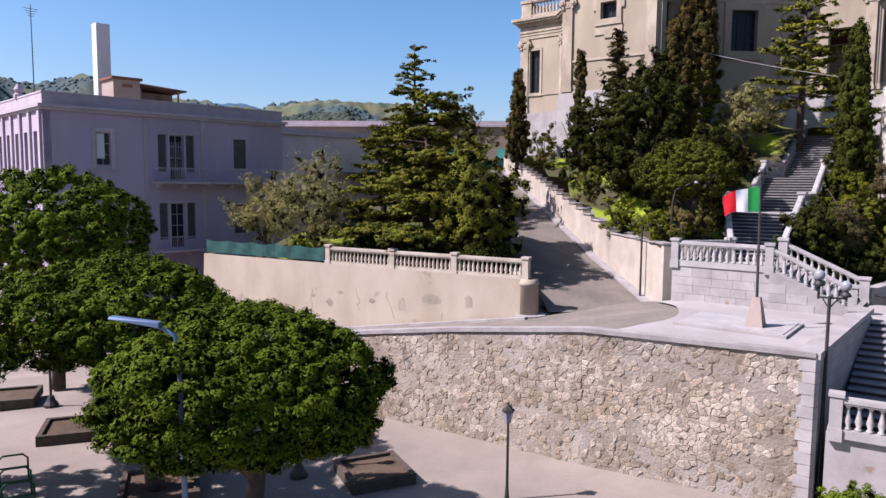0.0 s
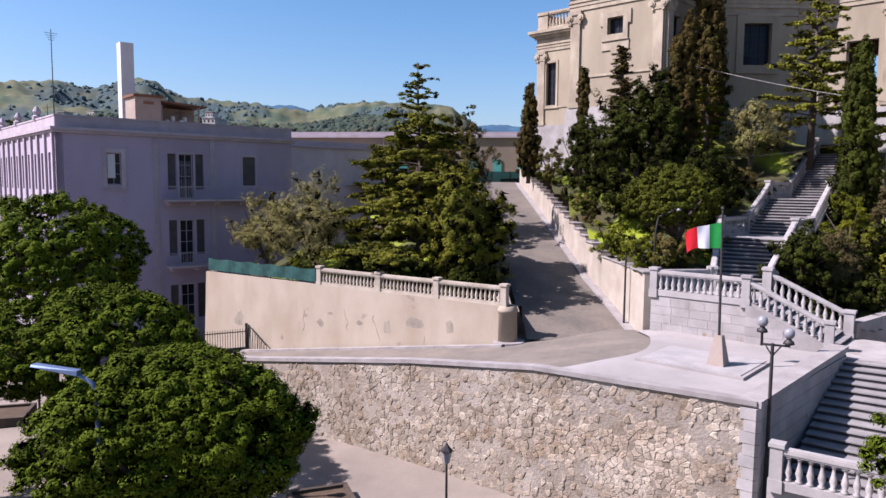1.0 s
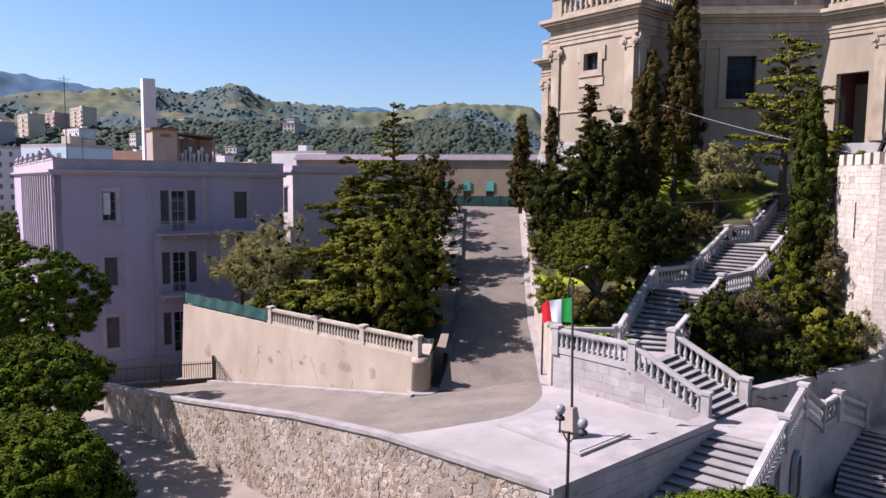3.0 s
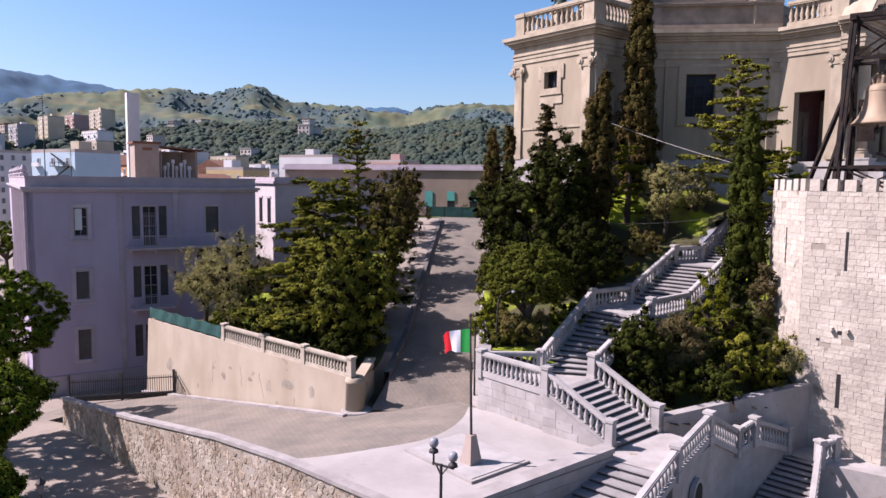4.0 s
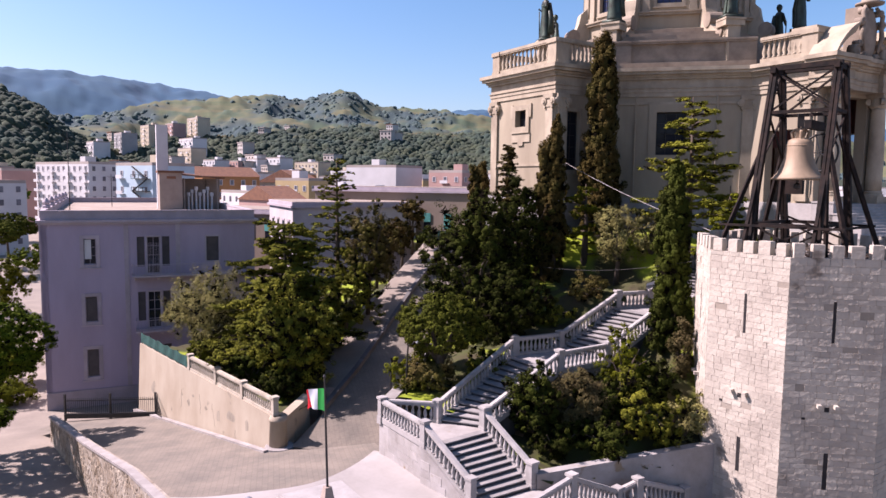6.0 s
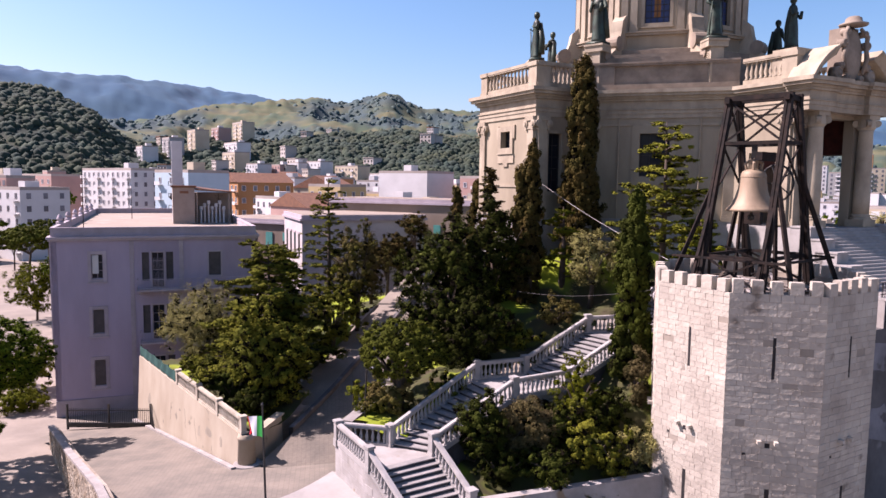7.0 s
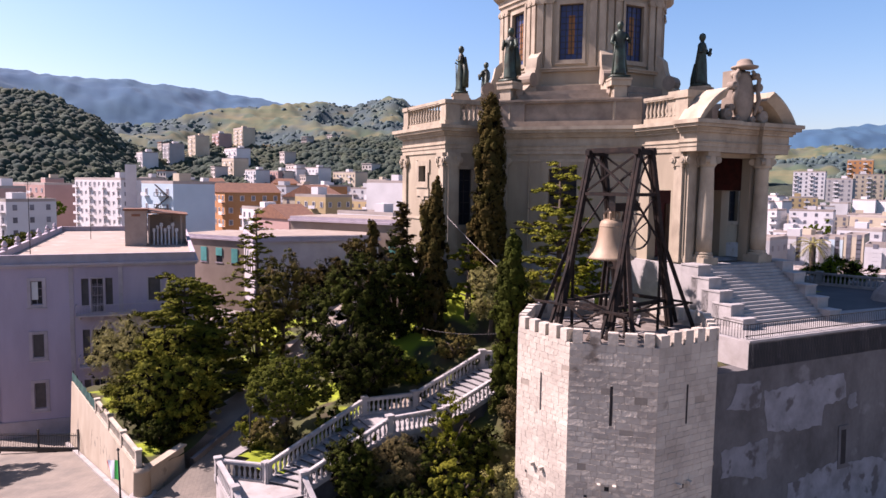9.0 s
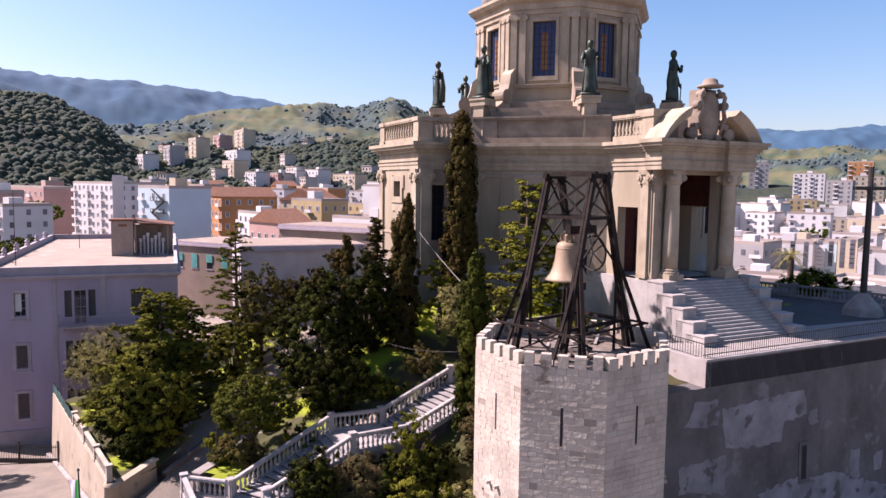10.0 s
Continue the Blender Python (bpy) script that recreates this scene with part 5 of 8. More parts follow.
for k in range(8):
    m = turned(k * 45)
    mf = m @ pose(DR, 0, 0)
    half = DR * math.tan(radians(22.5))
    wall_holes("drum_wall", mf, -half, half, 31.5, 40.4, 0.6, [(-1.08, 1.08, 34.8, 39.5)], M_CHURCH, church)
    w = window(mf, -1.08, 1.08, 34.8, 39.5, church, M_STAINED, 0.35, 4, 9, surround=(0.28, M_CHTRIM, 0.12), label="tall stained-glass window in a dark lead grid")
    part("coloured_panel", box(bmesh.new(), -0.36, -0.343, -0.28, 0.28, 35.3, 38.6, mf), M_AMBER, w, "amber and red glass panel")
    bm = box(bmesh.new(), 0, 0.45, -half - 0.2, half + 0.2, 34.0, 34.12, mf)
    box(bm, 0, 0.32, -half - 0.12, half + 0.12, 33.8, 34.0, mf)
    box(bm, 0, 0.35, -half - 0.1, half + 0.1, 32.4, 32.65, mf)
    part("sill_course", bm, M_CHTRIM, church)
    for s in (-1, 1):
        for y in (half - 0.32, half - 1.15):
            bm = box(bmesh.new(), 0, 0.22, s * y - 0.3, s * y + 0.3, 34.12, 39.6, mf)
            box(bm, 0, 0.30, s * y - 0.36, s * y + 0.36, 34.12, 34.5, mf)
            box(bm, 0, 0.30, s * y - 0.38, s * y + 0.38, 39.6, 40.1, mf)
            lathe(bm, [(0.17, 0), (0.17, 0.36)], 10, mf @ pose(0, s * y - 0.34, 39.82, 0, 90, 0))
            lathe(bm, [(0.17, 0), (0.17, 0.36)], 10, mf @ pose(0, s * y + 0.34, 39.82, 0, 90, 0))
            part("drum_pilaster", bm, M_CHTRIM, church)
bm = lathe(bmesh.new(), [(8.45, 40.1), (8.5, 40.5), (8.65, 40.5), (8.65, 41.0), (9.1, 41.2), (9.35, 41.5), (9.35, 41.75), (8.3, 41.8)], 8, CHM, radians(22.5))
part("drum_entablature", bm, M_CHTRIM, church)
bm = lathe(bmesh.new(), [(8.0, 41.7), (8.0, 43.0), (7.85, 44.2), (7.3, 46.0), (6.3, 47.8), (4.8, 49.4), (3.0, 50.5), (1.3, 51.0), (1.2, 51.2)], 32, CHM, radians(22.5))
part("dome", bm, M_DOME, church, "grey ribbed dome", True)
bm = lathe(bmesh.new(), [(1.5, 51.0), (1.5, 51.4), (1.1, 51.5), (1.1, 54.2), (1.4, 54.3), (1.4, 54.5), (0.8, 55.2), (0.15, 56), (0.1, 57.5)], 8, CHM)
part("lantern", bm, M_CHTRIM, church)
# scrolled buttresses that carry the statues
RIB = [(7.8, 28.8), (13.0, 28.8), (13.0, 32.3), (12.0, 32.35), (11.6, 31.95), (10.9, 32.0), (10.2, 32.4), (9.5, 33.2), (9.1, 34.1), (8.9, 35.0), (8.2, 35.6), (7.8, 35.6)]
for k in range(8):
    m = turned(22.5 + 45 * k)
    bm = bmesh.new()
    lo = [bm.verts.new(m @ Vector((x, -0.55, z))) for x, z in RIB]
    hi = [bm.verts.new(m @ Vector((x, 0.55, z))) for x, z in RIB]
    bm.faces.new(lo)
    bm.faces.new(hi[::-1])
    for i in range(len(RIB)):
        bm.faces.new((lo[i], lo[(i + 1) % len(RIB)], hi[(i + 1) % len(RIB)], hi[i]))
    rib = part("buttress", bm, M_CHTRIM, church)
    bm = box(bmesh.new(), 11.55, 13.15, -0.85, 0.85, 31.9, 32.35, m)
    box(bm, 11.85, 12.8, -0.55, 0.55, 30.6, 31.9, m)
    box(bm, 11.65, 13.25, -0.9, 0.9, 32.35, 32.5, m)
    part("pedestal", bm, M_CHTRIM, rib)
    bm = lathe(bmesh.new(), [(0.62, -0.65), (0.62, 0.65)], 14, m @ pose(9.6, 0, 33.0, 90, 0, 0))
    lathe(bm, [(0.5, -0.7), (0.5, 0.7)], 14, m @ pose(11.75, 0, 31.7, 90, 0, 0))
    part("scroll", bm, M_ATTIC, rib)
    p = m @ Vector((12.35, 0, 32.72))
    statue(p.x, p.y, p.z, 5 + 22.5 + 45 * k + 90, k + 3)

CHM = CHURCH_MIDDLE
# porch: columns, inner walls, broken pediment with a shield
m = turned(-45)
mf = m @ pose(ARM_L, 0, 0)
part("porch_floor", box(bmesh.new(), ARM_L - 5.2, ARM_L + 1.3, -ARM_W - 0.3, ARM_W + 0.3, Z_BASE, Z_FLOOR, m), M_MARBLE, church)
part("porch_back_wall", box(bmesh.new(), ARM_L - 5.6, ARM_L - 5.2, -ARM_W + 0.81, ARM_W - 0.81, Z_FLOOR, 28.3, m), M_WOOD, church, "dark maroon porch wall")
door = part("door", box(bmesh.new(), ARM_L - 5.19, ARM_L - 5.05, -1.2, 1.2, Z_FLOOR, 22.6, m), M_DOORWOOD, church, "brown panelled church door")
for s in (-1, 1):
    for z in (18.7, 20.6):
        part("panel", box(bmesh.new(), ARM_L - 5.05, ARM_L - 5.0, s * 0.6 - 0.42, s * 0.6 + 0.42, z, z + 1.5, m), M_DOORWOOD, door)
    part("porch_lining", box(bmesh.new(), ARM_L - 5.2, ARM_L - 0.81, s * 3.46, s * 3.49, 23.75, 28.2, m) if s > 0 else box(bmesh.new(), ARM_L - 5.2, ARM_L - 0.81, -3.49, -3.46, 23.75, 28.2, m), M_WOOD, church, "dark maroon upper porch wall")
    pilaster(mf, s * (ARM_W - 0.5), church, 0.8)
    pilaster((m @ pose(ARM_L, s * ARM_W, 0, 0, 0, 90 * s)), s * 0.6, church, 0.8)
    cm = mf @ pose(0.62, s * 2.85, 0)
    bm = lathe(bmesh.new(), [(0.56, 19.25), (0.57, 20.5), (0.55, 22.5), (0.48, 25.3), (0.52, 25.42)], 20, cm)
    col = part("column", bm, M_CHTRIM, church, "", True)
    bm = box(bmesh.new(), -0.72, 0.72, -0.72, 0.72, 18.3, 18.85, cm)
    lathe(bm, [(0.70, 18.85), (0.70, 19.0), (0.6, 19.05), (0.64, 19.15), (0.58, 19.25)], 20, cm)
    part("base", bm, M_CHTRIM, col)
    bm = box(bmesh.new(), -0.62, 0.62, -0.62, 0.62, 26.2, Z_ARCH, cm)
    lathe(bm, [(0.5, 25.42), (0.64, 25.6), (0.6, 26.2)], 16, cm)
    for a in (-1, 1):
        for b in (-1, 1):
            lathe(bm, [(0.26, -0.14), (0.26, 0.14)], 10, cm @ pose(a * 0.5, b * 0.5, 25.92, 90, 0, 45 * a * b))
    part("capital", bm, M_CHTRIM, col)
    bm = layered(bmesh.new(), mf, [(-0.3, 1.25 + o, s * 3.3 - 1.35 - o, s * 3.3 + 1.35 + o, z0 + 0.006, z1 + 0.006) for z0, z1, o in ENTAB])
    part("entablature_block", bm, M_CHTRIM, church)
    # one half of the broken segmental pediment
    bm = bmesh.new()
    last = None
    for i in range(13):
        a = radians(29 + (66 - 29) * i / 12)
        ring = []
        for r, x in ((5.1, -0.3), (5.1, 1.3), (5.35, 1.5), (5.65, 1.75), (5.8, 1.75), (5.8, -0.3)):
            ring.append(bm.verts.new(mf @ Vector((x, s * r * math.cos(a), 25.75 + r * math.sin(a)))))
        if last:
            for j in range(6):
                bm.faces.new((last[j], last[(j + 1) % 6], ring[(j + 1) % 6], ring[j]))
        else:
            bm.faces.new(ring)
        last = ring
    bm.faces.new(last[::-1])
    part("pediment_arc", bm, M_CHTRIM, church)
    bm = bmesh.new()
    for i in range(9):
        a0, a1 = radians(30 + 36 * i / 9), radians(30 + 36 * (i + 1) / 9)
        q = [(s * 5.12 * math.cos(a0), Z_TOP), (s * 5.12 * math.cos(a1), Z_TOP), (s * 5.12 * math.cos(a1), 25.75 + 5.12 * math.sin(a1)), (s * 5.12 * math.cos(a0), 25.75 + 5.12 * math.sin(a0))]
        hexa(bm, [mf @ Vector((-0.2, y, z)) for y, z in q], [mf @ Vector((0.1, y, z)) for y, z in q])
    part("tympanum", bm, M_ATTIC, church)
    part("roof_pier", box(bmesh.new(), -2.2, -0.25, s * 3.3 - 0.9, s * 3.3 + 0.9, Z_TOP + 0.01, 31.0, mf), M_CHTRIM, church)
bm = layered(bmesh.new(), mf, [(-0.3, 0.9 + o, -2.2, 2.2, z0 + 0.01, z1 + 0.01) for z0, z1, o in ENTAB])
part("entablature_middle", bm, M_CHTRIM, church)
shield = part("shield", lathe(bmesh.new(), [(0.1, -0.2), (0.9, -0.15), (1.15, 0.0), (1.0, 0.2), (0.6, 0.4), (0.1, 0.5)], 18, mf @ pose(1.0, 0, 30.5, 0, 90, 0) @ Matrix.Diagonal((1.75, 1.0, 0.55, 1))), M_ATTIC, church, "carved stone shield with scrolls", True)
bm = lathe(bmesh.new(), [(0.25, 0), (0.92, 0.08), (0.96, 0.2), (0.58, 0.32), (0.52, 0.6), (0.33, 0.73), (0.1, 0.76)], 18, mf @ pose(1.0, 0, 32.55))
part("carved_hat", bm, M_ATTIC, shield, "", True)
for s in (-1, 1):
    bm = rod(bmesh.new(), [mf @ Vector((1.1, s * 0.7, 32.5)), mf @ Vector((1.3, s * 1.25, 31.9)), mf @ Vector((1.35, s * 1.05, 31.2)), mf @ Vector((1.3, s * 1.3, 30.4)), mf @ Vector((1.3, s * 0.9, 29.3))], [0.12, 0.17, 0.14, 0.18, 0.10], 9)
    part("garland", bm, M_ATTIC, shield, "", True)
    for yy, zz, rr in ((1.85, 29.2, 0.46), (1.45, 29.75, 0.26), (1.3, 31.3, 0.3), (1.0, 32.1, 0.24), (0.75, 28.95, 0.24)):
        bm = lathe(bmesh.new(), [(rr, -0.3), (rr, 0.22), (rr * 0.7, 0.3), (rr * 0.6, 0.2), (rr * 0.35, 0.34)], 12, mf @ pose(1.15, s * yy, zz, 0, 90, 0))
        part("scroll", bm, M_ATTIC, shield, "", True)
part("crest_block", box(bmesh.new(), -0.3, 0.9, -0.75, 0.75, Z_TOP + 0.02, 32.5, mf), M_ATTIC, shield)
# porch stairs with stepped cheek blocks
pst = thing("porch_stairs", "white stone porch stairs between stepped cheek blocks", "stairs")
tagged(pst, kind="structure")
n_ps = 18
for i in range(n_ps):
    z = 14.62 + (Z_FLOOR - 14.62) * (i + 1) / n_ps
    x = 5.9 - 4.6 * i / n_ps
    part("step", box(bmesh.new(), 1.25, x, -3.75, 3.75, z - 0.5, z - 0.002 * (i % 2), mf), M_MARBLE, pst)
for s in (-1, 1):
    for j in range(5):
        x0, x1 = 5.0 - j * 1.0, 6.2 - j * 1.0
        z = 15.25 + j * 0.78
        bm = box(bmesh.new(), x0 - 0.4, x1, s * 4.35 - 0.6, s * 4.35 + 0.6, 14.0, z, mf)
        box(bm, x0 - 0.4, x1 + 0.05, s * 4.35 - 0.65, s * 4.35 + 0.65, z, z + 0.12, mf)
        part("cheek_block", bm, M_MARBLE, pst)

# ---- church terrace on its high wall ----
BW0, BWD = Vector((39.85, 49.2)), Vector((0.634, 0.773))
BWN = Vector((-BWD.y, BWD.x))
far_end = BW0 + BWD * 46
poly = [BW0, far_end, far_end + BWN * 18, BW0 + BWD * 33 + BWN * 22, BW0 + BWD * 16 + BWN * 12, BW0 + BWD * 9 + BWN * 6, BW0 + BWD * 6 + BWN * 6.5, BW0 + BWN * 6.5]
structure("church_terrace", prism(bmesh.new(), [(p.x, p.y) for p in poly], 10, 14.6), M_ASPH, "dark grey paved church terrace", "terrace")
bm = bmesh.new()
a, b = BW0 - BWD * 5, far_end
q = [a, b, b + BWN * 1.2, a + BWN * 1.2]
hexa(bm, [(p.x - BWN.x * 0.4, p.y - BWN.y * 0.4, -0.5) for p in q], [(p.x, p.y, 13.1) for p in q])
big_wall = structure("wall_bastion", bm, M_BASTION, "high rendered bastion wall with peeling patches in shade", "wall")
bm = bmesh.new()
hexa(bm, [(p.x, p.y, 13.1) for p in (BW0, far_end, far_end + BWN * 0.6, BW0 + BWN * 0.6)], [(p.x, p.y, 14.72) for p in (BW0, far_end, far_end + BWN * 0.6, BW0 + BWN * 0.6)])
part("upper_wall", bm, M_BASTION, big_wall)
# west face of the bastion: its sunlight is painted with a paler stone
bm = bmesh.new()
s0 = BW0 - BWD * 0.05
hexa(bm, [(p.x, p.y, 13.1) for p in (s0, s0 + BWD * 0.5, s0 + BWD * 0.5 + BWN * 7, s0 + BWN * 7)], [(p.x, p.y, 14.75) for p in (s0, s0 + BWD * 0.5, s0 + BWD * 0.5 + BWN * 7, s0 + BWN * 7)])
part("end_wall", bm, M_MARBLE_WALL, big_wall, "end wall in paler stone that paints the sun on it")
bm = bmesh.new()
hexa(bm, [(p.x, p.y, 14.72) for p in (BW0 - BWN * 0.1 - BWD * 0.1, far_end - BWN * 0.1, far_end + BWN * 0.75, BW0 + BWN * 0.75)], [(p.x, p.y, 14.86) for p in (BW0 - BWN * 0.1 - BWD * 0.1, far_end - BWN * 0.1, far_end + BWN * 0.75, BW0 + BWN * 0.75)])
part("coping", bm, M_MARBLE, big_wall)
# paler paving paints the sunlit strip beside the church's shadow
structure("paving_strip", prism(bmesh.new(), [(p.x, p.y) for p in (BW0 + BWN * 0.76 + BWD * 0.6, far_end + BWN * 0.76, far_end + BWN * 3.2, BW0 + BWN * 6.4 + BWD * 0.6)], 14.5, 14.64), M_TERRACE, "pale strip painting the sunlight along the terrace railing", "paving")
# repairs in a paler render, and a narrow framed niche
rprng = random.Random(23)


def on_bastion(u, z, proud):
    o = 0.4 * (13.1 - z) / 13.6 + proud
    p = BW0 + BWD * u - BWN * o
    return (p.x, p.y, z)


def repair(outline):
    edge = []
    for (a, b) in zip(outline, outline[1:] + outline[:1]):
        n = max(2, int(math.hypot(b[0] - a[0], b[1] - a[1]) / 0.35))
        for i in range(n):
            t = i / n
            edge.append((a[0] + (b[0] - a[0]) * t + rprng.uniform(-0.12, 0.12), a[1] + (b[1] - a[1]) * t + rprng.uniform(-0.12, 0.12)))
    bm = bmesh.new()
    top = [bm.verts.new(on_bastion(u, z, 0.02)) for u, z in edge]
    low = [bm.verts.new(on_bastion(u, z, -0.02)) for u, z in edge]
    f = bm.faces.new(top)
    for i in range(len(top)):
        j = (i + 1) % len(top)
        bm.faces.new((top[i], low[i], low[j], top[j]))
    bmesh.ops.triangulate(bm, faces=[f])
    part("repair_patch", bm, M_REPAIR, big_wall, "pale patch of newer render")


repair([(1.4, 11.6), (3.4, 11.7), (9.2, 12.0), (9.5, 10.3), (7.2, 9.9), (7.1, 8.6), (1.8, 9.0)])
repair([(-0.8, 12.3), (1.2, 12.3), (1.2, 10.6), (-1.7, 10.8)])
repair([(-2.1, 8.4), (1.8, 8.7), (2.0, 6.1), (-2.0, 6.9)])
repair([(9.7, 10.4), (10.6, 10.4), (10.6, 9.4), (9.7, 9.4)])
repair([(14.2, 7.0), (15.3, 7.0), (15.3, 4.8), (14.2, 4.8)])
repair([(17.0, 6.5), (18.0, 6.5), (18.0, 5.0), (17.0, 5.0)])
# stands in for the lit scarp at the wall's foot, not newer render
repair([(3.9, 5.4), (8.0, 6.0), (12.6, 5.7), (19.2, 3.4), (19.0, 1.0), (3.5, 1.0)])
niche = thing("wall_niche", "narrow dark niche with a stone frame in the bastion wall", "niche")
# the dark sheet stands proud of the wall and paints the niche's shade
for name, u0, u1, z0, z1, proud, material in (("frame", 8.75, 9.75, 5.5, 8.4, 0.06, M_BASTION), ("recess", 9.0, 9.5, 5.8, 8.1, 0.07, M_HOLE_SHADE)):
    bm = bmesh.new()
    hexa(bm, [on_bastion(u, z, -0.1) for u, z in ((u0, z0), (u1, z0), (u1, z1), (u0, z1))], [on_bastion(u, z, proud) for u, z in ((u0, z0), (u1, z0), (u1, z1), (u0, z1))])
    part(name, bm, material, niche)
rail = thing("terrace_railing", "thin iron railing along the terrace edge", "railing")
bm = bmesh.new()
for z in (15.05, 15.75):
    p, q = BW0 + BWN * 0.3, far_end + BWN * 0.3
    bar(bm, (p.x, p.y, z), (q.x, q.y, z), 0.05)
p, q = BW0 + BWN * 0.3, BW0 + BWN * 6.5 + BWD * 0.25
bar(bm, (p.x, p.y, 15.75), (q.x, q.y, 15.75), 0.05)
part("rail", bm, M_IRON, rail)
bm = bar(bmesh.new(), (0, 0, 14.86), (0, 0, 15.78), 0.032)
me = mesh_of("upright", bm, M_IRON)
for i in range(150):
    p = BW0 + BWN * 0.3 + BWD * (0.2 + i * 0.2)
    shared("upright", me, Matrix.Translation((p.x, p.y, 0)), rail)
for i in range(28):
    p = BW0 + BWN * (0.3 + i * 0.22) + BWD * 0.1
    shared("upright", me, Matrix.Translation((p.x, p.y, 0)), rail)

# ---- lilac house with the flat roof ----
house = thing("house", "three-storey lilac-grey plastered house with a flat roof and balconies", "house")
HF = pose(-27.1, 47.95, 0, 0, 0, -45)
HS = pose(-27.1, 47.95, 0, 0, 0, -135)
HW, HD, HTOP = 18.6, 48.0, 15.45
front_holes = []
for z0, z1 in ((11.6, 13.97), (6.3, 8.66), (1.15, 3.75)):
    front_holes += [(3.35, 4.38, z0, z1), (14.0, 15.15, z0, z1)]
for z0, z1 in ((10.55, 14.05), (5.35, 8.85), (0.2, 3.7)):
    front_holes += [(8.66, 9.8, z0, z1), (7.8, 8.45, z0 + 0.7, z1), (10.0, 10.65, z0 + 0.7, z1)]
wall_holes("wall", HF, 0, HW, -2.2, HTOP, 0.5, front_holes, M_HOUSE, house)
for h in front_holes:
    y0, y1, z0, z1 = h
    if y1 - y0 < 0.7:
        part("shutter", box(bmesh.new(), -0.2, -0.14, y0, y1, z0, z1, HF), M_SHUT, house, "closed grey louvred shutter")
    elif y0 > 8 and y1 < 11:
        d = window(HF, y0, y1, z0, z1, house, None, 0.25, 2, 4, M_HOUSETRIM, "french_door", (0.12, M_HOUSETRIM, 0.06))
    elif y0 > 13:
        part("shutter", box(bmesh.new(), -0.2, -0.12, y0, y1, z0, z1, HF), M_SHUT, house, "lowered grey roller shutter")
        bm = bmesh.new()
        for a, b, c, d in ((y0 - 0.15, y0, z0 - 0.15, z1 + 0.15), (y1, y1 + 0.15, z0 - 0.15, z1 + 0.15), (y0, y1, z1, z1 + 0.15), (y0, y1, z0 - 0.15, z0)):
            box(bm, 0, 0.05, a, b, c, d, HF)
        part("surround", bm, M_HOUSETRIM, house)
    else:
        window(HF, y0, y1, z0, z1, house, None, 0.2, 2, 3, M_HOUSETRIM, "window", (0.3, M_HOUSETRIM, 0.05))
        if z0 < 10:
            part("shutter", box(bmesh.new(), -0.14, -0.08, y0 + 0.08, y1 - 0.08, z0 + 0.08, z1 - 0.1, HF), M_SHUT, house, "lowered grey shutter")
        else:
            part("half_blind", box(bmesh.new(), -0.15, -0.1, y0 + 0.08, y0 + 0.62, z0 + 0.5, z1 - 0.1, HF), M_WHITE, house, "white half-drawn blind")
side_holes = [(-2.2 - i * 2.3, -1.0 - i * 2.3, z0, z1) for i in range(14) for z0, z1 in ((11.2, 13.9), (6.0, 8.6))]
wall_holes("wall", HS, -HD, 0, -2.2, HTOP, 0.5, side_holes, M_HOUSE, house)
for h in side_holes:
    window(HS, *h, house, None, 0.25, 2, 3, M_HOUSETRIM)
for i in range(15):
    part("pilaster_strip", box(bmesh.new(), 0, 0.16, -0.75 - i * 2.3, -0.3 - i * 2.3, 5, HTOP - 0.1, HS), M_HOUSETRIM, house)
HB = pose(-27.1, 47.95, 0, 0, 0, 45)
part("wall", box(bmesh.new(), HW - 0.5, HW, 0.5, HD, -2.2, HTOP, HB), M_HOUSE, house)
part("wall", box(bmesh.new(), 0, HW, HD - 0.5, HD, -2.2, HTOP, HB), M_HOUSE, house)
bm = box(bmesh.new(), -0.35, HW + 0.35, -0.35, HD + 0.35, HTOP, HTOP + 0.22, HB)
box(bm, -0.2, HW + 0.2, -0.2, HD + 0.2, HTOP - 0.18, HTOP, HB)
part("cornice", bm, M_HOUSETRIM, house)
part("roof", box(bmesh.new(), 0.2, HW - 0.2, 0.2, HD - 0.2, HTOP + 0.1, HTOP + 0.34, HB), M_ROOF, house, "flat roof of faded pink-brown screed")
for a, b, c, d in ((0, HW, 0, 0.3), (0, HW, HD - 0.3, HD), (0, 0.3, 0.3, HD - 0.3), (HW - 0.3, HW, 0.3, HD - 0.3)):
    bm = box(bmesh.new(), a, b, c, d, HTOP + 0.22, 16.42, HB)
    box(bm, a - 0.04, b + 0.04, c - 0.04, d + 0.04, 16.42, 16.54, HB)
    part("roof_parapet", bm, M_HOUSETRIM, house)
for i in range(6):
    part("parapet_knob", lathe(bmesh.new(), [(0.35, 16.5), (0.35, 16.75), (0.2, 16.85), (0.32, 17.1), (0.1, 17.5)], 10, HB @ pose(0.15, 6 + 7 * i, 0)), M_HOUSETRIM, house)
for y in (6.9, 11.4):
    part("pilaster_strip", box(bmesh.new(), 0, 0.05, y - 0.2, y + 0.2, -2, HTOP - 0.2, HF), M_HOUSETRIM, house)
part("base_band", box(bmesh.new(), 0, 0.12, 0, HW, -2.2, 0.0, HF), M_HOUSETRIM, house)
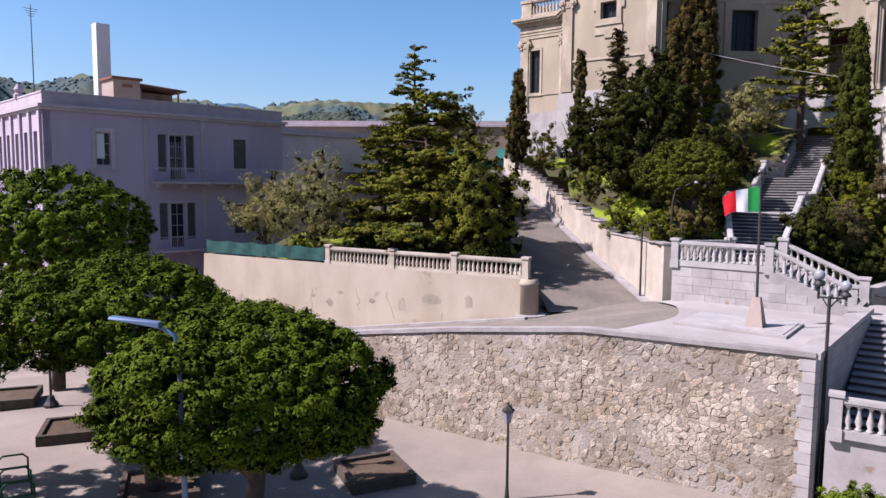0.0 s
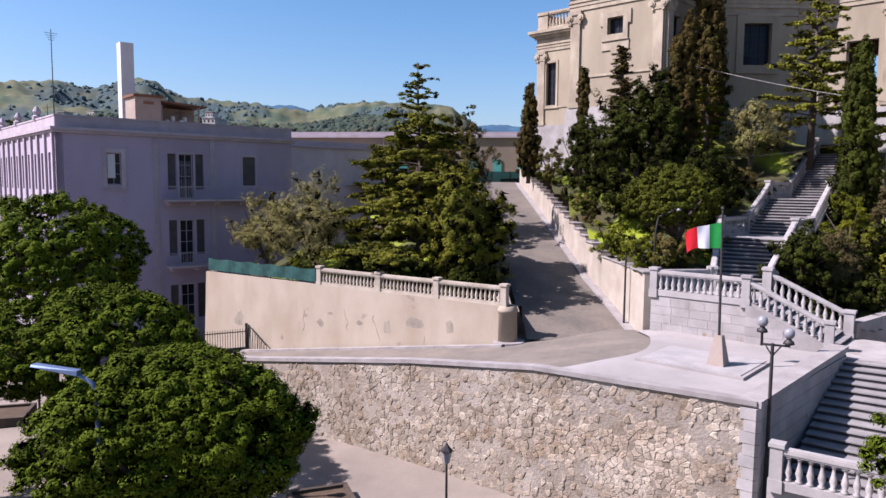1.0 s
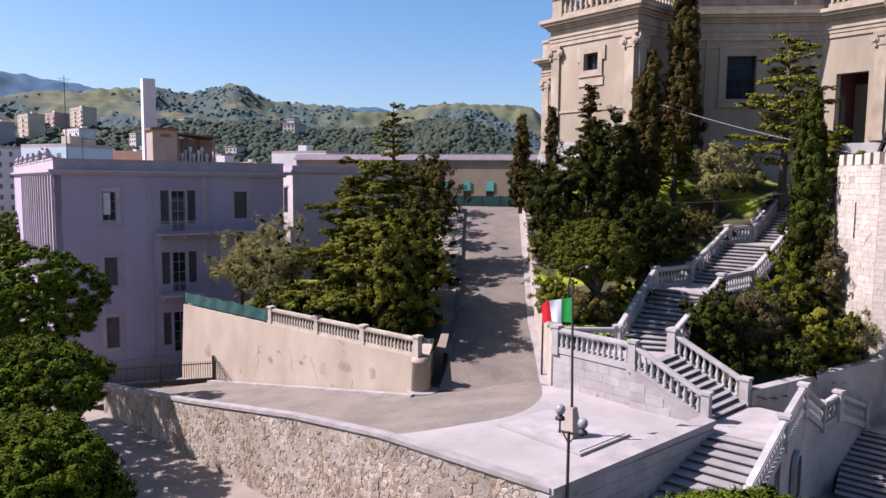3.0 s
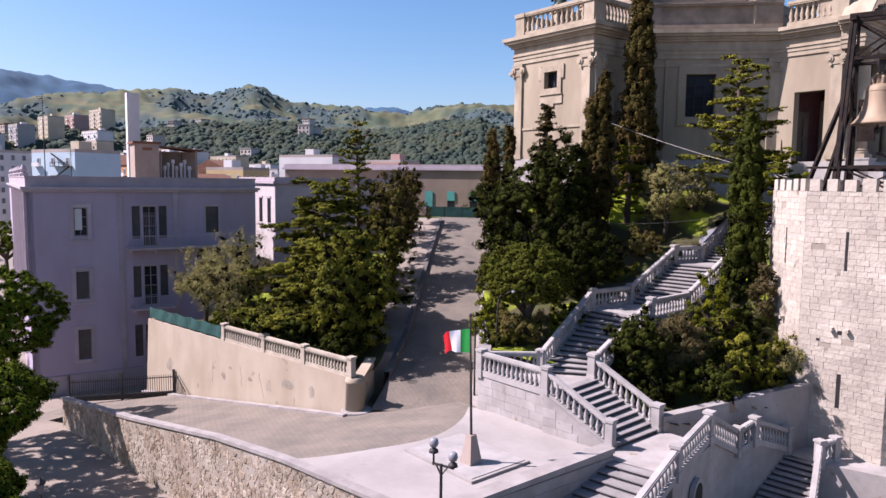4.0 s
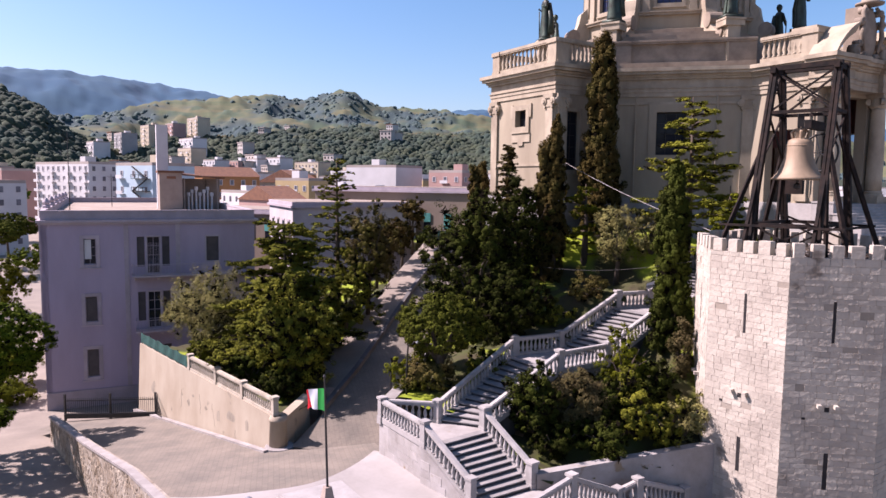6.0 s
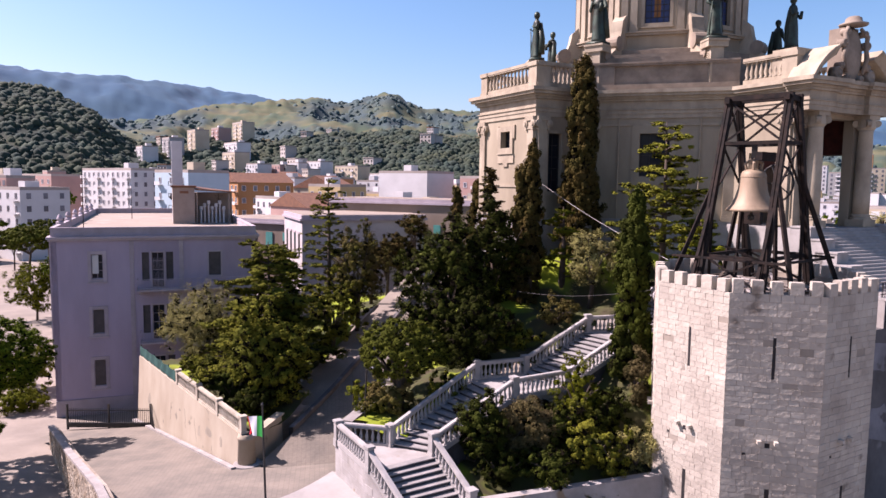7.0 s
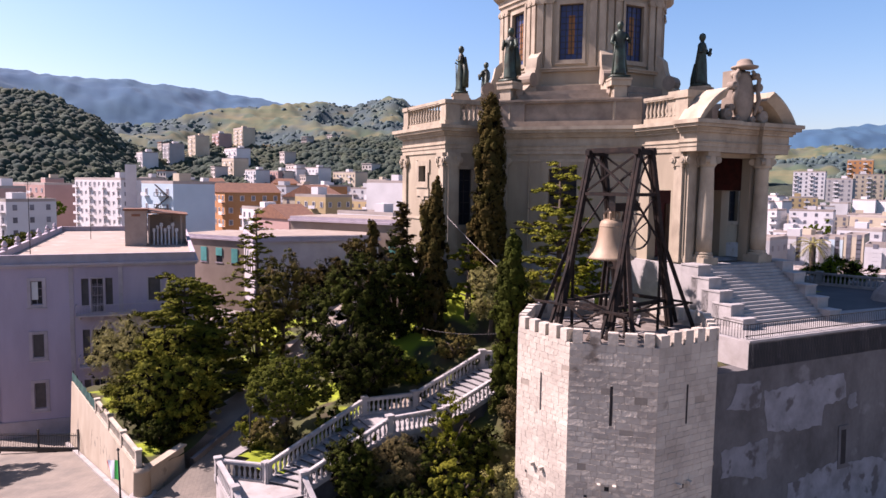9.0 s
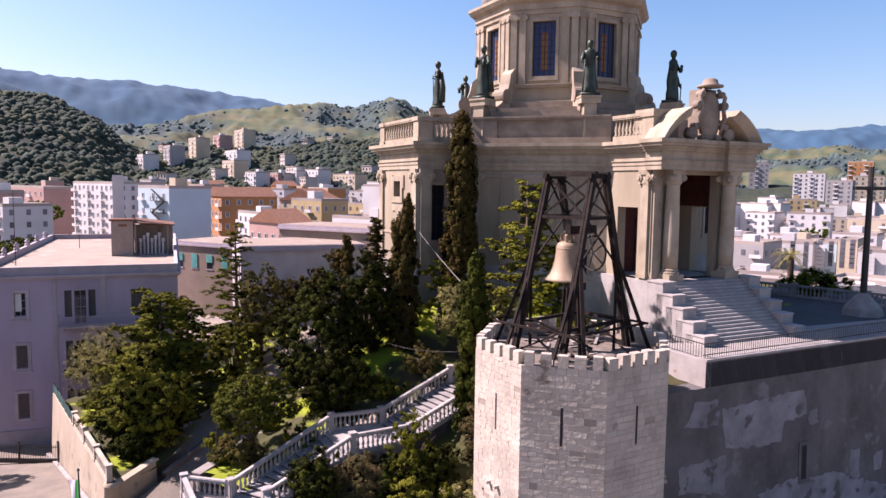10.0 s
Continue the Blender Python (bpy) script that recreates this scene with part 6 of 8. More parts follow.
for z, y0, y1 in ((10.5, 7.3, 18.2), (5.3, 7.5, 11.0)):
    bm = box(bmesh.new(), 0, 1.25, y0, y1, z - 0.18, z, HF)
    for i in range(int((y1 - y0) / 2) + 1):
        box(bm, 0, 0.7, y0 + 0.2 + i * 2, y0 + 0.42 + i * 2, z - 0.5, z - 0.18, HF)
    bal = part("balcony", bm, M_HOUSETRIM, house)
    bm = bmesh.new()
    for zz in (z + 0.12, z + 1.0):
        bar(bm, HF @ Vector((1.2, y0 + 0.05, zz)), HF @ Vector((1.2, y1 - 0.05, zz)), 0.05)
        bar(bm, HF @ Vector((0.0, y0 + 0.05, zz)), HF @ Vector((1.2, y0 + 0.05, zz)), 0.05)
    n = int((y1 - y0) / 0.14)
    for i in range(n + 1):
        y = y0 + 0.05 + (y1 - y0 - 0.1) * i / n
        bar(bm, HF @ Vector((1.2, y, z)), HF @ Vector((1.2, y, z + 1.0)), 0.02)
    part("railing", bm, M_HOUSETRIM, bal, "thin pale metal railing")
bm = bmesh.new()
for i in range(9):
    for j in range(2):
        bar(bm, HF @ Vector((0.05, 8.7 + i * 0.135, 10.6 + j * 1.55)), HF @ Vector((0.05, 8.7 + i * 0.135, 12.1 + j * 1.4)), 0.02)
part("door_grille", bm, M_HOUSETRIM, house)
# roof hut, tank, shed roof and the tall white chimney
hut = part("roof_hut", box(bmesh.new(), 11.0, 13.5, 17.2, 20.2, 15.7, 20.2, HB), M_HUT, house, "pale plastered stair hut on the roof")
bm = box(bmesh.new(), 10.8, 13.7, 17.0, 20.4, 20.2, 20.45, HB)
part("cap", bm, M_TILE, hut)
part("vent", box(bmesh.new(), 11.8, 12.8, 17.14, 17.2, 19.5, 19.8, HB), M_TILE, hut)
bm = bmesh.new()
hexa(bm, [HB @ Vector(p) for p in ((13.6, 17.5, 19.9), (18.4, 17.5, 19.6), (18.4, 24, 19.6), (13.6, 24, 20.2))], [HB @ Vector(p) for p in ((13.6, 17.5, 20.05), (18.4, 17.5, 19.75), (18.4, 24, 19.75), (13.6, 24, 20.35))])
part("shed_roof", bm, M_TILE, house, "dark brown sloping shed roof")
part("shed_wall", box(bmesh.new(), 13.6, 18.2, 20.5, 23.8, 15.7, 19.55, HB), M_HUT, house)
for i in range(7):
    part("flue", lathe(bmesh.new(), [(0.12, 15.8), (0.12, 17.4 + 0.35 * (i % 3)), (0.22, 17.5 + 0.35 * (i % 3)), (0.2, 17.9 + 0.35 * (i % 3))], 9, HB @ pose(14.3 + 0.45 * i, 18.6 + 0.3 * (i % 2), 0)), M_WHITE, house)
for x in (13.75, 17.6):
    part("shed_post", bar(bmesh.new(), HB @ Vector((x, 17.8, 15.7)), HB @ Vector((x, 17.8, 19.6)), 0.16), M_HUT, house)
part("chimney", box(bmesh.new(), 11.0, 12.3, 21.2, 22.4, 15.8, 26.0, HB), M_WHITE, house, "tall plain white chimney stack")
for lx, ly, h in ((2.0, 9.0, 24), (16.5, 20, 19.5), (6, 30, 20)):
    bm = rod(bmesh.new(), [HB @ Vector((lx, ly, 15.8)), HB @ Vector((lx, ly, h))], [0.05, 0.03], 5)
    for k in range(4):
        bar(bm, HB @ Vector((lx - 0.5 + 0.1 * k, ly, h - 0.3 - 0.18 * k)), HB @ Vector((lx + 0.5 - 0.1 * k, ly, h - 0.3 - 0.18 * k)), 0.03)
    part("aerial", bm, M_IRON, house)

# ---- low buildings behind the garden ----
def plain_block(name, label, x, y, rz, w, d, z0, z1, wall_m, roof_m, parent=None):
    b = parent or thing(name, label, "building")
    m = pose(x, y, 0, 0, 0, rz)
    part("wall", box(bmesh.new(), 0, w, 0, d, z0, z1, m), wall_m, b)
    bm = box(bmesh.new(), -0.3, w + 0.3, -0.3, d + 0.3, z1, z1 + 0.3, m)
    box(bm, -0.1, w + 0.1, -0.1, d + 0.1, z1 + 0.3, z1 + 0.75, m)
    part("cornice", bm, M_HOUSETRIM, b)
    part("roof", box(bmesh.new(), 0.2, w - 0.2, 0.2, d - 0.2, z1 + 0.75, z1 + 0.8, m), roof_m, b)
    return b, m


ward, wm = plain_block("ward_building", "long low beige building with turquoise shutters", -27, 96, -4, 44, 10, 5, 18.0, M_BEIGE, M_ROOF)
for i in range(13):
    x = 2.6 + i * 3.15
    part("window", box(bmesh.new(), x, x + 1.0, -0.04, 0.05, 13.0, 15.1, wm), M_WINDOW, ward)
    part("shutter", box(bmesh.new(), x - 0.05, x + 1.05, -0.12, -0.05, 13.9 if i % 3 else 13.0, 15.15, wm), M_TURQ, ward, "turquoise roller shutter")
    part("surround", box(bmesh.new(), x - 0.2, x + 1.2, -0.06, 0.02, 12.75, 12.98, wm), M_HOUSETRIM, ward)
part("downpipe", rod(bmesh.new(), [wm @ Vector((36.0, -0.1, 8)), wm @ Vector((36.0, -0.1, 18))], [0.07, 0.07], 6), M_HOUSETRIM, ward)
wing, gm = plain_block("ward_building", "pale wing of the beige building with tall windows", -20.5, 79, 45, 17, 14, 2, 16.0, M_WARD, M_ROOF)
for i in range(4):
    part("window", box(bmesh.new(), -0.05, 0.05, 1.6 + i * 3.1, 2.7 + i * 3.1, 11.2, 14.2, gm), M_WINDOW, wing)
    part("surround", box(bmesh.new(), -0.1, 0.0, 1.4 + i * 3.1, 2.9 + i * 3.1, 14.2, 14.45, gm), M_HOUSETRIM, wing)

annex, am = plain_block("ward_building", "low beige annex with turquoise shutters behind the house", -54, 100, -4, 27, 12, 2, 14.0, M_BEIGE, M_ROOF)
for i in range(7):
    x = 1.8 + i * 3.6
    pane = part("window", box(bmesh.new(), x, x + 1.3, -0.04, 0.05, 10.2, 12.6, am), M_WINDOW, annex)
    part("shutter", box(bmesh.new(), x - 0.05, x + 1.35, -0.12, -0.05, 10.2 if i % 2 else 11.3, 12.65, am), M_TURQ, annex, "turquoise roller shutter")
    part("surround", box(bmesh.new(), x - 0.2, x + 1.5, -0.08, 0.0, 9.95, 10.18, am), M_HOUSETRIM, pane)

# ---- the town ----
trnd = random.Random(11)
WALLS = [mat("town_white", (0.52, 0.51, 0.515), (0.43, 0.42, 0.42), 0.08, 0.9, 0, rand=0.05), mat("town_cream", (0.419, 0.361, 0.274), (0.347, 0.289, 0.217), 0.08, 0.9, 0, rand=0.06), mat("town_pink", (0.376, 0.238, 0.21), (0.31, 0.195, 0.174), 0.08, 0.9, 0, rand=0.06),
         mat("town_orange", (0.376, 0.187, 0.0795), (0.31, 0.144, 0.0614), 0.08, 0.9, 0, rand=0.05), mat("town_ochre", (0.361, 0.274, 0.144), (0.304, 0.224, 0.115), 0.08, 0.9, 0, rand=0.06), mat("town_grey", (0.289, 0.282, 0.282), (0.231, 0.224, 0.224), 0.08, 0.9, 0, rand=0.05),
         mat("town_pale_blue", (0.36, 0.46, 0.52), (0.31, 0.40, 0.46), 0.08, 0.9, 0, rand=0.05)]
M_TOWNROOF = mat("town_roof", (0.321, 0.279, 0.251), (0.237, 0.202, 0.181), 0.1, 0.9, 0, rand=0.1)
bm = box(bmesh.new(), -0.6, 0.6, -0.06, 0.3, 0, 1.6)
me_pane = mesh_of("pane", bm, M_TOWNPANE)
bm = box(bmesh.new(), -0.75, 0.75, -0.12, 0.25, -0.12, 0.0)
box(bm, -0.72, -0.58, -0.10, 0.25, 0, 1.7)
box(bm, 0.58, 0.72, -0.10, 0.25, 0, 1.7)
box(bm, -0.72, 0.72, -0.10, 0.25, 1.6, 1.72)
me_frame = mesh_of("frame", bm, WALLS[0])
bm = box(bmesh.new(), -1.6, 1.6, -1.1, 0.2, -0.15, 0.0)
box(bm, -1.6, 1.6, -1.1, -1.02, 0.0, 0.9)
me_balcony = mesh_of("balcony", bm, WALLS[0])
TOWN = []


def town_house(x, y, w, d, z1, rz, tone, floors, label, z0=-1.6, cols=None, gable=False, sides=2, plain=False, framed=True):
    b = thing("town_house", label, "building", "buildings of the town")
    m = pose(x, y, 0, 0, 0, rz)
    part("wall", box(bmesh.new(), -w / 2, w / 2, 0, d, z0, z1, m), WALLS[tone], b)
    if gable:
        bm = bmesh.new()
        q = [(-w / 2 - 0.4, z1), (w / 2 + 0.4, z1), (0, z1 + w * 0.22)]
        hexa(bm, [m @ Vector((a, -0.4, c)) for a, c in q], [m @ Vector((a, d + 0.4, c)) for a, c in q])
        part("roof", bm, M_TILE, b)
    else:
        bm = box(bmesh.new(), -w / 2, w / 2, 0, d, z1, z1 + 0.15, m)
        for a, bb, c, e in ((-w / 2, w / 2, 0, 0.3), (-w / 2, w / 2, d - 0.3, d), (-w / 2, -w / 2 + 0.3, 0.3, d - 0.3), (w / 2 - 0.3, w / 2, 0.3, d - 0.3)):
            box(bm, a, bb, c, e, z1 + 0.15, z1 + 0.9, m)
        roof = part("roof", bm, M_TOWNROOF, b)
        if w > 8:
            hut_rnd = random.Random(int(x * 7 + y * 13))
            hx = hut_rnd.uniform(-w / 4, w / 4)
            part("roof_hut", box(bmesh.new(), hx - 1.8, hx + 1.8, d * 0.4, d * 0.4 + 4, z1 + 0.1, z1 + hut_rnd.uniform(2.2, 3.4), m), WALLS[hut_rnd.choice((0, 0, 1, tone))], roof)
    if plain:
        return b
    step = (z1 - max(z0, 0)) / floors
    faces = [(m, w)] + ([(m @ pose(w / 2, d / 2, 0, 0, 0, 90) @ pose(0, 0, 0), d)] if sides > 1 else [])
    for fm, span in faces:
        n = cols if cols and fm is m else max(2, int(span / 3.6))
        for f in range(floors):
            z = z1 - step * (f + 1) + step * 0.32
            if f > 5:
                break
            for i in range(n):
                mm = fm @ Matrix.Translation((-span / 2 + span * (i + 0.5) / n, -0.02, z))
                ob = shared("window", me_pane, mm, b)
                if framed:
                    shared("frame", me_frame, Matrix(), ob)
                if (i + tone) % 3 == 0 and fm is m:
                    shared("balcony", me_balcony, mm @ Matrix.Translation((0, 0, -0.5)), b)
    TOWN.append((x, y, max(w, d) * 0.62 + 4))
    return b


town_house(-188, 196, 38, 18, 24.3, -16, 0, 7, "tall white apartment block with rows of windows", cols=10)
town_house(-268, 214, 84, 14, 22, -14, 2, 5, "long pink building with pale window frames", cols=16, sides=1)
town_house(-130, 196, 15, 20, 20.6, -30, 3, 5, "orange apartment house with a sloping roof", gable=True)
blue_house = town_house(-128, 167, 19, 14, 23.3, -16, 6, 5, "pale blue and white building with a dark iron fire escape", cols=3, sides=1)
bl = pose(-128, 167, 0, 0, 0, -16)
for f in range(5):
    bm = box(bmesh.new(), 0.5, 8.5, -1.3, -0.05, 5.0 + f * 3.6, 5.15 + f * 3.6, bl)
    bar(bm, bl @ Vector((0.5 if f % 2 else 8.0, -0.8, 5.1 + f * 3.6)), bl @ Vector((8.0 if f % 2 else 0.5, -0.8, 8.6 + f * 3.6)), 0.5, 0.2)
    for i in range(5):
        bar(bm, bl @ Vector((0.6 + i * 1.9, -1.25, 5.1 + f * 3.6)), bl @ Vector((0.6 + i * 1.9, -1.25, 6.2 + f * 3.6)), 0.12)
    bar(bm, bl @ Vector((0.5, -1.25, 6.2 + f * 3.6)), bl @ Vector((8.5, -1.25, 6.2 + f * 3.6)), 0.14)
    part("fire_escape", bm, M_IRON, blue_house, "dark iron stair and landing")
town_house(-98, 205, 16, 12, 19.5, -16, 4, 4, "ochre apartment house with balconies")
town_house(-92, 262, 20, 12, 21.5, -18, 2, 5, "faded pink apartment house")
town_house(-82.5, 233, 23, 16, 24.6, -14, 0, 5, "large blank white building", sides=1, plain=True)
town_house(-55, 236, 14, 14, 23, -14, 2, 5, "brick-pink building with small windows")
town_house(-60, 176, 22, 12, 15.5, -15, 0, 2, "low white house with a flat roof")
town_house(-30, 190, 24, 12, 17.5, -15, 1, 3, "cream flat-roofed building with shutters")
town_house(-86, 168, 18, 10, 14.0, -20, 2, 2, "low house with a faded red roof", gable=True)
town_house(-409, 423, 19, 12, 46.6, -30, 0, 5, "white flat-roofed block at the foot of the hill", z0=27.9, sides=1, framed=False)
town_house(-406, 448, 20, 12, 54.8, -30, 5, 6, "grey block among trees on the hillside", z0=30.9, sides=1, framed=False)
town_house(-402, 473, 21, 12, 62.8, -30, 1, 7, "cream apartment block high on the hillside", z0=35.6, sides=1, framed=False)
town_house(-414, 516, 19, 12, 68.0, -30, 2, 6, "pinkish apartment block high on the hillside", z0=46.2, sides=1, framed=False)
town_house(-409, 541, 25, 12, 74.9, -30, 1, 8, "tall cream apartment block high on the hillside", z0=46.7, sides=1, framed=False)
town_house(-369, 483, 30, 12, 52.5, -30, 0, 4, "white terrace of houses on the hillside", z0=37.5, sides=1, framed=False)
town_house(-341, 447, 27, 12, 42.5, -30, 1, 4, "cream terrace of houses on the hillside", z0=25.8, sides=1, framed=False)
town_house(-306, 431, 16, 12, 33.3, -22, 0, 5, "white flat-roofed house below the wooded hill", z0=14.9, sides=1, framed=False)
town_house(-293, 441, 15, 12, 32.8, -22, 2, 5, "faded pink house below the wooded hill", z0=14.3, sides=1, framed=False)
town_house(-282, 450, 12, 12, 34.7, -20, 0, 5, "white flat-roofed house below the wooded hill", z0=14.9, sides=1, framed=False)
town_house(-267, 454, 17, 12, 35.7, -20, 0, 5, "white apartment block below the wooded hill", z0=14.8, sides=1, framed=False)
town_house(-244, 463, 27, 12, 32.6, -20, 1, 4, "long cream house below the wooded hill", z0=15.3, sides=1, framed=False)
town_house(-213, 458, 21, 12, 26.9, -20, 0, 4, "white flat-roofed house below the wooded hill", z0=10.6, sides=1, framed=False)
town_house(79, 614, 22, 12, 37.9, -10, 0, 12, "tall white apartment block with balconies", z0=-5.3, sides=1, framed=False)
town_house(97, 587, 17, 12, 32.2, -15, 5, 10, "grey concrete apartment block with open balconies", z0=-2.9, sides=1, framed=False)
town_house(126, 727, 20, 12, 51.1, -10, 3, 6, "orange house on the green rise", z0=25.2, sides=1, framed=False)
town_house(120, 623, 20, 12, 36.2, -5, 1, 10, "cream apartment block with brown balconies", z0=2.1, sides=1, framed=False)
town_house(44, 732, 17, 12, 50.4, 0, 5, 10, "grey apartment block beside the green rise", z0=6.0, sides=1, framed=False)
town_house(69, 497, 16, 12, 19.2, -5, 4, 6, "low ochre apartment house", z0=-1.9, sides=1, framed=False)
town_house(47, 472, 11, 12, 16.7, -10, 0, 8, "white apartment house with a flat roof", z0=-9.3, sides=1, framed=False)
town_house(71, 432, 32, 12, 10.0, -8, 1, 4, "long low cream building with rows of windows", z0=-3.5, sides=1, framed=False)
town_house(95, 430, 17, 12, 11.4, -8, 0, 4, "low white building with a flat roof", z0=-4.0, sides=1, framed=False)
town_house(53, 240, 11, 12, 9.2, -12, 0, 8, "white block of flats with balconies below the terrace", z0=-7.9, sides=1, framed=False)
town_house(62, 243, 6, 12, 9.4, -14, 6, 8, "narrow pale blue block of flats", z0=-9.6, sides=1, framed=False)
town_house(67, 236, 5, 12, 10.7, -14, 1, 8, "narrow cream block of flats", z0=-10.8, sides=1, framed=False)
town_house(73, 222, 10, 12, 8.9, -12, 0, 8, "white block of flats beside the lamp", z0=-6.2, sides=1, framed=False)
TOWN += [(-40, 125, 36), (-8, 125, 30), (-70, 132, 26), (-125, 143, 26), (-150, 165, 26), (-105, 150, 24), (-175, 178, 24), (-90, 140, 20)]
labels = ["white apartment house with a flat roof", "cream apartment house with small balconies", "pink plastered town house", "orange-brown town house with balconies", "ochre town house with shutters", "grey concrete apartment block"]
for d in (150, 185, 225, 270, 320, 380, 450, 540):
    n = int(10 + d / 11)
    for i in range(n):
        b = radians(-16 + 76 * (i + trnd.uniform(0.15, 0.85)) / n)
        x, y = 25 - math.sin(b) * d, 3 + math.cos(b) * d
        w, dep = trnd.uniform(10, 24), trnd.uniform(9, 14)
        if any((x - a) ** 2 + (y - c) ** 2 < (r * 0.8 + w * 0.45) ** 2 for a, c, r in TOWN) or y < 115:
            continue
        tone = trnd.choice((0, 0, 0, 1, 1, 2, 3, 4, 0, 0))
        h = trnd.uniform(8, 15) if d < 200 else trnd.uniform(11, 22) + max(0, d - 300) * 0.02
        tone = 1 if d < 200 and tone == 3 else tone
        if b < radians(7):
            h, tone = h * (0.5 if d < 330 else 0.8), (0, 0, 1, 5, 0, 1)[tone]
        fl = max(2, int(h / 3.3))
        ang = -18 + trnd.uniform(-16, 16)
        town_house(x, y, w, dep, h, ang, tone, fl, labels[tone], gable=trnd.random() < 0.06 and b > radians(7), sides=1 if d > 230 else 2, cols=4 if d > 230 else None, plain=d > 400, framed=d < 200)

# ---- hills and far ridges ----
def treetops(name, centres, radii, material, label, seed):
    """Far woods: many uneven rounded crowns, each a low dome of 18 triangles."""
    rng = np.random.default_rng(seed)
    n = len(centres)
    a = np.arange(6) * math.pi / 3
    shape = np.array([(math.cos(t), math.sin(t), -0.5) for t in a] + [(0.78 * math.cos(t + 0.5), 0.78 * math.sin(t + 0.5), 0.32) for t in a] + [(0, 0, 0.78)])
    v = shape[None] * (rng.uniform(0.6, 1.35, (n, 13, 1)) * np.asarray(radii)[:, None, None]) + np.asarray(centres)[:, None, :]
    f = []
    for i in range(6):
        j = (i + 1) % 6
        f += [(i, j, 6 + i), (j, 6 + j, 6 + i), (6 + i, 6 + j, 12)]
    f = (np.arange(n) * 13)[:, None, None] + np.array(f)[None]
    ob = from_arrays(name, v.reshape(-1, 3), f.reshape(-1, 3), material, None, "", True)
    return tagged(ob, label, "woods", "", "stuff")


M_FOREST = mat("hill_woods", (0.015, 0.028, 0.022), (0.03, 0.038, 0.02), 0.03, 0.95, 0, fine=0.12, rand=0.3, spots=((0.060, 0.050, 0.022), 0.014, 0.62))
# hill ground darkened in colour to paint the shade between the crowns
M_UNDER = mat("painted_wood_shade", (0.014, 0.024, 0.018), (0.024, 0.030, 0.016), 0.03, 0.95, 0, fine=0.12, rand=0.2)
M_SLOPE = mat("hill_meadows", (0.050, 0.066, 0.034), (0.090, 0.082, 0.042), 0.009, 0.95, 0, fine=0.05, rand=0.22, spots=((0.038, 0.058, 0.034), 0.016, 0.52), streak=9.0)
nt = M_SLOPE.node_tree
wood_mix, wood_at = nt.nodes.new("ShaderNodeMix"), nt.nodes.new("ShaderNodeAttribute")
wood_mix.data_type, wood_at.attribute_name = "RGBA", "wooded"
principled = nt.nodes["Principled BSDF"]
nt.links.new(wood_at.outputs["Fac"], wood_mix.inputs["Factor"])
nt.links.new(principled.inputs["Base Color"].links[0].from_socket, wood_mix.inputs["A"])
# bluish woods colour: the haze of distance is painted in
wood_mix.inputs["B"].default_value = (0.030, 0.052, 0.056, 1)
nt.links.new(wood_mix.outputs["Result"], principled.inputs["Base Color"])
# far woods and ridge carry their aerial haze as blue in the base colour
M_FARWOOD = mat("haze_tinted_woods", (0.032, 0.056, 0.060), (0.050, 0.070, 0.056), 0.006, 0.95, 0, fine=0.05, rand=0.2)
M_RIDGE = mat("haze_tinted_ridge", (0.022, 0.064, 0.115), (0.026, 0.068, 0.106), 0.004, 1.0, 0, fine=0.02, rand=0.08)


def lerp_table(tab, x):
    for (a, p), (b, q) in zip(tab, tab[1:]):
        if a <= x <= b:
            return p + (q - p) * (x - a) / (b - a)
    return tab[0][1] if x < tab[0][0] else tab[-1][1]


def ridge(name, label, dist, depth, prof, material, rough, nb, nd, scale, b0=-28.0, b1=72.0, z_low=-2.0):
    """A chain of hills: bearing (degrees to the left of ahead) and height angle of its skyline."""
    v = np.zeros((nd, nb, 3))
    for j in range(nd):
        t = j / (nd - 1)
        for i in range(nb):
            b = b0 + (b1 - b0) * i / (nb - 1)
            r = dist + depth * (t - 0.75)
            x, y = 25 - math.sin(radians(b)) * r, 3 + math.cos(radians(b)) * r
            top = 20 + dist * math.tan(radians(lerp_table(prof, b)))
            s = math.sin(min(1.0, t / 0.75) * math.pi / 2) ** 1.25 if t < 0.75 else 1 - (t - 0.75) * 1.6
            k = noise.fractal((x / scale, y / scale, 1.7), 0.9, 2.1, 5) * rough
            f = noise.noise((x / scale * 8, y / scale * 8, 4.0)) * rough * 0.30
            v[j, i] = (x, y, z_low + (top - z_low) * s + (k + f) * min(1.0, s * 1.5))
    f = np.array([(j * nb + i, j * nb + i + 1, (j + 1) * nb + i + 1, (j + 1) * nb + i) for j in range(nd - 1) for i in range(nb - 1)])
    ob = from_arrays(name, v.reshape(-1, 3), f, material, None, "", True)
    return tagged(ob, label, "hills", "", "structure")


FAR = [(-28, 3.6), (-8, 4.2), (0, 4.6), (8, 4.4), (13, 5.2), (16, 5.8), (19, 5.5), (23.8, 5.2), (27.4, 5.5), (30.4, 5.3), (33.4, 5.7), (36.7, 6.1), (40.5, 6.4), (44.2, 6.8), (47.7, 7.1), (52, 7.2), (57, 7.3), (72, 7)]
MID = [(-28, 2.2), (-8, 2.6), (0, 3.0), (5, 5.2), (9.5, 6.0), (12.5, 5.4), (15, 5.0), (19, 5.2), (23.8, 5.4), (25.6, 5.9), (27.4, 6.5), (29, 6.0), (30.4, 5.6), (33.4, 6.2), (36.7, 5.6), (40, 4.9), (44, 4.3), (52, 4.0), (72, 4)]
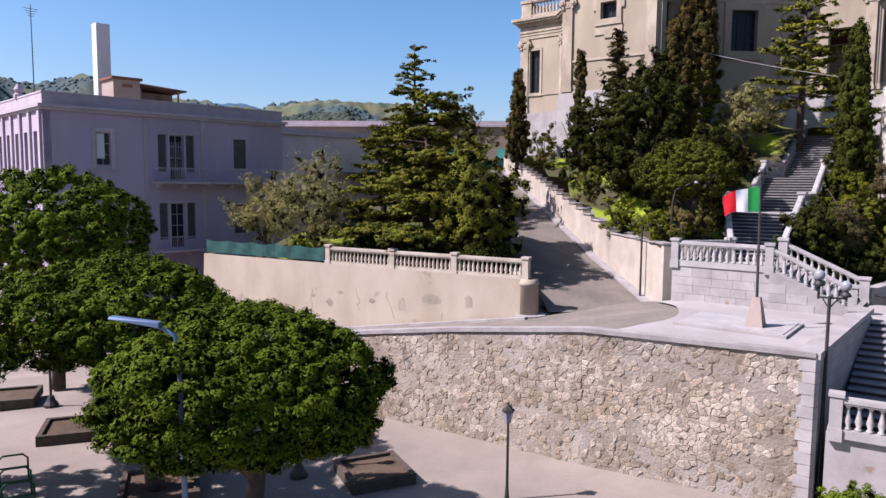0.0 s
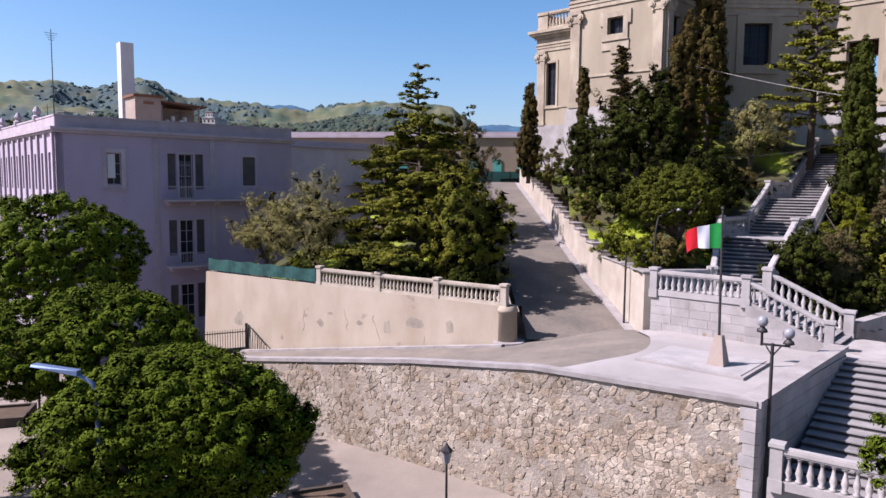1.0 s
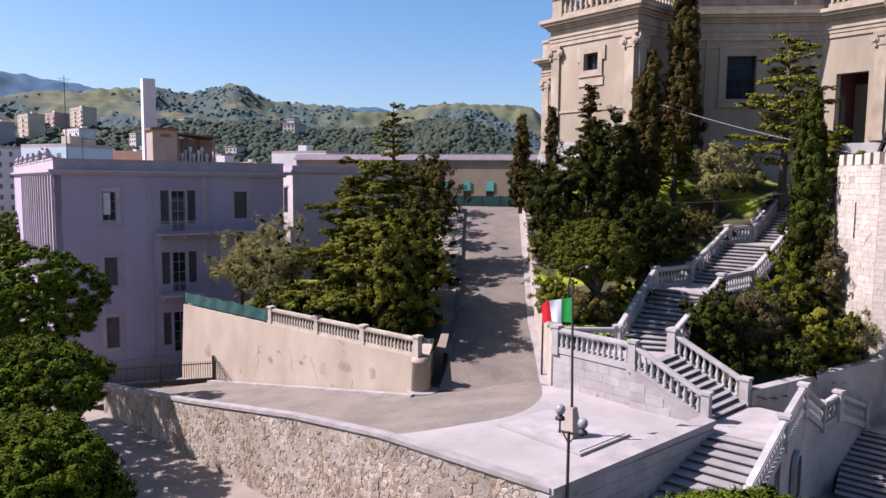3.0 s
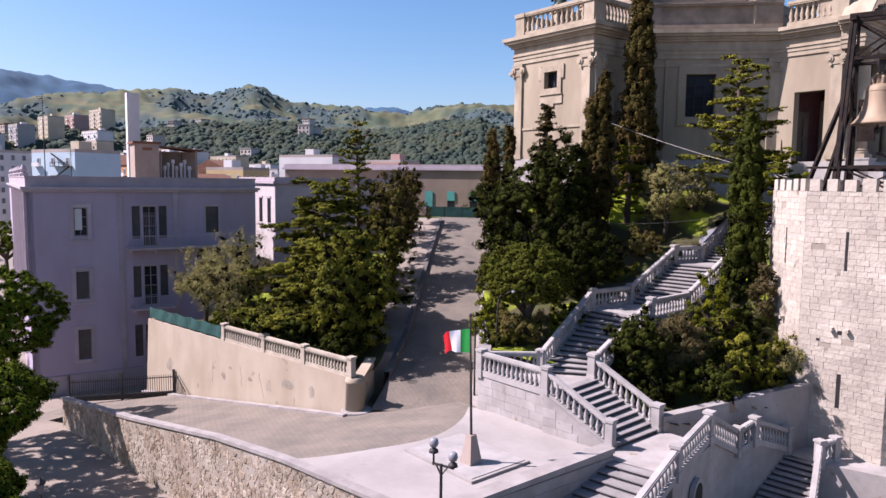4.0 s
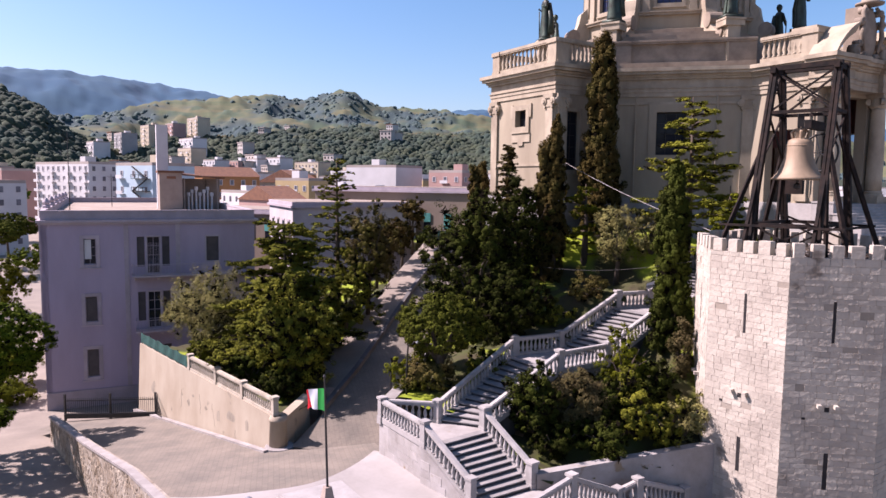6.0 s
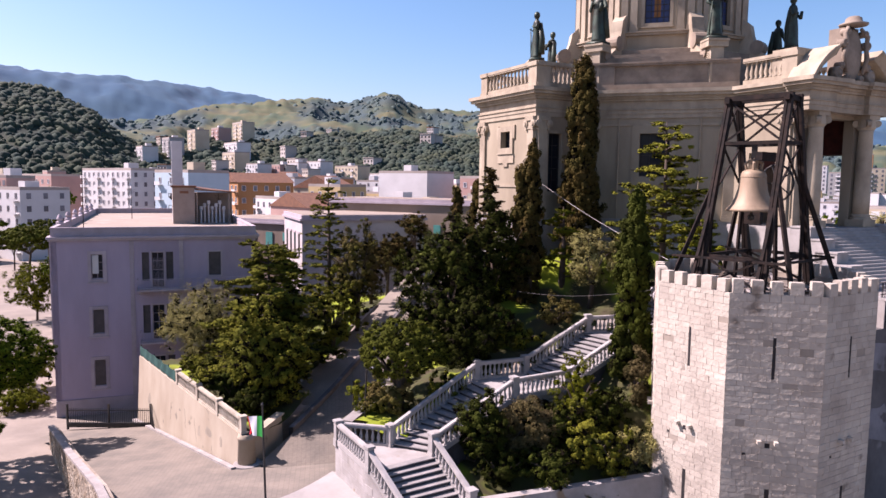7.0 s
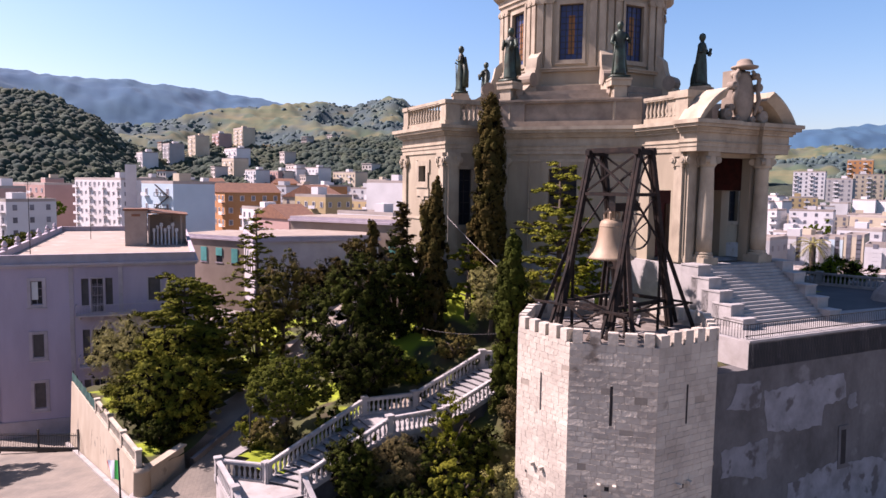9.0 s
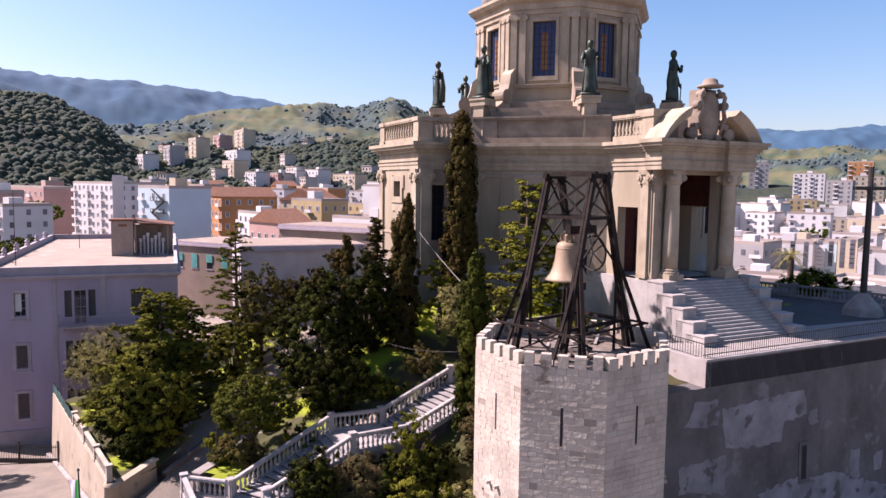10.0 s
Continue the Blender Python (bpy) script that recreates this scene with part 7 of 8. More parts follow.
NEAR = [(-28, 0.2), (-6, 0.4), (3, 0.6), (6, 3.0), (10, 4.6), (14, 3.9), (18, 3.5), (24, 3.9), (30, 3.8), (34, 3.3), (36, 3.0), (38, 3.1), (40, 3.2), (42, 3.0), (44, 2.7), (46.2, 2.7), (47.2, 3.2), (49, 4.9), (52.2, 6.0), (55, 6.2), (60, 6.3), (72, 6)]
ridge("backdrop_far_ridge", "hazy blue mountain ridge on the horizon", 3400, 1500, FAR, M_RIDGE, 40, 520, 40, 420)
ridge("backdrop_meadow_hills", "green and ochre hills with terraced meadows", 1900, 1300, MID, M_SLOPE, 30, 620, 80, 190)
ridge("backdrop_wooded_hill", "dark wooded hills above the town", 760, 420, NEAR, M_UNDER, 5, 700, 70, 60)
slope = bpy.data.objects["backdrop_meadow_hills"].data
co = np.empty(len(slope.vertices) * 3, dtype=np.float32)
slope.vertices.foreach_get("co", co)
co = co.reshape(-1, 3)
frng = np.random.default_rng(12)
wooded = np.array([noise.fractal((x / 210, y / 210, z / 90), 0.8, 2.0, 4) for x, y, z in co], dtype=np.float32)
slope.attributes.new("wooded", "FLOAT", "POINT").data.foreach_set("value", np.clip(wooded * 3.0 + 0.68, 0, 1))
pick = frng.choice(620 * 64, 14000, replace=False)
pick = [i for i in pick if wooded[i] > frng.normal(0.0, 0.12)]
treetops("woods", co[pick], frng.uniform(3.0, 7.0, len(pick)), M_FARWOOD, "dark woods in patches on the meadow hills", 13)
hrng = random.Random(4)
wood = bpy.data.objects["backdrop_wooded_hill"].data
co = np.empty(len(wood.vertices) * 3, dtype=np.float32)
wood.vertices.foreach_get("co", co)
co = co.reshape(-1, 3)[:700 * 56]
bear = np.degrees(np.arctan2(25 - co[:, 0], co[:, 1] - 3))
pick = np.random.default_rng(3).choice(np.nonzero((bear > 4.5) & (bear < 62))[0], 10000, replace=False)
treetops("woods", co[pick], np.random.default_rng(4).uniform(1.6, 4.7, 10000), M_FOREST, "dense dark trees covering the near hills", 9)
M_FARHOUSE = mat("far_house_wall", (0.418, 0.39, 0.376), (0.348, 0.293, 0.251), 0.02, 0.9, 0, rand=0.12)
for lo, hi, count in ((33, 41, 8), (22, 33, 6), (42, 47, 3)):
    sel = np.nonzero((bear > lo) & (bear < hi))[0]
    for _ in range(count):
        x, y, z = co[sel[hrng.randrange(len(sel))]]
        h = thing("hillside_house", "small pale house high on the hillside", "house", "houses on the hillside")
        m = pose(x, y, z, 0, 0, -20 + hrng.uniform(-18, 18))
        w, tall = hrng.uniform(7, 16), hrng.uniform(5, 11)
        part("wall", box(bmesh.new(), -w / 2, w / 2, -5, 5, -12, tall, m), M_FARHOUSE, h)
        part("roof", box(bmesh.new(), -w / 2 - 0.4, w / 2 + 0.4, -5.4, 5.4, tall, tall + 0.7, m), M_TILE if hrng.random() < 0.4 else M_TOWNROOF, h)
        for k in range(3):
            for f in range(2):
                part("window", box(bmesh.new(), -w / 3 + k * w / 3 - 0.7, -w / 3 + k * w / 3 + 0.7, -5.1, -4.95, tall - 3.2 - 3.4 * f, tall - 1.5 - 3.4 * f, m), M_WINDOW, h)

# ---- trees ----
def leafy(name, x, y, z0, zc, rx, rz, seed, label, material, n=90, per=70, leaf=0.2, group="", open_=0.5, trunk=True, ry=None):
    """A round-headed tree or shrub with an uneven outline and gaps."""
    t = thing(name, label, "tree" if trunk else "shrub", group)
    if leaf < 0.5:
        per, leaf = int(per * 2.6), leaf * 0.54
    rng = np.random.default_rng(seed)
    ry = ry or rx
    if trunk:
        part("trunk", rod(bmesh.new(), [(x, y, z0 - 0.4), (x + 0.15, y, (z0 + zc) / 2), (x, y + 0.1, zc)], [0.2, 0.15, 0.08], 7), M_BARK, t, "", True)
    limbs = bmesh.new()
    for k in range(6):
        a = k * 1.05 + rng.uniform(0, 0.6)
        rod(limbs, [(x, y, z0 + (zc - z0) * 0.4), (x + math.cos(a) * rx * 0.4, y + math.sin(a) * ry * 0.4, zc), (x + math.cos(a) * rx * 0.8, y + math.sin(a) * ry * 0.8, zc + rz * rng.uniform(-0.2, 0.7))], [0.08, 0.05, 0.02], 5)
    tagged(part("branchwork", limbs, M_BARK, t), kind="stuff")
    d = rng.normal(size=(n, 3))
    d /= np.linalg.norm(d, axis=1, keepdims=True)
    k = rng.uniform(open_, 1.0, (n, 1)) * (1 + 0.22 * np.sin(d[:, :1] * 5 + seed) + 0.15 * np.sin(d[:, 1:2] * 7 + seed * 2))
    c = np.array((x, y, zc)) + d * k * np.array((rx, ry, rz))
    c[:, 2] = np.maximum(c[:, 2], z0 + 0.2)
    leaves("crown", c, rng.uniform(0.2, 0.42, n) * (0.5 + 0.28 * rx), per, leaf, material, t, 0.9, 0.45, 0.3, seed=seed)
    return t


def umbrella_pine(x, y, z0, zc, rx, rz, seed, label, n=190, per=95, leaf=0.24, material=None, low=-0.8):
    n, per, leaf = int(n * 4.2), int(per * 0.75), leaf * 0.5
    t = thing("pine_tree", label, "tree", "umbrella pines on the street")
    rng = np.random.default_rng(seed)
    lean = rng.uniform(-0.5, 0.5, 2)
    fork = zc - rz * 0.9
    trunk = part("trunk", rod(bmesh.new(), [(x, y, z0 - 0.1), (x + lean[0] * 0.3, y + lean[1] * 0.3, z0 + (fork - z0) * 0.5), (x + lean[0], y + lean[1], fork + 0.4)], [0.34, 0.28, 0.2], 9), M_BARK, t, "", True)
    for k in range(7):
        a = k * 0.9 + rng.uniform(0, 0.5)
        r = rx * rng.uniform(0.45, 0.75)
        e = (x + math.cos(a) * r, y + math.sin(a) * r, zc + rng.uniform(-0.2, 0.5) * rz)
        part("limb", rod(bmesh.new(), [(x + lean[0] * 0.7, y + lean[1] * 0.7, fork - 0.4), ((x + e[0]) / 2, (y + e[1]) / 2, (fork + e[2]) / 2 - 0.1), e], [0.15, 0.11, 0.05], 6), M_BARK, t, "", True)
    u = rng.uniform(low, 1, n)
    a = rng.uniform(0, 2 * np.pi, n)
    s = np.sqrt(1 - u ** 2)
    wob = 1 + 0.14 * np.sin(a * 3 + seed) + 0.08 * np.sin(a * 7 + u * 5)
    k = rng.uniform(0.84, 1.0, n) * wob
    c = np.stack([x + np.cos(a) * s * rx * k, y + np.sin(a) * s * rx * k, zc + np.where(u > 0, u * rz, u * rz * 0.8) * rng.uniform(0.85, 1.05, n)], 1)
    inner = np.stack([x + rng.normal(0, rx * 0.42, n // 3).clip(-0.55 * rx, 0.55 * rx), y + rng.normal(0, rx * 0.42, n // 3).clip(-0.55 * rx, 0.55 * rx), zc + rng.normal(0.1, rz * 0.3, n // 3).clip(-0.6 * rz, 0.6 * rz)], 1)
    c = np.concatenate([c, inner])
    leaves("crown", c, rng.uniform(0.19, 0.36, len(c)) * (0.35 + 0.65 * rx / 4.2), per, leaf, material or M_PINE, t, 0.75, 0.5, 0.3, seed=seed, m=1)
    return t


umbrella_pine(-5.4, 19.1, 0, 4.7, 3.55, 2.4, 21, "dense dark green umbrella pine in a square planter", 320, 100, 0.21)
# added outside the view, only to cast shade on the street
umbrella_pine(-18.2, 19.2, 0, 5.2, 4.6, 2.5, 20, "unseen umbrella pine added to shade the street", 120, 80, 0.3)
umbrella_pine(-12.6, 26.8, 0, 5.3, 4.6, 2.25, 22, "broad green umbrella pine over the paved street", 210, 100, 0.25)
umbrella_pine(-19.6, 35.1, 0, 7.6, 4.9, 3.5, 23, "tall broad umbrella pine in front of the house", 210, 90, 0.28)
umbrella_pine(16.9, 16.2, 0, 5.4, 3.7, 2.3, 24, "round-topped green pine beside the lower stairs", 250, 90, 0.2)
leafy("shrub", -37.5, 52.0, -1.6, 1.0, 3.4, 2.0, 25, "bright green hedge beyond the corner of the house", M_LIME, 170, 80, 0.26, "shrubs", open_=0.4, trunk=False)
leafy("shrub", -31.8, 48.2, -1.6, -0.5, 2.4, 1.3, 96, "low bright green hedge beside the corner of the house", M_LIME, 110, 75, 0.22, "shrubs", trunk=False)
umbrella_pine(-112, 108, -1.6, 7.5, 7.0, 3.0, 28, "dark umbrella pine in the row along the far street", 70, 60, 0.9, M_PINE_DARK)
umbrella_pine(-122, 121, -1.6, 8.0, 7.0, 3.0, 29, "dark umbrella pine in the row along the far street", 70, 60, 0.9, M_PINE_DARK)
umbrella_pine(-60, 80, -1.6, 8.0, 6.0, 2.5, 26, "umbrella pine in the yard behind the house", 70, 60, 0.5)
umbrella_pine(-185, 170, -1.6, 14.0, 9.0, 4, 27, "dark umbrella pine in front of the pink building", 60, 50, 0.9)


def cypress(x, y, z0, z1, r, seed, label, material=None, n=None, per=120, leaf=0.2):
    t = thing("cypress", label, "tree", "cypresses on the hill")
    rng = np.random.default_rng(seed)
    h = z1 - z0
    part("trunk", rod(bmesh.new(), [(x, y, z0 - 0.5), (x, y, z0 + h * 0.5), (x, y, z1 - h * 0.08)], [0.22, 0.14, 0.03], 8), M_BARK, t, "", True)
    n = n or int(26 * h * max(r, 0.8) / 1.2)
    u = rng.uniform(0.03, 1, n) ** 0.9
    prof = np.minimum(1, (u * 7) ** 0.6) * (1 - u ** 2.2) ** 0.75
    a = rng.uniform(0, 2 * np.pi, n)
    lump = 1 + 0.22 * np.sin(a * 2 + u * 9 + seed) + 0.12 * np.sin(a * 5 - u * 17)
    k = r * prof * rng.uniform(0.62, 1.0, n) * lump
    c = np.stack([x + np.cos(a) * k, y + np.sin(a) * k, z0 + u * h * 0.98], 1)
    leaves("crown", c, rng.uniform(0.22, 0.42, n) * (0.7 + 0.3 * r), int(per * 1.35), leaf * 0.72, material or M_CYPRESS, t, 1.5, 0.2, 0.36, seed=seed, m=2)
    return t


cypress(20.3, 57.2, 14.8, 31.0, 1.4, 31, "very tall dark cypress against the church wall", n=620)
cypress(26.2, 45.5, 9.0, 20.7, 1.1, 32, "slender dark cypress between the stairs and the tower", M_OAK, n=430)
cypress(17.6, 52.9, 11.8, 24.5, 0.85, 33, "dark pointed cypress near the church corner", n=300)
cypress(16.8, 52.9, 11.8, 22.6, 0.75, 34, "dark pointed cypress near the church corner", n=200)
cypress(10.6, 55.6, 9.6, 20.9, 0.55, 36, "thin dark cypress beside the climbing road", n=200)
cypress(7.2, 69.5, 12.5, 21.5, 0.9, 37, "dark cypress at the top of the road", n=240)


def conifer(x, y, z0, z1, r, seed, label, material, layers, spread=0.85, droop=0.10, open_=1.0, per=46, leaf=0.24, low=0.12, name="cedar", bare=0.3, power=0.8):
    """A conifer with tiers of level boughs, each a limb with flat sprays of needles."""
    t = thing(name, label, "tree", "conifers in the garden")
    rng = np.random.default_rng(seed)
    h = z1 - z0
    per, leaf = int(per * 1.6), leaf * 0.8
    part("trunk", rod(bmesh.new(), [(x, y, z0 - 0.5), (x + 0.1, y, z0 + h * 0.5), (x, y, z1)], [0.30, 0.18, 0.03], 8), M_BARK, t, "", True)
    cs, rs = [], []
    limbs = bmesh.new()
    for i in range(layers):
        u = low + (1 - low) * i / layers
        z = z0 + u * h
        length = r * (1 - u) ** power * spread + 0.25
        nb = int(rng.integers(4, 7))
        a0 = rng.uniform(0, 6.28)
        for j in range(nb):
            a = a0 + j * 6.283 / nb + rng.uniform(-0.5, 0.5)
            z = z0 + u * h + rng.uniform(-0.5, 0.5) * h / layers
            ln = length * rng.uniform(0.45, 1.2)
            dz = -droop * ln + rng.uniform(-0.15, 0.25)
            tip = np.array((x + math.cos(a) * ln, y + math.sin(a) * ln, z + dz + 0.12 * ln))
            mid = np.array((x + math.cos(a) * ln * 0.5, y + math.sin(a) * ln * 0.5, z + dz * 0.3 + 0.10 * ln))
            rod(limbs, [(x, y, z), tuple(mid), tuple(tip)], [0.07, 0.05, 0.015], 4)
            k = max(2, int(ln * 2.4 * open_))
            for q in range(k):
                w = bare + (1 - bare) * (q + rng.uniform(0, 1)) / k
                p = np.array((x, y, z)) * (1 - w) ** 2 + 2 * w * (1 - w) * mid + w * w * tip
                side = rng.normal(0, 0.22 * ln * (1.1 - w) + 0.12)
                p = p + np.array((-math.sin(a) * side, math.cos(a) * side, rng.uniform(-0.05, 0.15)))
                cs.append(p)
                rs.append(rng.uniform(0.32, 0.62) * (0.55 + 0.09 * ln))
    tagged(part("branchwork", limbs, M_BARK, t), kind="stuff")
    leaves("crown", np.array(cs), np.array(rs), per, leaf, material, t, 0.34, 0.7, 0.24, seed=seed)
    return t


conifer(-1.2, 46.3, 5.2, 16.5, 5.9, 41, "broad cedar with layered yellow-green boughs", M_CEDAR, 14, 1.0, 0.14, 2.1, 66, 0.22, 0.17, power=0.42)
leafy("conifer", 2.0, 42.2, 5.2, 8.7, 3.1, 4.0, 46, "bushy dark green conifer behind the garden balustrade", M_CEDAR, 330, 85, 0.2, open_=0.5)
conifer(-2.4, 56.7, 7.0, 21.5, 4.5, 42, "tall sparse pointed cedar with thin level boughs", M_CEDAR, 14, 0.9, 0.02, 0.95, 44, 0.22, 0.22, power=0.75)
conifer(26.9, 53.8, 13.6, 25.6, 4.3, 43, "layered cedar in front of the church wall", M_CEDAR, 11, 0.95, 0.04, 1.2, 52, 0.22, 0.28, power=0.5)
conifer(13.4, 55.4, 13.4, 22.4, 1.7, 44, "narrow conical dark conifer below the church", M_CYPRESS, 22, 0.95, 0.15, 1.6, 40, 0.22, 0.02, "conifer", 0.15, power=0.85)
leafy("oak_tree", 1.0, 56.0, 8.0, 13.6, 3.0, 3.6, 45, "dense olive-brown tree beside the road", M_SHRUB, 170, 85, 0.22, open_=0.5)
conifer(-4.5, 52.5, 6.6, 15.0, 3.2, 47, "dark garden conifer with dense boughs", M_CEDAR, 11, 1.0, 0.08, 1.3, 50, 0.26, 0.1, power=0.6)
conifer(19.6, 54.6, 13.4, 19.5, 2.2, 48, "young cedar with bright green level boughs", M_LIME, 6, 1.0, 0.0, 1.3, 46, 0.22, 0.2, power=0.5)
conifer(29.5, 52.0, 13.6, 19.5, 3.0, 49, "young cedar with bright green level boughs", M_LIME, 6, 1.0, 0.0, 1.2, 46, 0.24, 0.2, power=0.5)


leafy("olive_tree", -8.8, 47.9, 5.1, 9.0, 3.8, 3.3, 51, "grey-green olive tree behind the garden wall", M_OLIVE, 230, 80, 0.17, open_=0.3)
leafy("olive_tree", -13.0, 50.5, 5.0, 8.2, 2.6, 2.4, 52, "grey-green olive tree near the house", M_OLIVE, 90, 70, 0.22)
leafy("shrub", -9.2, 46.7, 5.1, 5.8, 1.4, 0.8, 53, "bright yellow-green bush behind the garden wall", M_LIME, 60, 75, 0.18, "shrubs", trunk=False, ry=0.9)
leafy("shrub", -4.6, 43.9, 5.1, 6.4, 1.6, 1.2, 90, "dark evergreen bush behind the balustrade", M_OAK, 90, 75, 0.18, "shrubs", trunk=False, ry=1.2)
leafy("shrub", -1.2, 41.9, 5.1, 6.4, 1.6, 1.2, 91, "dark evergreen bush behind the balustrade", M_OAK, 90, 75, 0.18, "shrubs", trunk=False, ry=1.2)
leafy("shrub", 2.2, 40.1, 5.1, 6.2, 1.5, 1.0, 92, "dark evergreen bush behind the balustrade", M_OAK, 80, 75, 0.18, "shrubs", trunk=False, ry=1.0)
leafy("olive_tree", 22.2, 52.6, 12.6, 16.0, 2.0, 2.3, 54, "silvery olive tree at the foot of the church", M_OLIVE, 80, 70, 0.2)
leafy("olive_tree", 24.4, 54.4, 13.4, 16.0, 1.6, 1.8, 55, "silvery olive tree at the foot of the church", M_OLIVE, 60, 70, 0.2)
umbrella_pine(13.6, 39.3, 7.4, 11.1, 2.6, 1.9, 56, "dark flat-topped pine beside the stairs", 130, 80, 0.2, M_PINE_DARK)
leafy("shrub", 13.2, 38.4, 7.4, 8.3, 1.5, 1.1, 79, "yellow-green shrub under the pine", M_SHRUB, 60, 75, 0.18, "shrubs", trunk=False)
leafy("oak_tree", 13.2, 47.6, 8.4, 13.6, 3.4, 4.9, 57, "dense dark evergreen oak above the road", M_OAK, 340, 85, 0.22, open_=0.6)
leafy("oak_tree", 16.6, 44.2, 8.8, 11.6, 2.4, 2.3, 78, "dark evergreen shrub tree beside the long flight", M_OAK, 170, 85, 0.2, open_=0.55)
leafy("oak_tree", 15.0, 51.6, 11.0, 15.6, 2.8, 3.8, 58, "dense dark evergreen tree above the road", M_OAK, 220, 85, 0.22, open_=0.55)
leafy("oak_tree", 10.4, 53.8, 10.0, 13.5, 1.9, 2.6, 59, "dark evergreen beside the upper road", M_OAK, 90, 80, 0.24)
leafy("lime_tree", 0.5, 52.8, 7.0, 10.0, 2.4, 3.1, 60, "yellow-green young tree beside the footpath", M_CEDAR, 150, 75, 0.2)
leafy("shrub", 10.9, 44.0, 7.2, 8.6, 1.1, 1.2, 61, "light green shrub on the road wall", M_LIME, 40, 70, 0.18, "shrubs", trunk=False)
leafy("shrub", 11.8, 38.6, 7.2, 8.2, 1.0, 0.9, 62, "light green shrub on the road wall", M_LIME, 40, 70, 0.18, "shrubs", trunk=False)
leafy("shrub", 10.2, 49.5, 8.8, 10.2, 1.1, 1.3, 63, "green shrub on the road wall", M_SHRUB, 40, 70, 0.18, "shrubs", trunk=False)
leafy("shrub", 19.6, 37.2, 5.6, 7.9, 1.7, 1.9, 64, "dark green shrub beside the short flight", M_OAK, 130, 80, 0.2, "shrubs", trunk=False)
leafy("shrub", 21.8, 38.8, 6.0, 7.8, 1.6, 1.7, 65, "dry brownish shrub in the bed below the stairs", M_DRY, 110, 75, 0.2, "shrubs", trunk=False)
leafy("shrub", 24.0, 41.4, 7.0, 9.4, 1.7, 1.8, 66, "yellow-green shrub in the bed below the stairs", M_LIME, 60, 75, 0.2, "shrubs", trunk=False)
leafy("shrub", 25.3, 39.6, 5.6, 7.4, 1.7, 1.8, 67, "dry green shrub beside the tower", M_CEDAR, 110, 75, 0.2, "shrubs", trunk=False)
leafy("shrub", 27.3, 40.6, 5.4, 6.9, 1.2, 1.7, 68, "straggling grey shrub against the tower", M_OLIVE, 60, 60, 0.2, "shrubs", trunk=False)
leafy("shrub", 23.4, 37.4, 5.2, 6.4, 1.3, 1.0, 69, "low dark shrub behind the bed wall", M_OAK, 70, 75, 0.18, "shrubs", trunk=False)
leafy("shrub", 22.8, 39.9, 6.2, 7.6, 1.6, 1.3, 93, "dark evergreen shrub filling the bed below the stairs", M_OAK, 110, 75, 0.18, "shrubs", trunk=False)
leafy("shrub", 21.0, 36.6, 5.2, 6.2, 1.2, 0.9, 94, "low dark shrub beside the newel", M_OAK, 70, 75, 0.18, "shrubs", trunk=False)
leafy("shrub", 25.4, 41.6, 7.2, 8.4, 1.5, 1.5, 95, "dark shrub between the cypress and the tower", M_OAK, 90, 75, 0.18, "shrubs", trunk=False)
leafy("shrub", 27.0, 43.4, 8.0, 9.9, 0.8, 1.9, 70, "brown and green ivy climbing beside the tower", M_DRY, 60, 70, 0.2, "shrubs", trunk=False)
leafy("shrub", 18.0, 47.6, 9.8, 10.8, 2.2, 0.8, 71, "low dark hedge beside the stairs", M_CEDAR, 60, 75, 0.18, "shrubs", trunk=False, ry=1.2)
leafy("shrub", 20.5, 49.8, 11.4, 12.4, 1.6, 0.9, 72, "low bushy hedge below the church", M_SHRUB, 50, 75, 0.18, "shrubs", trunk=False)
leafy("shrub", 15.8, 41.2, 7.6, 8.6, 1.2, 1.0, 73, "low dark shrub beside the stairs", M_CEDAR, 50, 75, 0.18, "shrubs", trunk=False)
leafy("shrub", 11.8, 19.4, 0.0, 0.9, 1.0, 0.9, 74, "green shrub at the foot of the rubble wall", M_PINE, 60, 75, 0.18, "shrubs", trunk=False)
leafy("lime_tree", -71, 79, -1.6, 4.0, 4.2, 4.0, 75, "yellow tree beside the house", M_LIME, 200, 70, 0.3)
leafy("shrub", 8.8, 62.0, 11.8, 13.6, 1.5, 1.8, 76, "green shrub beside the upper road", M_SHRUB, 50, 70, 0.22, "shrubs", trunk=False)
leafy("shrub", 48.0, 84.0, 14.4, 15.8, 4.0, 1.2, 77, "clipped green hedge on the church terrace", M_PINE, 80, 70, 0.25, "shrubs", trunk=False, ry=1.6)
# trees standing along the far side of the road
for i, (x, y) in enumerate(((-2.4, 62.5), (-3.0, 67.0), (-3.6, 71.5), (-4.2, 76))):
    leafy("oak_tree", x + 1.2, y, hill_z(x, y), hill_z(x, y) + 4.6, 2.0, 1.6, 80 + i, "clipped dark tree in the row along the road", M_CYPRESS, 70, 70, 0.26)
for i in range(70):
    r2 = random.Random(300 + i)
    b = radians(r2.uniform(-14, 60))
    d = r2.uniform(140, 560)
    x, y = 25 - math.sin(b) * d, 3 + math.cos(b) * d
    if y > 112 and not any((x - a) ** 2 + (y - c) ** 2 < (r * 0.75) ** 2 for a, c, r in TOWN):
        leafy("town_tree", x, y, -1.6, 5 + r2.uniform(0, 3), r2.uniform(2.5, 5), r2.uniform(2.5, 4.5), 400 + i, "dark green tree between the town houses", M_PINE, 22, 40, 0.9, "trees in the town")

# a date palm beyond the porch
palm = thing("palm_tree", "date palm with a rough trunk and arching fronds", "tree")
px, py, pz = 46.0, 92.0, 13.0
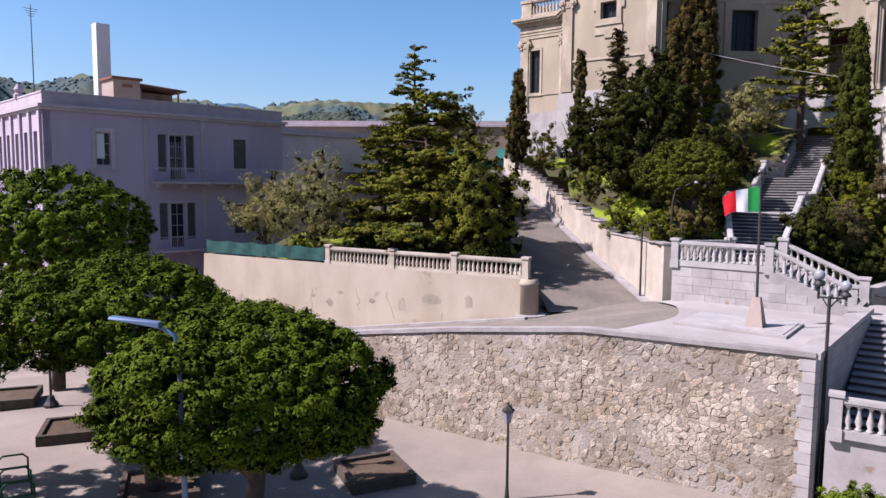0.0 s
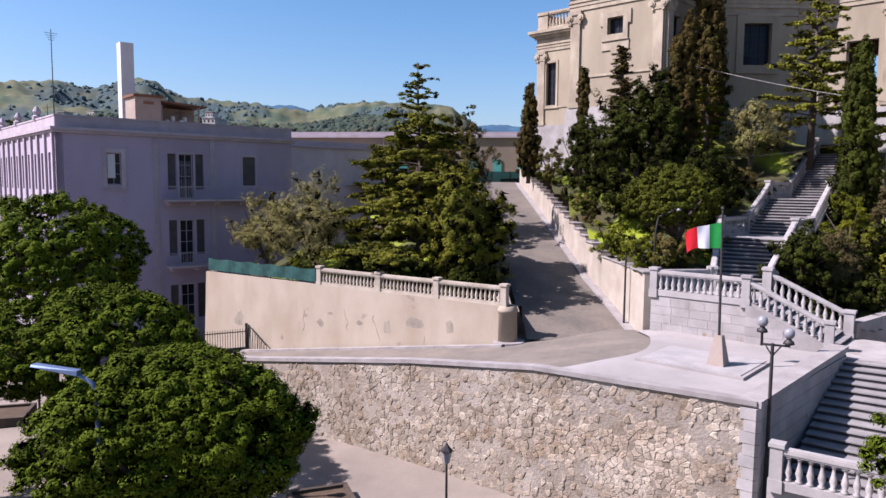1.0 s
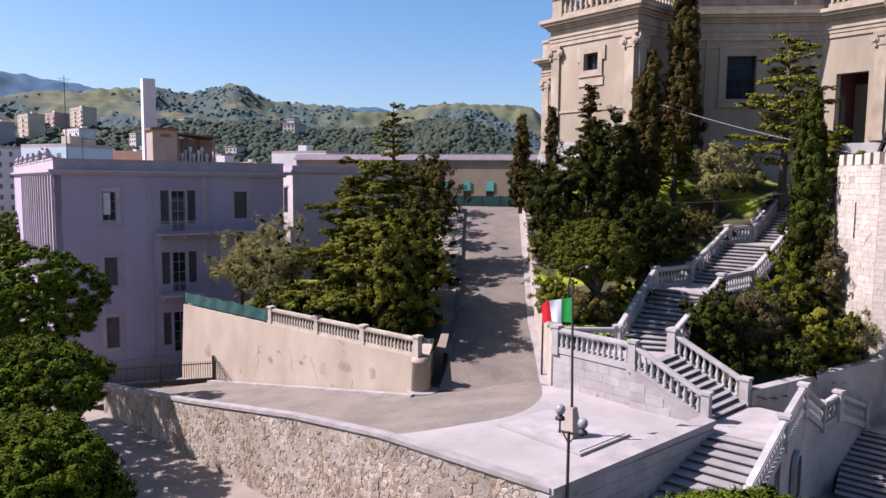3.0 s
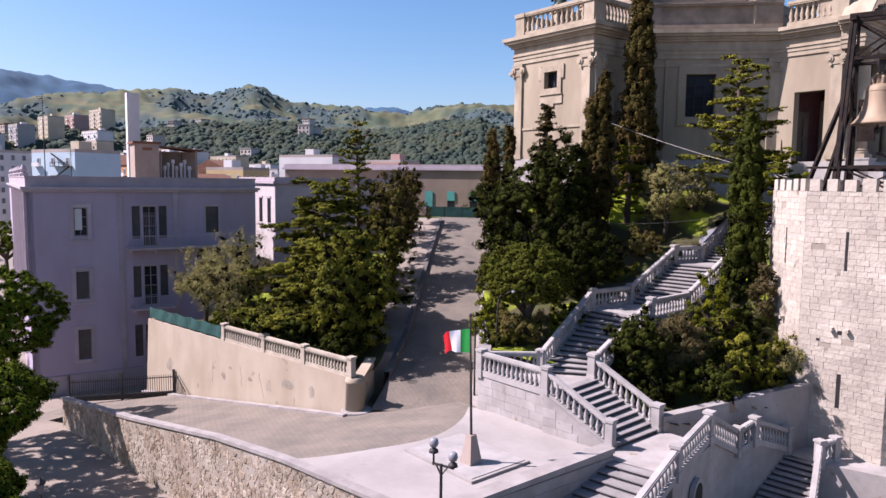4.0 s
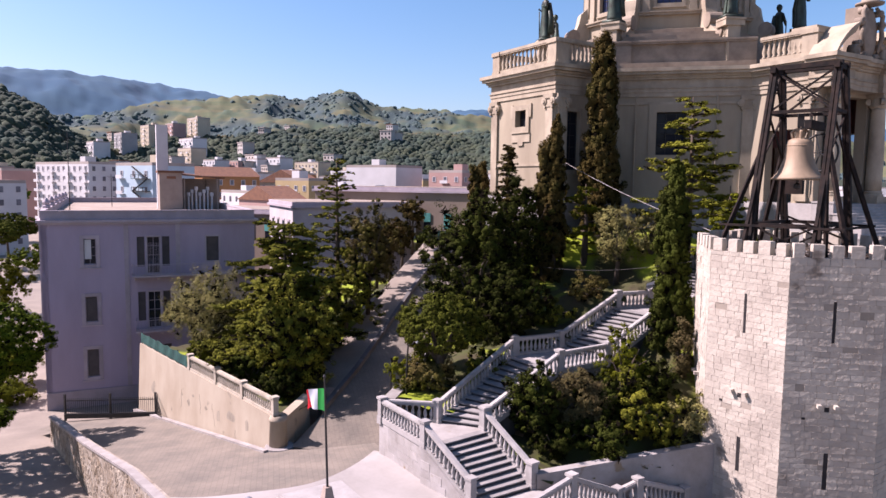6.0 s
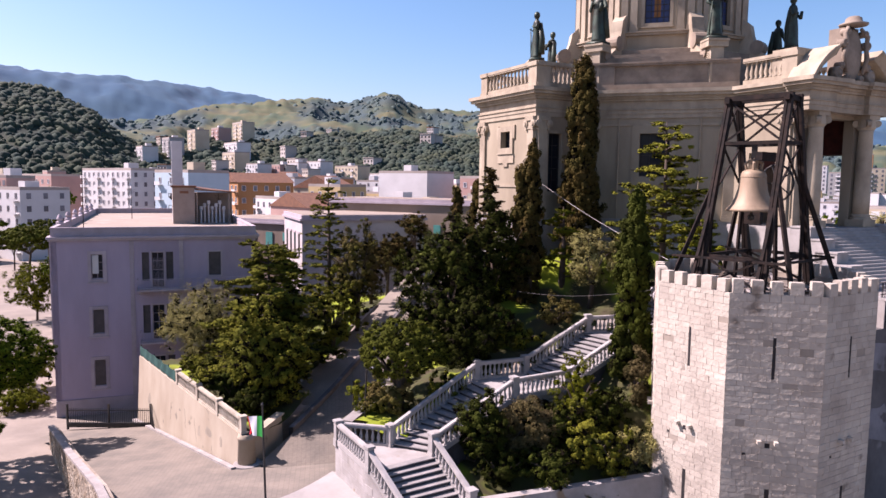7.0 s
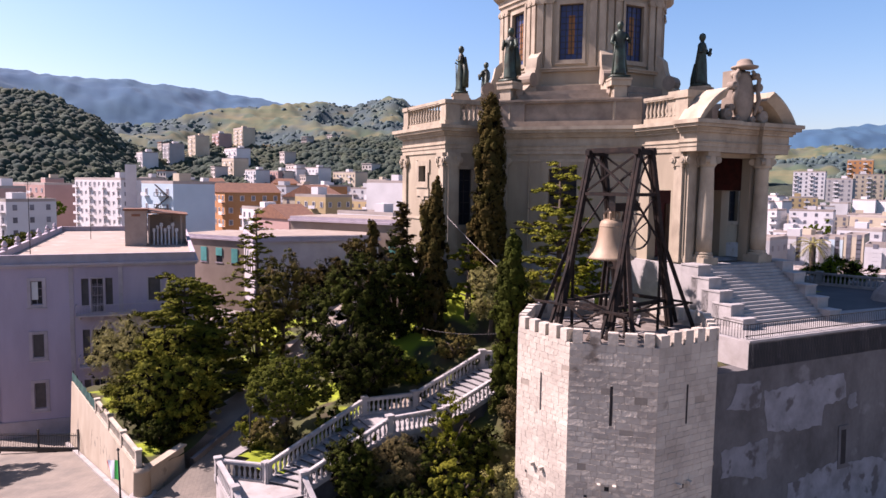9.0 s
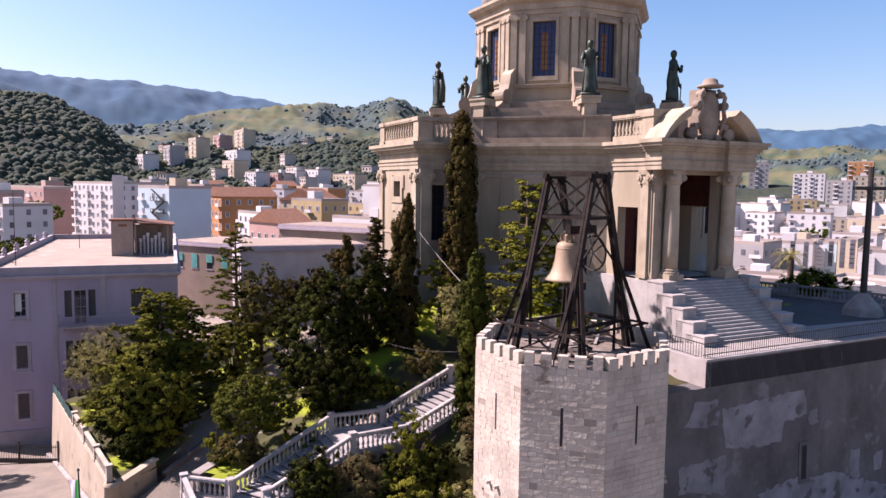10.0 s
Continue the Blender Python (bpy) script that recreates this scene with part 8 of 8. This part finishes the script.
part("trunk", rod(bmesh.new(), [(px, py, 10), (px + 0.1, py, pz + 2), (px, py, pz + 5)], [0.4, 0.32, 0.34], 9), M_BARK, palm, "", True)
prng = random.Random(8)
for i in range(34):
    a, up = prng.uniform(0, 6.28), prng.uniform(-0.5, 1.2)
    ln = prng.uniform(1.5, 2.1)
    pts = [Vector((px + math.cos(a) * ln * t, py + math.sin(a) * ln * t, pz + 5 + up * ln * t - 1.3 * t * t * ln * 0.6)) for t in (0, 0.25, 0.5, 0.75, 1.0)]
    bm = bmesh.new()
    s = Vector((-math.sin(a), math.cos(a), 0))
    for p, q in zip(pts, pts[1:]):
        for k in range(4):
            c = p.lerp(q, k / 4)
            for sg in (-1, 1):
                tip = c + s * sg * 0.26 + (q - p).normalized() * 0.28 - Z3 * 0.12
                d = (q - p).normalized() * 0.05
                f = [bm.verts.new(c - d), bm.verts.new(c + d), bm.verts.new(tip)]
                bm.faces.new(f)
    part("frond", bm, M_OLIVE, palm)

# ---- flag, lamps, gate, planters ----
slab = thing("flag_plinth", "low white stone slab under the flagpole", "plinth")
ang = math.degrees(math.atan2(26.1 - 28.77, 13.06 - 9.59))
sm = pose(12.2, 28.55, 0, 0, 0, ang)
bm = box(bmesh.new(), -2.15, 2.15, -1.65, 1.65, 4.6, 4.90, sm)
part("slab", bm, M_TERRACE, slab)
part("edge", box(bmesh.new(), -2.0, 2.0, -1.5, 1.5, 4.90, 4.93, sm), M_MARBLE, slab)
pole = thing("flagpole", "dark flagpole on a tapered stone foot", "flagpole")
bm = bmesh.new()
lo = [(-0.33, -0.33), (0.33, -0.33), (0.33, 0.33), (-0.33, 0.33)]
fm = pose(12.55, 27.75, 0, 0, 0, ang)
hexa(bm, [fm @ Vector((*p, 4.93)) for p in lo], [fm @ Vector((p[0] * 0.45, p[1] * 0.45, 6.1)) for p in lo])
part("foot", bm, M_HUT, pole)
part("pole", rod(bmesh.new(), [(12.55, 27.75, 6.05), (12.5, 27.72, 8.5), (12.45, 27.7, 11.0)], [0.055, 0.05, 0.035], 9), M_IRON, pole)
part("finial", lathe(bmesh.new(), [(0.03, 10.98), (0.08, 11.05), (0.03, 11.14)], 8, Matrix.Translation((12.45, 27.7, 0))), M_IRON, pole)
flag = thing("flag", "green, white and red striped flag blowing from the pole", "flag")
out = Vector((-0.95, 0.30, 0)).normalized()
across = Vector((0.30, 0.95, 0)).normalized()


def cloth(t, v):
    w = math.sin(t * 7.5 + v * 1.2) * 0.17 * t + math.sin(t * 15 - v * 2) * 0.05 * t
    p = Vector((12.45, 27.7, 10.5)) + out * (1.36 * t - 0.12 * t * v) + across * w
    p.z += -1.0 * v * (1 - 0.25 * t) - 0.5 * t * t - 0.10 * math.sin(t * 6) * t
    return p


for k, mt in enumerate((M_GREENF, M_WHITEF, M_RED)):
    bm = bmesh.new()
    g = [[bm.verts.new(cloth((k + i / 8) / 3, j / 8)) for j in range(9)] for i in range(9)]
    for i in range(8):
        for j in range(8):
            bm.faces.new((g[i][j], g[i + 1][j], g[i + 1][j + 1], g[i][j + 1]))
    part("stripe", bm, mt, flag, "", True)


def lantern(parent, x, y, z, s=1.0):
    bm = lathe(bmesh.new(), [(0.05, 0), (0.10, 0.05), (0.17, 0.42), (0.18, 0.44)], 6, Matrix.Translation((x, y, z)) @ Matrix.Scale(s, 4))
    ln = part("lantern", bm, M_LAMPGLASS, parent, "clear glass lantern")
    bm = lathe(bmesh.new(), [(0.22, 0.44), (0.20, 0.50), (0.10, 0.60), (0.04, 0.68), (0.02, 0.74)], 6, Matrix.Translation((x, y, z)) @ Matrix.Scale(s, 4))
    part("cap", bm, M_IRON, ln)


lamp = thing("street_lamp", "dark iron street lamp with one glass lantern", "street lamp")
part("post", rod(bmesh.new(), [(2.2, 22.6, 0), (2.2, 22.6, 0.5), (2.2, 22.6, 2.6)], [0.09, 0.05, 0.04], 8), M_IRON, lamp)
lantern(lamp, 2.2, 22.6, 2.6)
lamp = thing("street_lamp", "dark iron street lamp with two round-shaded heads", "street lamp")
lx, ly = 12.45, 22.36
part("post", rod(bmesh.new(), [(lx, ly, 0), (lx, ly, 1.0), (lx, ly, 7.0)], [0.11, 0.07, 0.05], 8), M_IRON, lamp)
bm = bmesh.new()
bar(bm, (12.12, 22.5, 6.95), (12.92, 22.2, 6.95), 0.06)
bar(bm, (12.25, 22.44, 6.95), (lx, ly, 6.6), 0.04)
bar(bm, (12.7, 22.28, 6.95), (lx, ly, 6.6), 0.04)
part("crossarm", bm, M_IRON, lamp)
for hx, hy, hz in ((12.16, 22.49, 7.3), (12.88, 22.21, 6.98)):
    head = part("head", lathe(bmesh.new(), [(0.05, 0), (0.17, 0.04), (0.15, 0.12), (0.08, 0.18), (0.06, 0.24)], 12, Matrix.Translation((hx, hy, hz))), M_IRON, lamp, "dark metal lamp cup", True)
    part("globe", lathe(bmesh.new(), [(0.05, 0.2), (0.13, 0.25), (0.17, 0.36), (0.14, 0.48), (0.06, 0.54)], 14, Matrix.Translation((hx, hy, hz))), M_LAMPGLASS, head, "milky round glass globe", True)
part("stem", bar(bmesh.new(), (12.16, 22.49, 6.9), (12.16, 22.49, 7.32), 0.06), M_IRON, lamp)
for i, (x, y) in enumerate(((-5.1, 24.3), (-18.2, 31.9))):
    lamp = thing("street_lamp", "short dark iron lamp post with a stepped base", "street lamp")
    part("base", lathe(bmesh.new(), [(0.32, 0), (0.32, 0.12), (0.2, 0.3), (0.12, 0.5)], 10, Matrix.Translation((x, y, 0))), M_IRON, lamp)
    part("post", rod(bmesh.new(), [(x, y, 0.4), (x, y, 3.2)], [0.06, 0.045], 8), M_IRON, lamp)
    lantern(lamp, x, y, 3.2)
lamp = thing("road_lamp", "tall blue-grey road lamp with a flat bent arm", "street lamp")
part("pole", rod(bmesh.new(), [(-6.35, 16.9, 0), (-6.4, 16.9, 3), (-6.45, 16.9, 6.3), (-6.55, 16.9, 6.75), (-7.0, 16.9, 7.0)], [0.09, 0.075, 0.06, 0.055, 0.05], 9), M_POLEBLUE, lamp, "", True)
bm = bmesh.new()
hexa(bm, [(-8.1, 16.75, 7.17), (-6.9, 16.78, 6.95), (-6.9, 17.02, 6.95), (-8.1, 17.05, 7.17)], [(-8.1, 16.8, 7.22), (-6.9, 16.8, 7.08), (-6.9, 17.0, 7.08), (-8.1, 17.0, 7.22)])
part("head", bm, M_POLEBLUE, lamp)
lamp = thing("road_lamp", "grey lamp on a curved arm above the road wall", "street lamp")
part("pole", rod(bmesh.new(), [(12.2, 37.6, 6.6), (12.25, 37.6, 9.6), (12.35, 37.5, 10.3), (12.7, 37.2, 10.45), (13.1, 36.9, 10.75)], [0.07, 0.055, 0.045, 0.04, 0.035], 8), M_IRON, lamp, "", True)
part("head", lathe(bmesh.new(), [(0.04, 0), (0.12, 0.04), (0.13, 0.1), (0.05, 0.18)], 10, Matrix.Translation((13.2, 36.8, 10.6))), M_LAMPGLASS, lamp, "", True)
post = thing("road_post", "thin dark pole beside the road", "pole")
part("pole", rod(bmesh.new(), [(10.9, 38.4, 4.3), (10.9, 38.4, 8.6)], [0.06, 0.05], 7), M_IRON, post)

gate = thing("gate", "low dark iron gate with upright bars across the ramp", "gate")
ga, gb = Vector((-12.7, 45.5, 0.55)), Vector((-19.8, 43.3, 0.2))
bm = bmesh.new()
for z in (0.25, 1.35):
    bar(bm, ga + Z3 * z, gb + Z3 * z, 0.06)
part("rail", bm, M_IRON, gate)
bm = bar(bmesh.new(), (0, 0, 0.05), (0, 0, 1.55), 0.03)
me = mesh_of("upright", bm, M_IRON)
for i in range(46):
    shared("upright", me, Matrix.Translation(ga.lerp(gb, (i + 0.5) / 46)), gate)
for i, t in enumerate((0.0, 0.5, 1.0)):
    p = ga.lerp(gb, t)
    part("post", bar(bmesh.new(), p - Z3 * 0.3, p + Z3 * 1.9, 0.14), M_IRON, gate)
part("foot_beam", bar(bmesh.new(), ga + Z3 * 0.1, gb + Z3 * 0.1, 0.3, 0.35), M_IRON, gate)
side_fence = thing("side_fence", "short iron fence leaning on the garden wall", "fence")
for i in range(9):
    t = i / 8
    bm = bar(bmesh.new(), (-12.5 + 1.6 * t, 45.3 - 1.2 * t, 0.6 + 0.3 * t), (-12.5 + 1.6 * t, 45.3 - 1.2 * t, 2.4 - 1.2 * t), 0.03)
    part("upright", bm, M_IRON, side_fence)
part("top_rail", bar(bmesh.new(), (-12.5, 45.3, 2.4), (-10.9, 44.1, 1.3), 0.05), M_IRON, side_fence)


def planter(x, y, w, rz):
    p = thing("planter", "square brown planter kerb round a tree, filled with soil", "planter", "planters", at=(x, y, 0), rz=rz)
    for a, b, c, d in ((-w, w, -w, -w + 0.18), (-w, w, w - 0.18, w), (-w, -w + 0.18, -w + 0.18, w - 0.18), (w - 0.18, w, -w + 0.18, w - 0.18)):
        part("side", box(bmesh.new(), a, b, c, d, 0, 0.42), M_BARK, p)
    part("soil", box(bmesh.new(), -w + 0.17, w - 0.17, -w + 0.17, w - 0.17, 0, 0.3), M_SOIL, p)


planter(-15.3, 28.4, 1.2, 20)
planter(-9.5, 22.9, 1.25, 20)
planter(-2.4, 24.3, 1.15, 25)
planter(-20.5, 32.5, 1.2, 20)
umbrella_pine(-9.5, 22.6, 0.3, 4.0, 1.6, 1.4, 29, "smaller umbrella pine among the taller ones", 90, 100, 0.22)
for i in range(4):
    rack = thing("bike_rack", "dark green tubular metal rack on the paving", "rack", "tubular racks", at=(-13.1 - 0.75 * i, 20.2 + 1.1 * i, 0), rz=25)
    part("hoop", rod(bmesh.new(), [(0, 0, 0), (0, 0, 0.8), (0.15, 0, 0.95), (0.75, 0, 0.95), (0.9, 0, 0.8), (0.9, 0, 0)], [0.035] * 6, 7), M_GREENM, rack)
    part("crossbar", bar(bmesh.new(), (0, 0, 0.5), (0.9, 0, 0.5), 0.05), M_GREENM, rack)

# white cable from the church to the tower
cable = thing("cable", "thick white cable slung from the church to the tower", "cable")
ca, cb = Vector((17.3, 55.6, 21.4)), Vector((28.2, 44.6, 16.9))
pts = [ca.lerp(cb, i / 14) - Z3 * (0.25 * math.sin(math.pi * i / 14)) for i in range(15)]
part("cable", rod(bmesh.new(), pts, [0.017] * 15, 6), M_COPING, cable)
cable = thing("cable", "thin dark cable strung low over the garden", "cable")
ca, cb = Vector((16.0, 49.5, 13.8)), Vector((27.6, 44.0, 15.2))
pts = [ca.lerp(cb, i / 14) - Z3 * (0.5 * math.sin(math.pi * i / 14)) for i in range(15)]
part("cable", rod(bmesh.new(), pts, [0.012] * 15, 5), M_IRON, cable)

# mast and far parapet on the church terrace
mast = thing("mast", "dark mast with a crossbar on a rough stone foot", "mast")
mx, my = 50.9, 73.5
part("foot", lathe(bmesh.new(), [(1.7, 14.5), (1.5, 15.2), (0.8, 16.0), (0.3, 16.5)], 7, Matrix.Translation((mx, my, 0))), M_COPING, mast, "rough stone foot")
part("mast", rod(bmesh.new(), [(mx, my, 16.2), (mx, my, 27.2)], [0.28, 0.22], 9), M_IRON, mast)
part("crossbar", bar(bmesh.new(), (mx - 1.3, my - 1.0, 25.4), (mx + 1.3, my + 1.0, 25.4), 0.3), M_IRON, mast)
lamp = thing("terrace_lamp", "slim dark lamp post on the church terrace", "street lamp")
part("post", rod(bmesh.new(), [(54.2, 73.0, 14.6), (54.2, 73.0, 21.5)], [0.1, 0.07], 8), M_IRON, lamp)
lantern(lamp, 54.2, 73.0, 21.5, 1.4)
balustrade("pale stone parapet on the far side of the church terrace", [(40.5, 84.0, 14.7), (46, 81.9, 14.7), (52, 79.6, 14.7), (58, 77.4, 14.7)], M_COPING, BAL_G, 0.5, 0.36, 1.1, group="terrace parapet")

# ---- rubble stones of the retaining wall ----
srng = random.Random(17)


def cell(p, near, bounds):
    """The ground nearer to p than to its neighbours, as a polygon."""
    poly = bounds
    for q in near:
        mx_, mz_ = (p[0] + q[0]) / 2, (p[1] + q[1]) / 2
        dx, dz = q[0] - p[0], q[1] - p[1]
        nxt = []
        for a, b in zip(poly, poly[1:] + poly[:1]):
            sa, sb = (a[0] - mx_) * dx + (a[1] - mz_) * dz, (b[0] - mx_) * dx + (b[1] - mz_) * dz
            if sa <= 0:
                nxt.append(a)
            if (sa < 0 < sb) or (sb < 0 < sa):
                t = sa / (sa - sb)
                nxt.append((a[0] + (b[0] - a[0]) * t, a[1] + (b[1] - a[1]) * t))
        poly = nxt
        if len(poly) < 3:
            return []
    return poly


rest_v, rest_f = [], []
singles = 0
for (a, b) in zip(low_coping, low_coping[1:]):
    pa, pb = Vector(a), Vector(b)
    d = Vector((pb.x - pa.x, pb.y - pa.y, 0))
    L = d.length
    d.normalize()
    nrm = Vector((d.y, -d.x, 0))
    if nrm.y > 0:
        nrm = -nrm
    seeds = {}
    z, r = 0.0, 0
    while z < max(a[2], b[2]) + 0.4:
        x = srng.uniform(-0.3, 0.0)
        while x < L + 0.3:
            x += srng.uniform(0.11, 0.34)
            if srng.random() < 0.84:
                seeds.setdefault((int(x / 0.7), int(z / 0.7)), []).append((x + srng.uniform(-0.08, 0.08), z + srng.uniform(-0.11, 0.11)))
        z += srng.uniform(0.12, 0.21)
    for (gx, gz), group in seeds.items():
        around = [q for i in (-1, 0, 1) for j in (-1, 0, 1) for q in seeds.get((gx + i, gz + j), ())]
        for p in group:
            top = a[2] + (b[2] - a[2]) * min(1, max(0, p[0] / L))
            if not (0 < p[0] < L and 0 < p[1] < top - 0.08):
                continue
            poly = cell(p, [q for q in around if q is not p], [(0, -0.05), (L, -0.05), (L, b[2]), (0, a[2])])
            if len(poly) < 3:
                continue
            patch = noise.noise(((pa.x + d.x * p[0]) * 0.4, p[1] * 0.6, 2.0))
            if srng.random() < (0.10 if patch < 0.05 else 0.6):
                continue
            fine = []
            for q, w in zip(poly, poly[1:] + poly[:1]):
                fine.append(q)
                if math.hypot(w[0] - q[0], w[1] - q[1]) > 0.12:
                    fine.append(((q[0] + w[0]) / 2 + srng.uniform(-0.022, 0.022), (q[1] + w[1]) / 2 + srng.uniform(-0.022, 0.022)))
            poly = fine
            cx, cz = sum(q[0] for q in poly) / len(poly), sum(q[1] for q in poly) / len(poly)
            if max(math.hypot(q[0] - cx, q[1] - cz) for q in poly) > 0.6:
                continue
            h = srng.uniform(0.002, 0.036)
            k0, k1 = srng.uniform(0.86, 1.06), srng.uniform(0.55, 0.82)
            rings = []
            for k, dep in ((k0, -0.02), (k0 * 0.97, h * 0.6), (k1, h)):
                ring = []
                for qx, qz in poly:
                    tilt = srng.uniform(-0.006, 0.006) if dep > 0 else 0
                    w = pa + d * (cx + (qx - cx) * k) + nrm * (dep + tilt)
                    ring.append((w.x, w.y, cz + (qz - cz) * k))
                rings.append(ring)
            n = len(poly)
            vs = [v for ring in rings for v in ring]
            fs = [(i * n + j, i * n + (j + 1) % n, (i + 1) * n + (j + 1) % n, (i + 1) * n + j) for i in range(2) for j in range(n)] + [tuple(range(2 * n, 3 * n))]
            if 3.4 < pa.x + d.x * cx < 11.0 and 1.4 < cz < 4.9 and singles < 300:
                me = bpy.data.meshes.new("stone")
                me.from_pydata(vs, [], fs)
                me.materials.append(M_STONE)
                shared("stone", me, Matrix(), retaining)
                singles += 1
            else:
                base = len(rest_v)
                rest_v.extend(vs)
                rest_f.extend(tuple(base + i for i in f) for f in fs)
me = bpy.data.meshes.new("rubble_rest")
me.from_pydata(rest_v, [], rest_f)
me.materials.append(M_STONE)
ob = new("rubble_rest", me)
ob.parent = retaining
tagged(ob, "smaller rubble stones", kind="stuff")
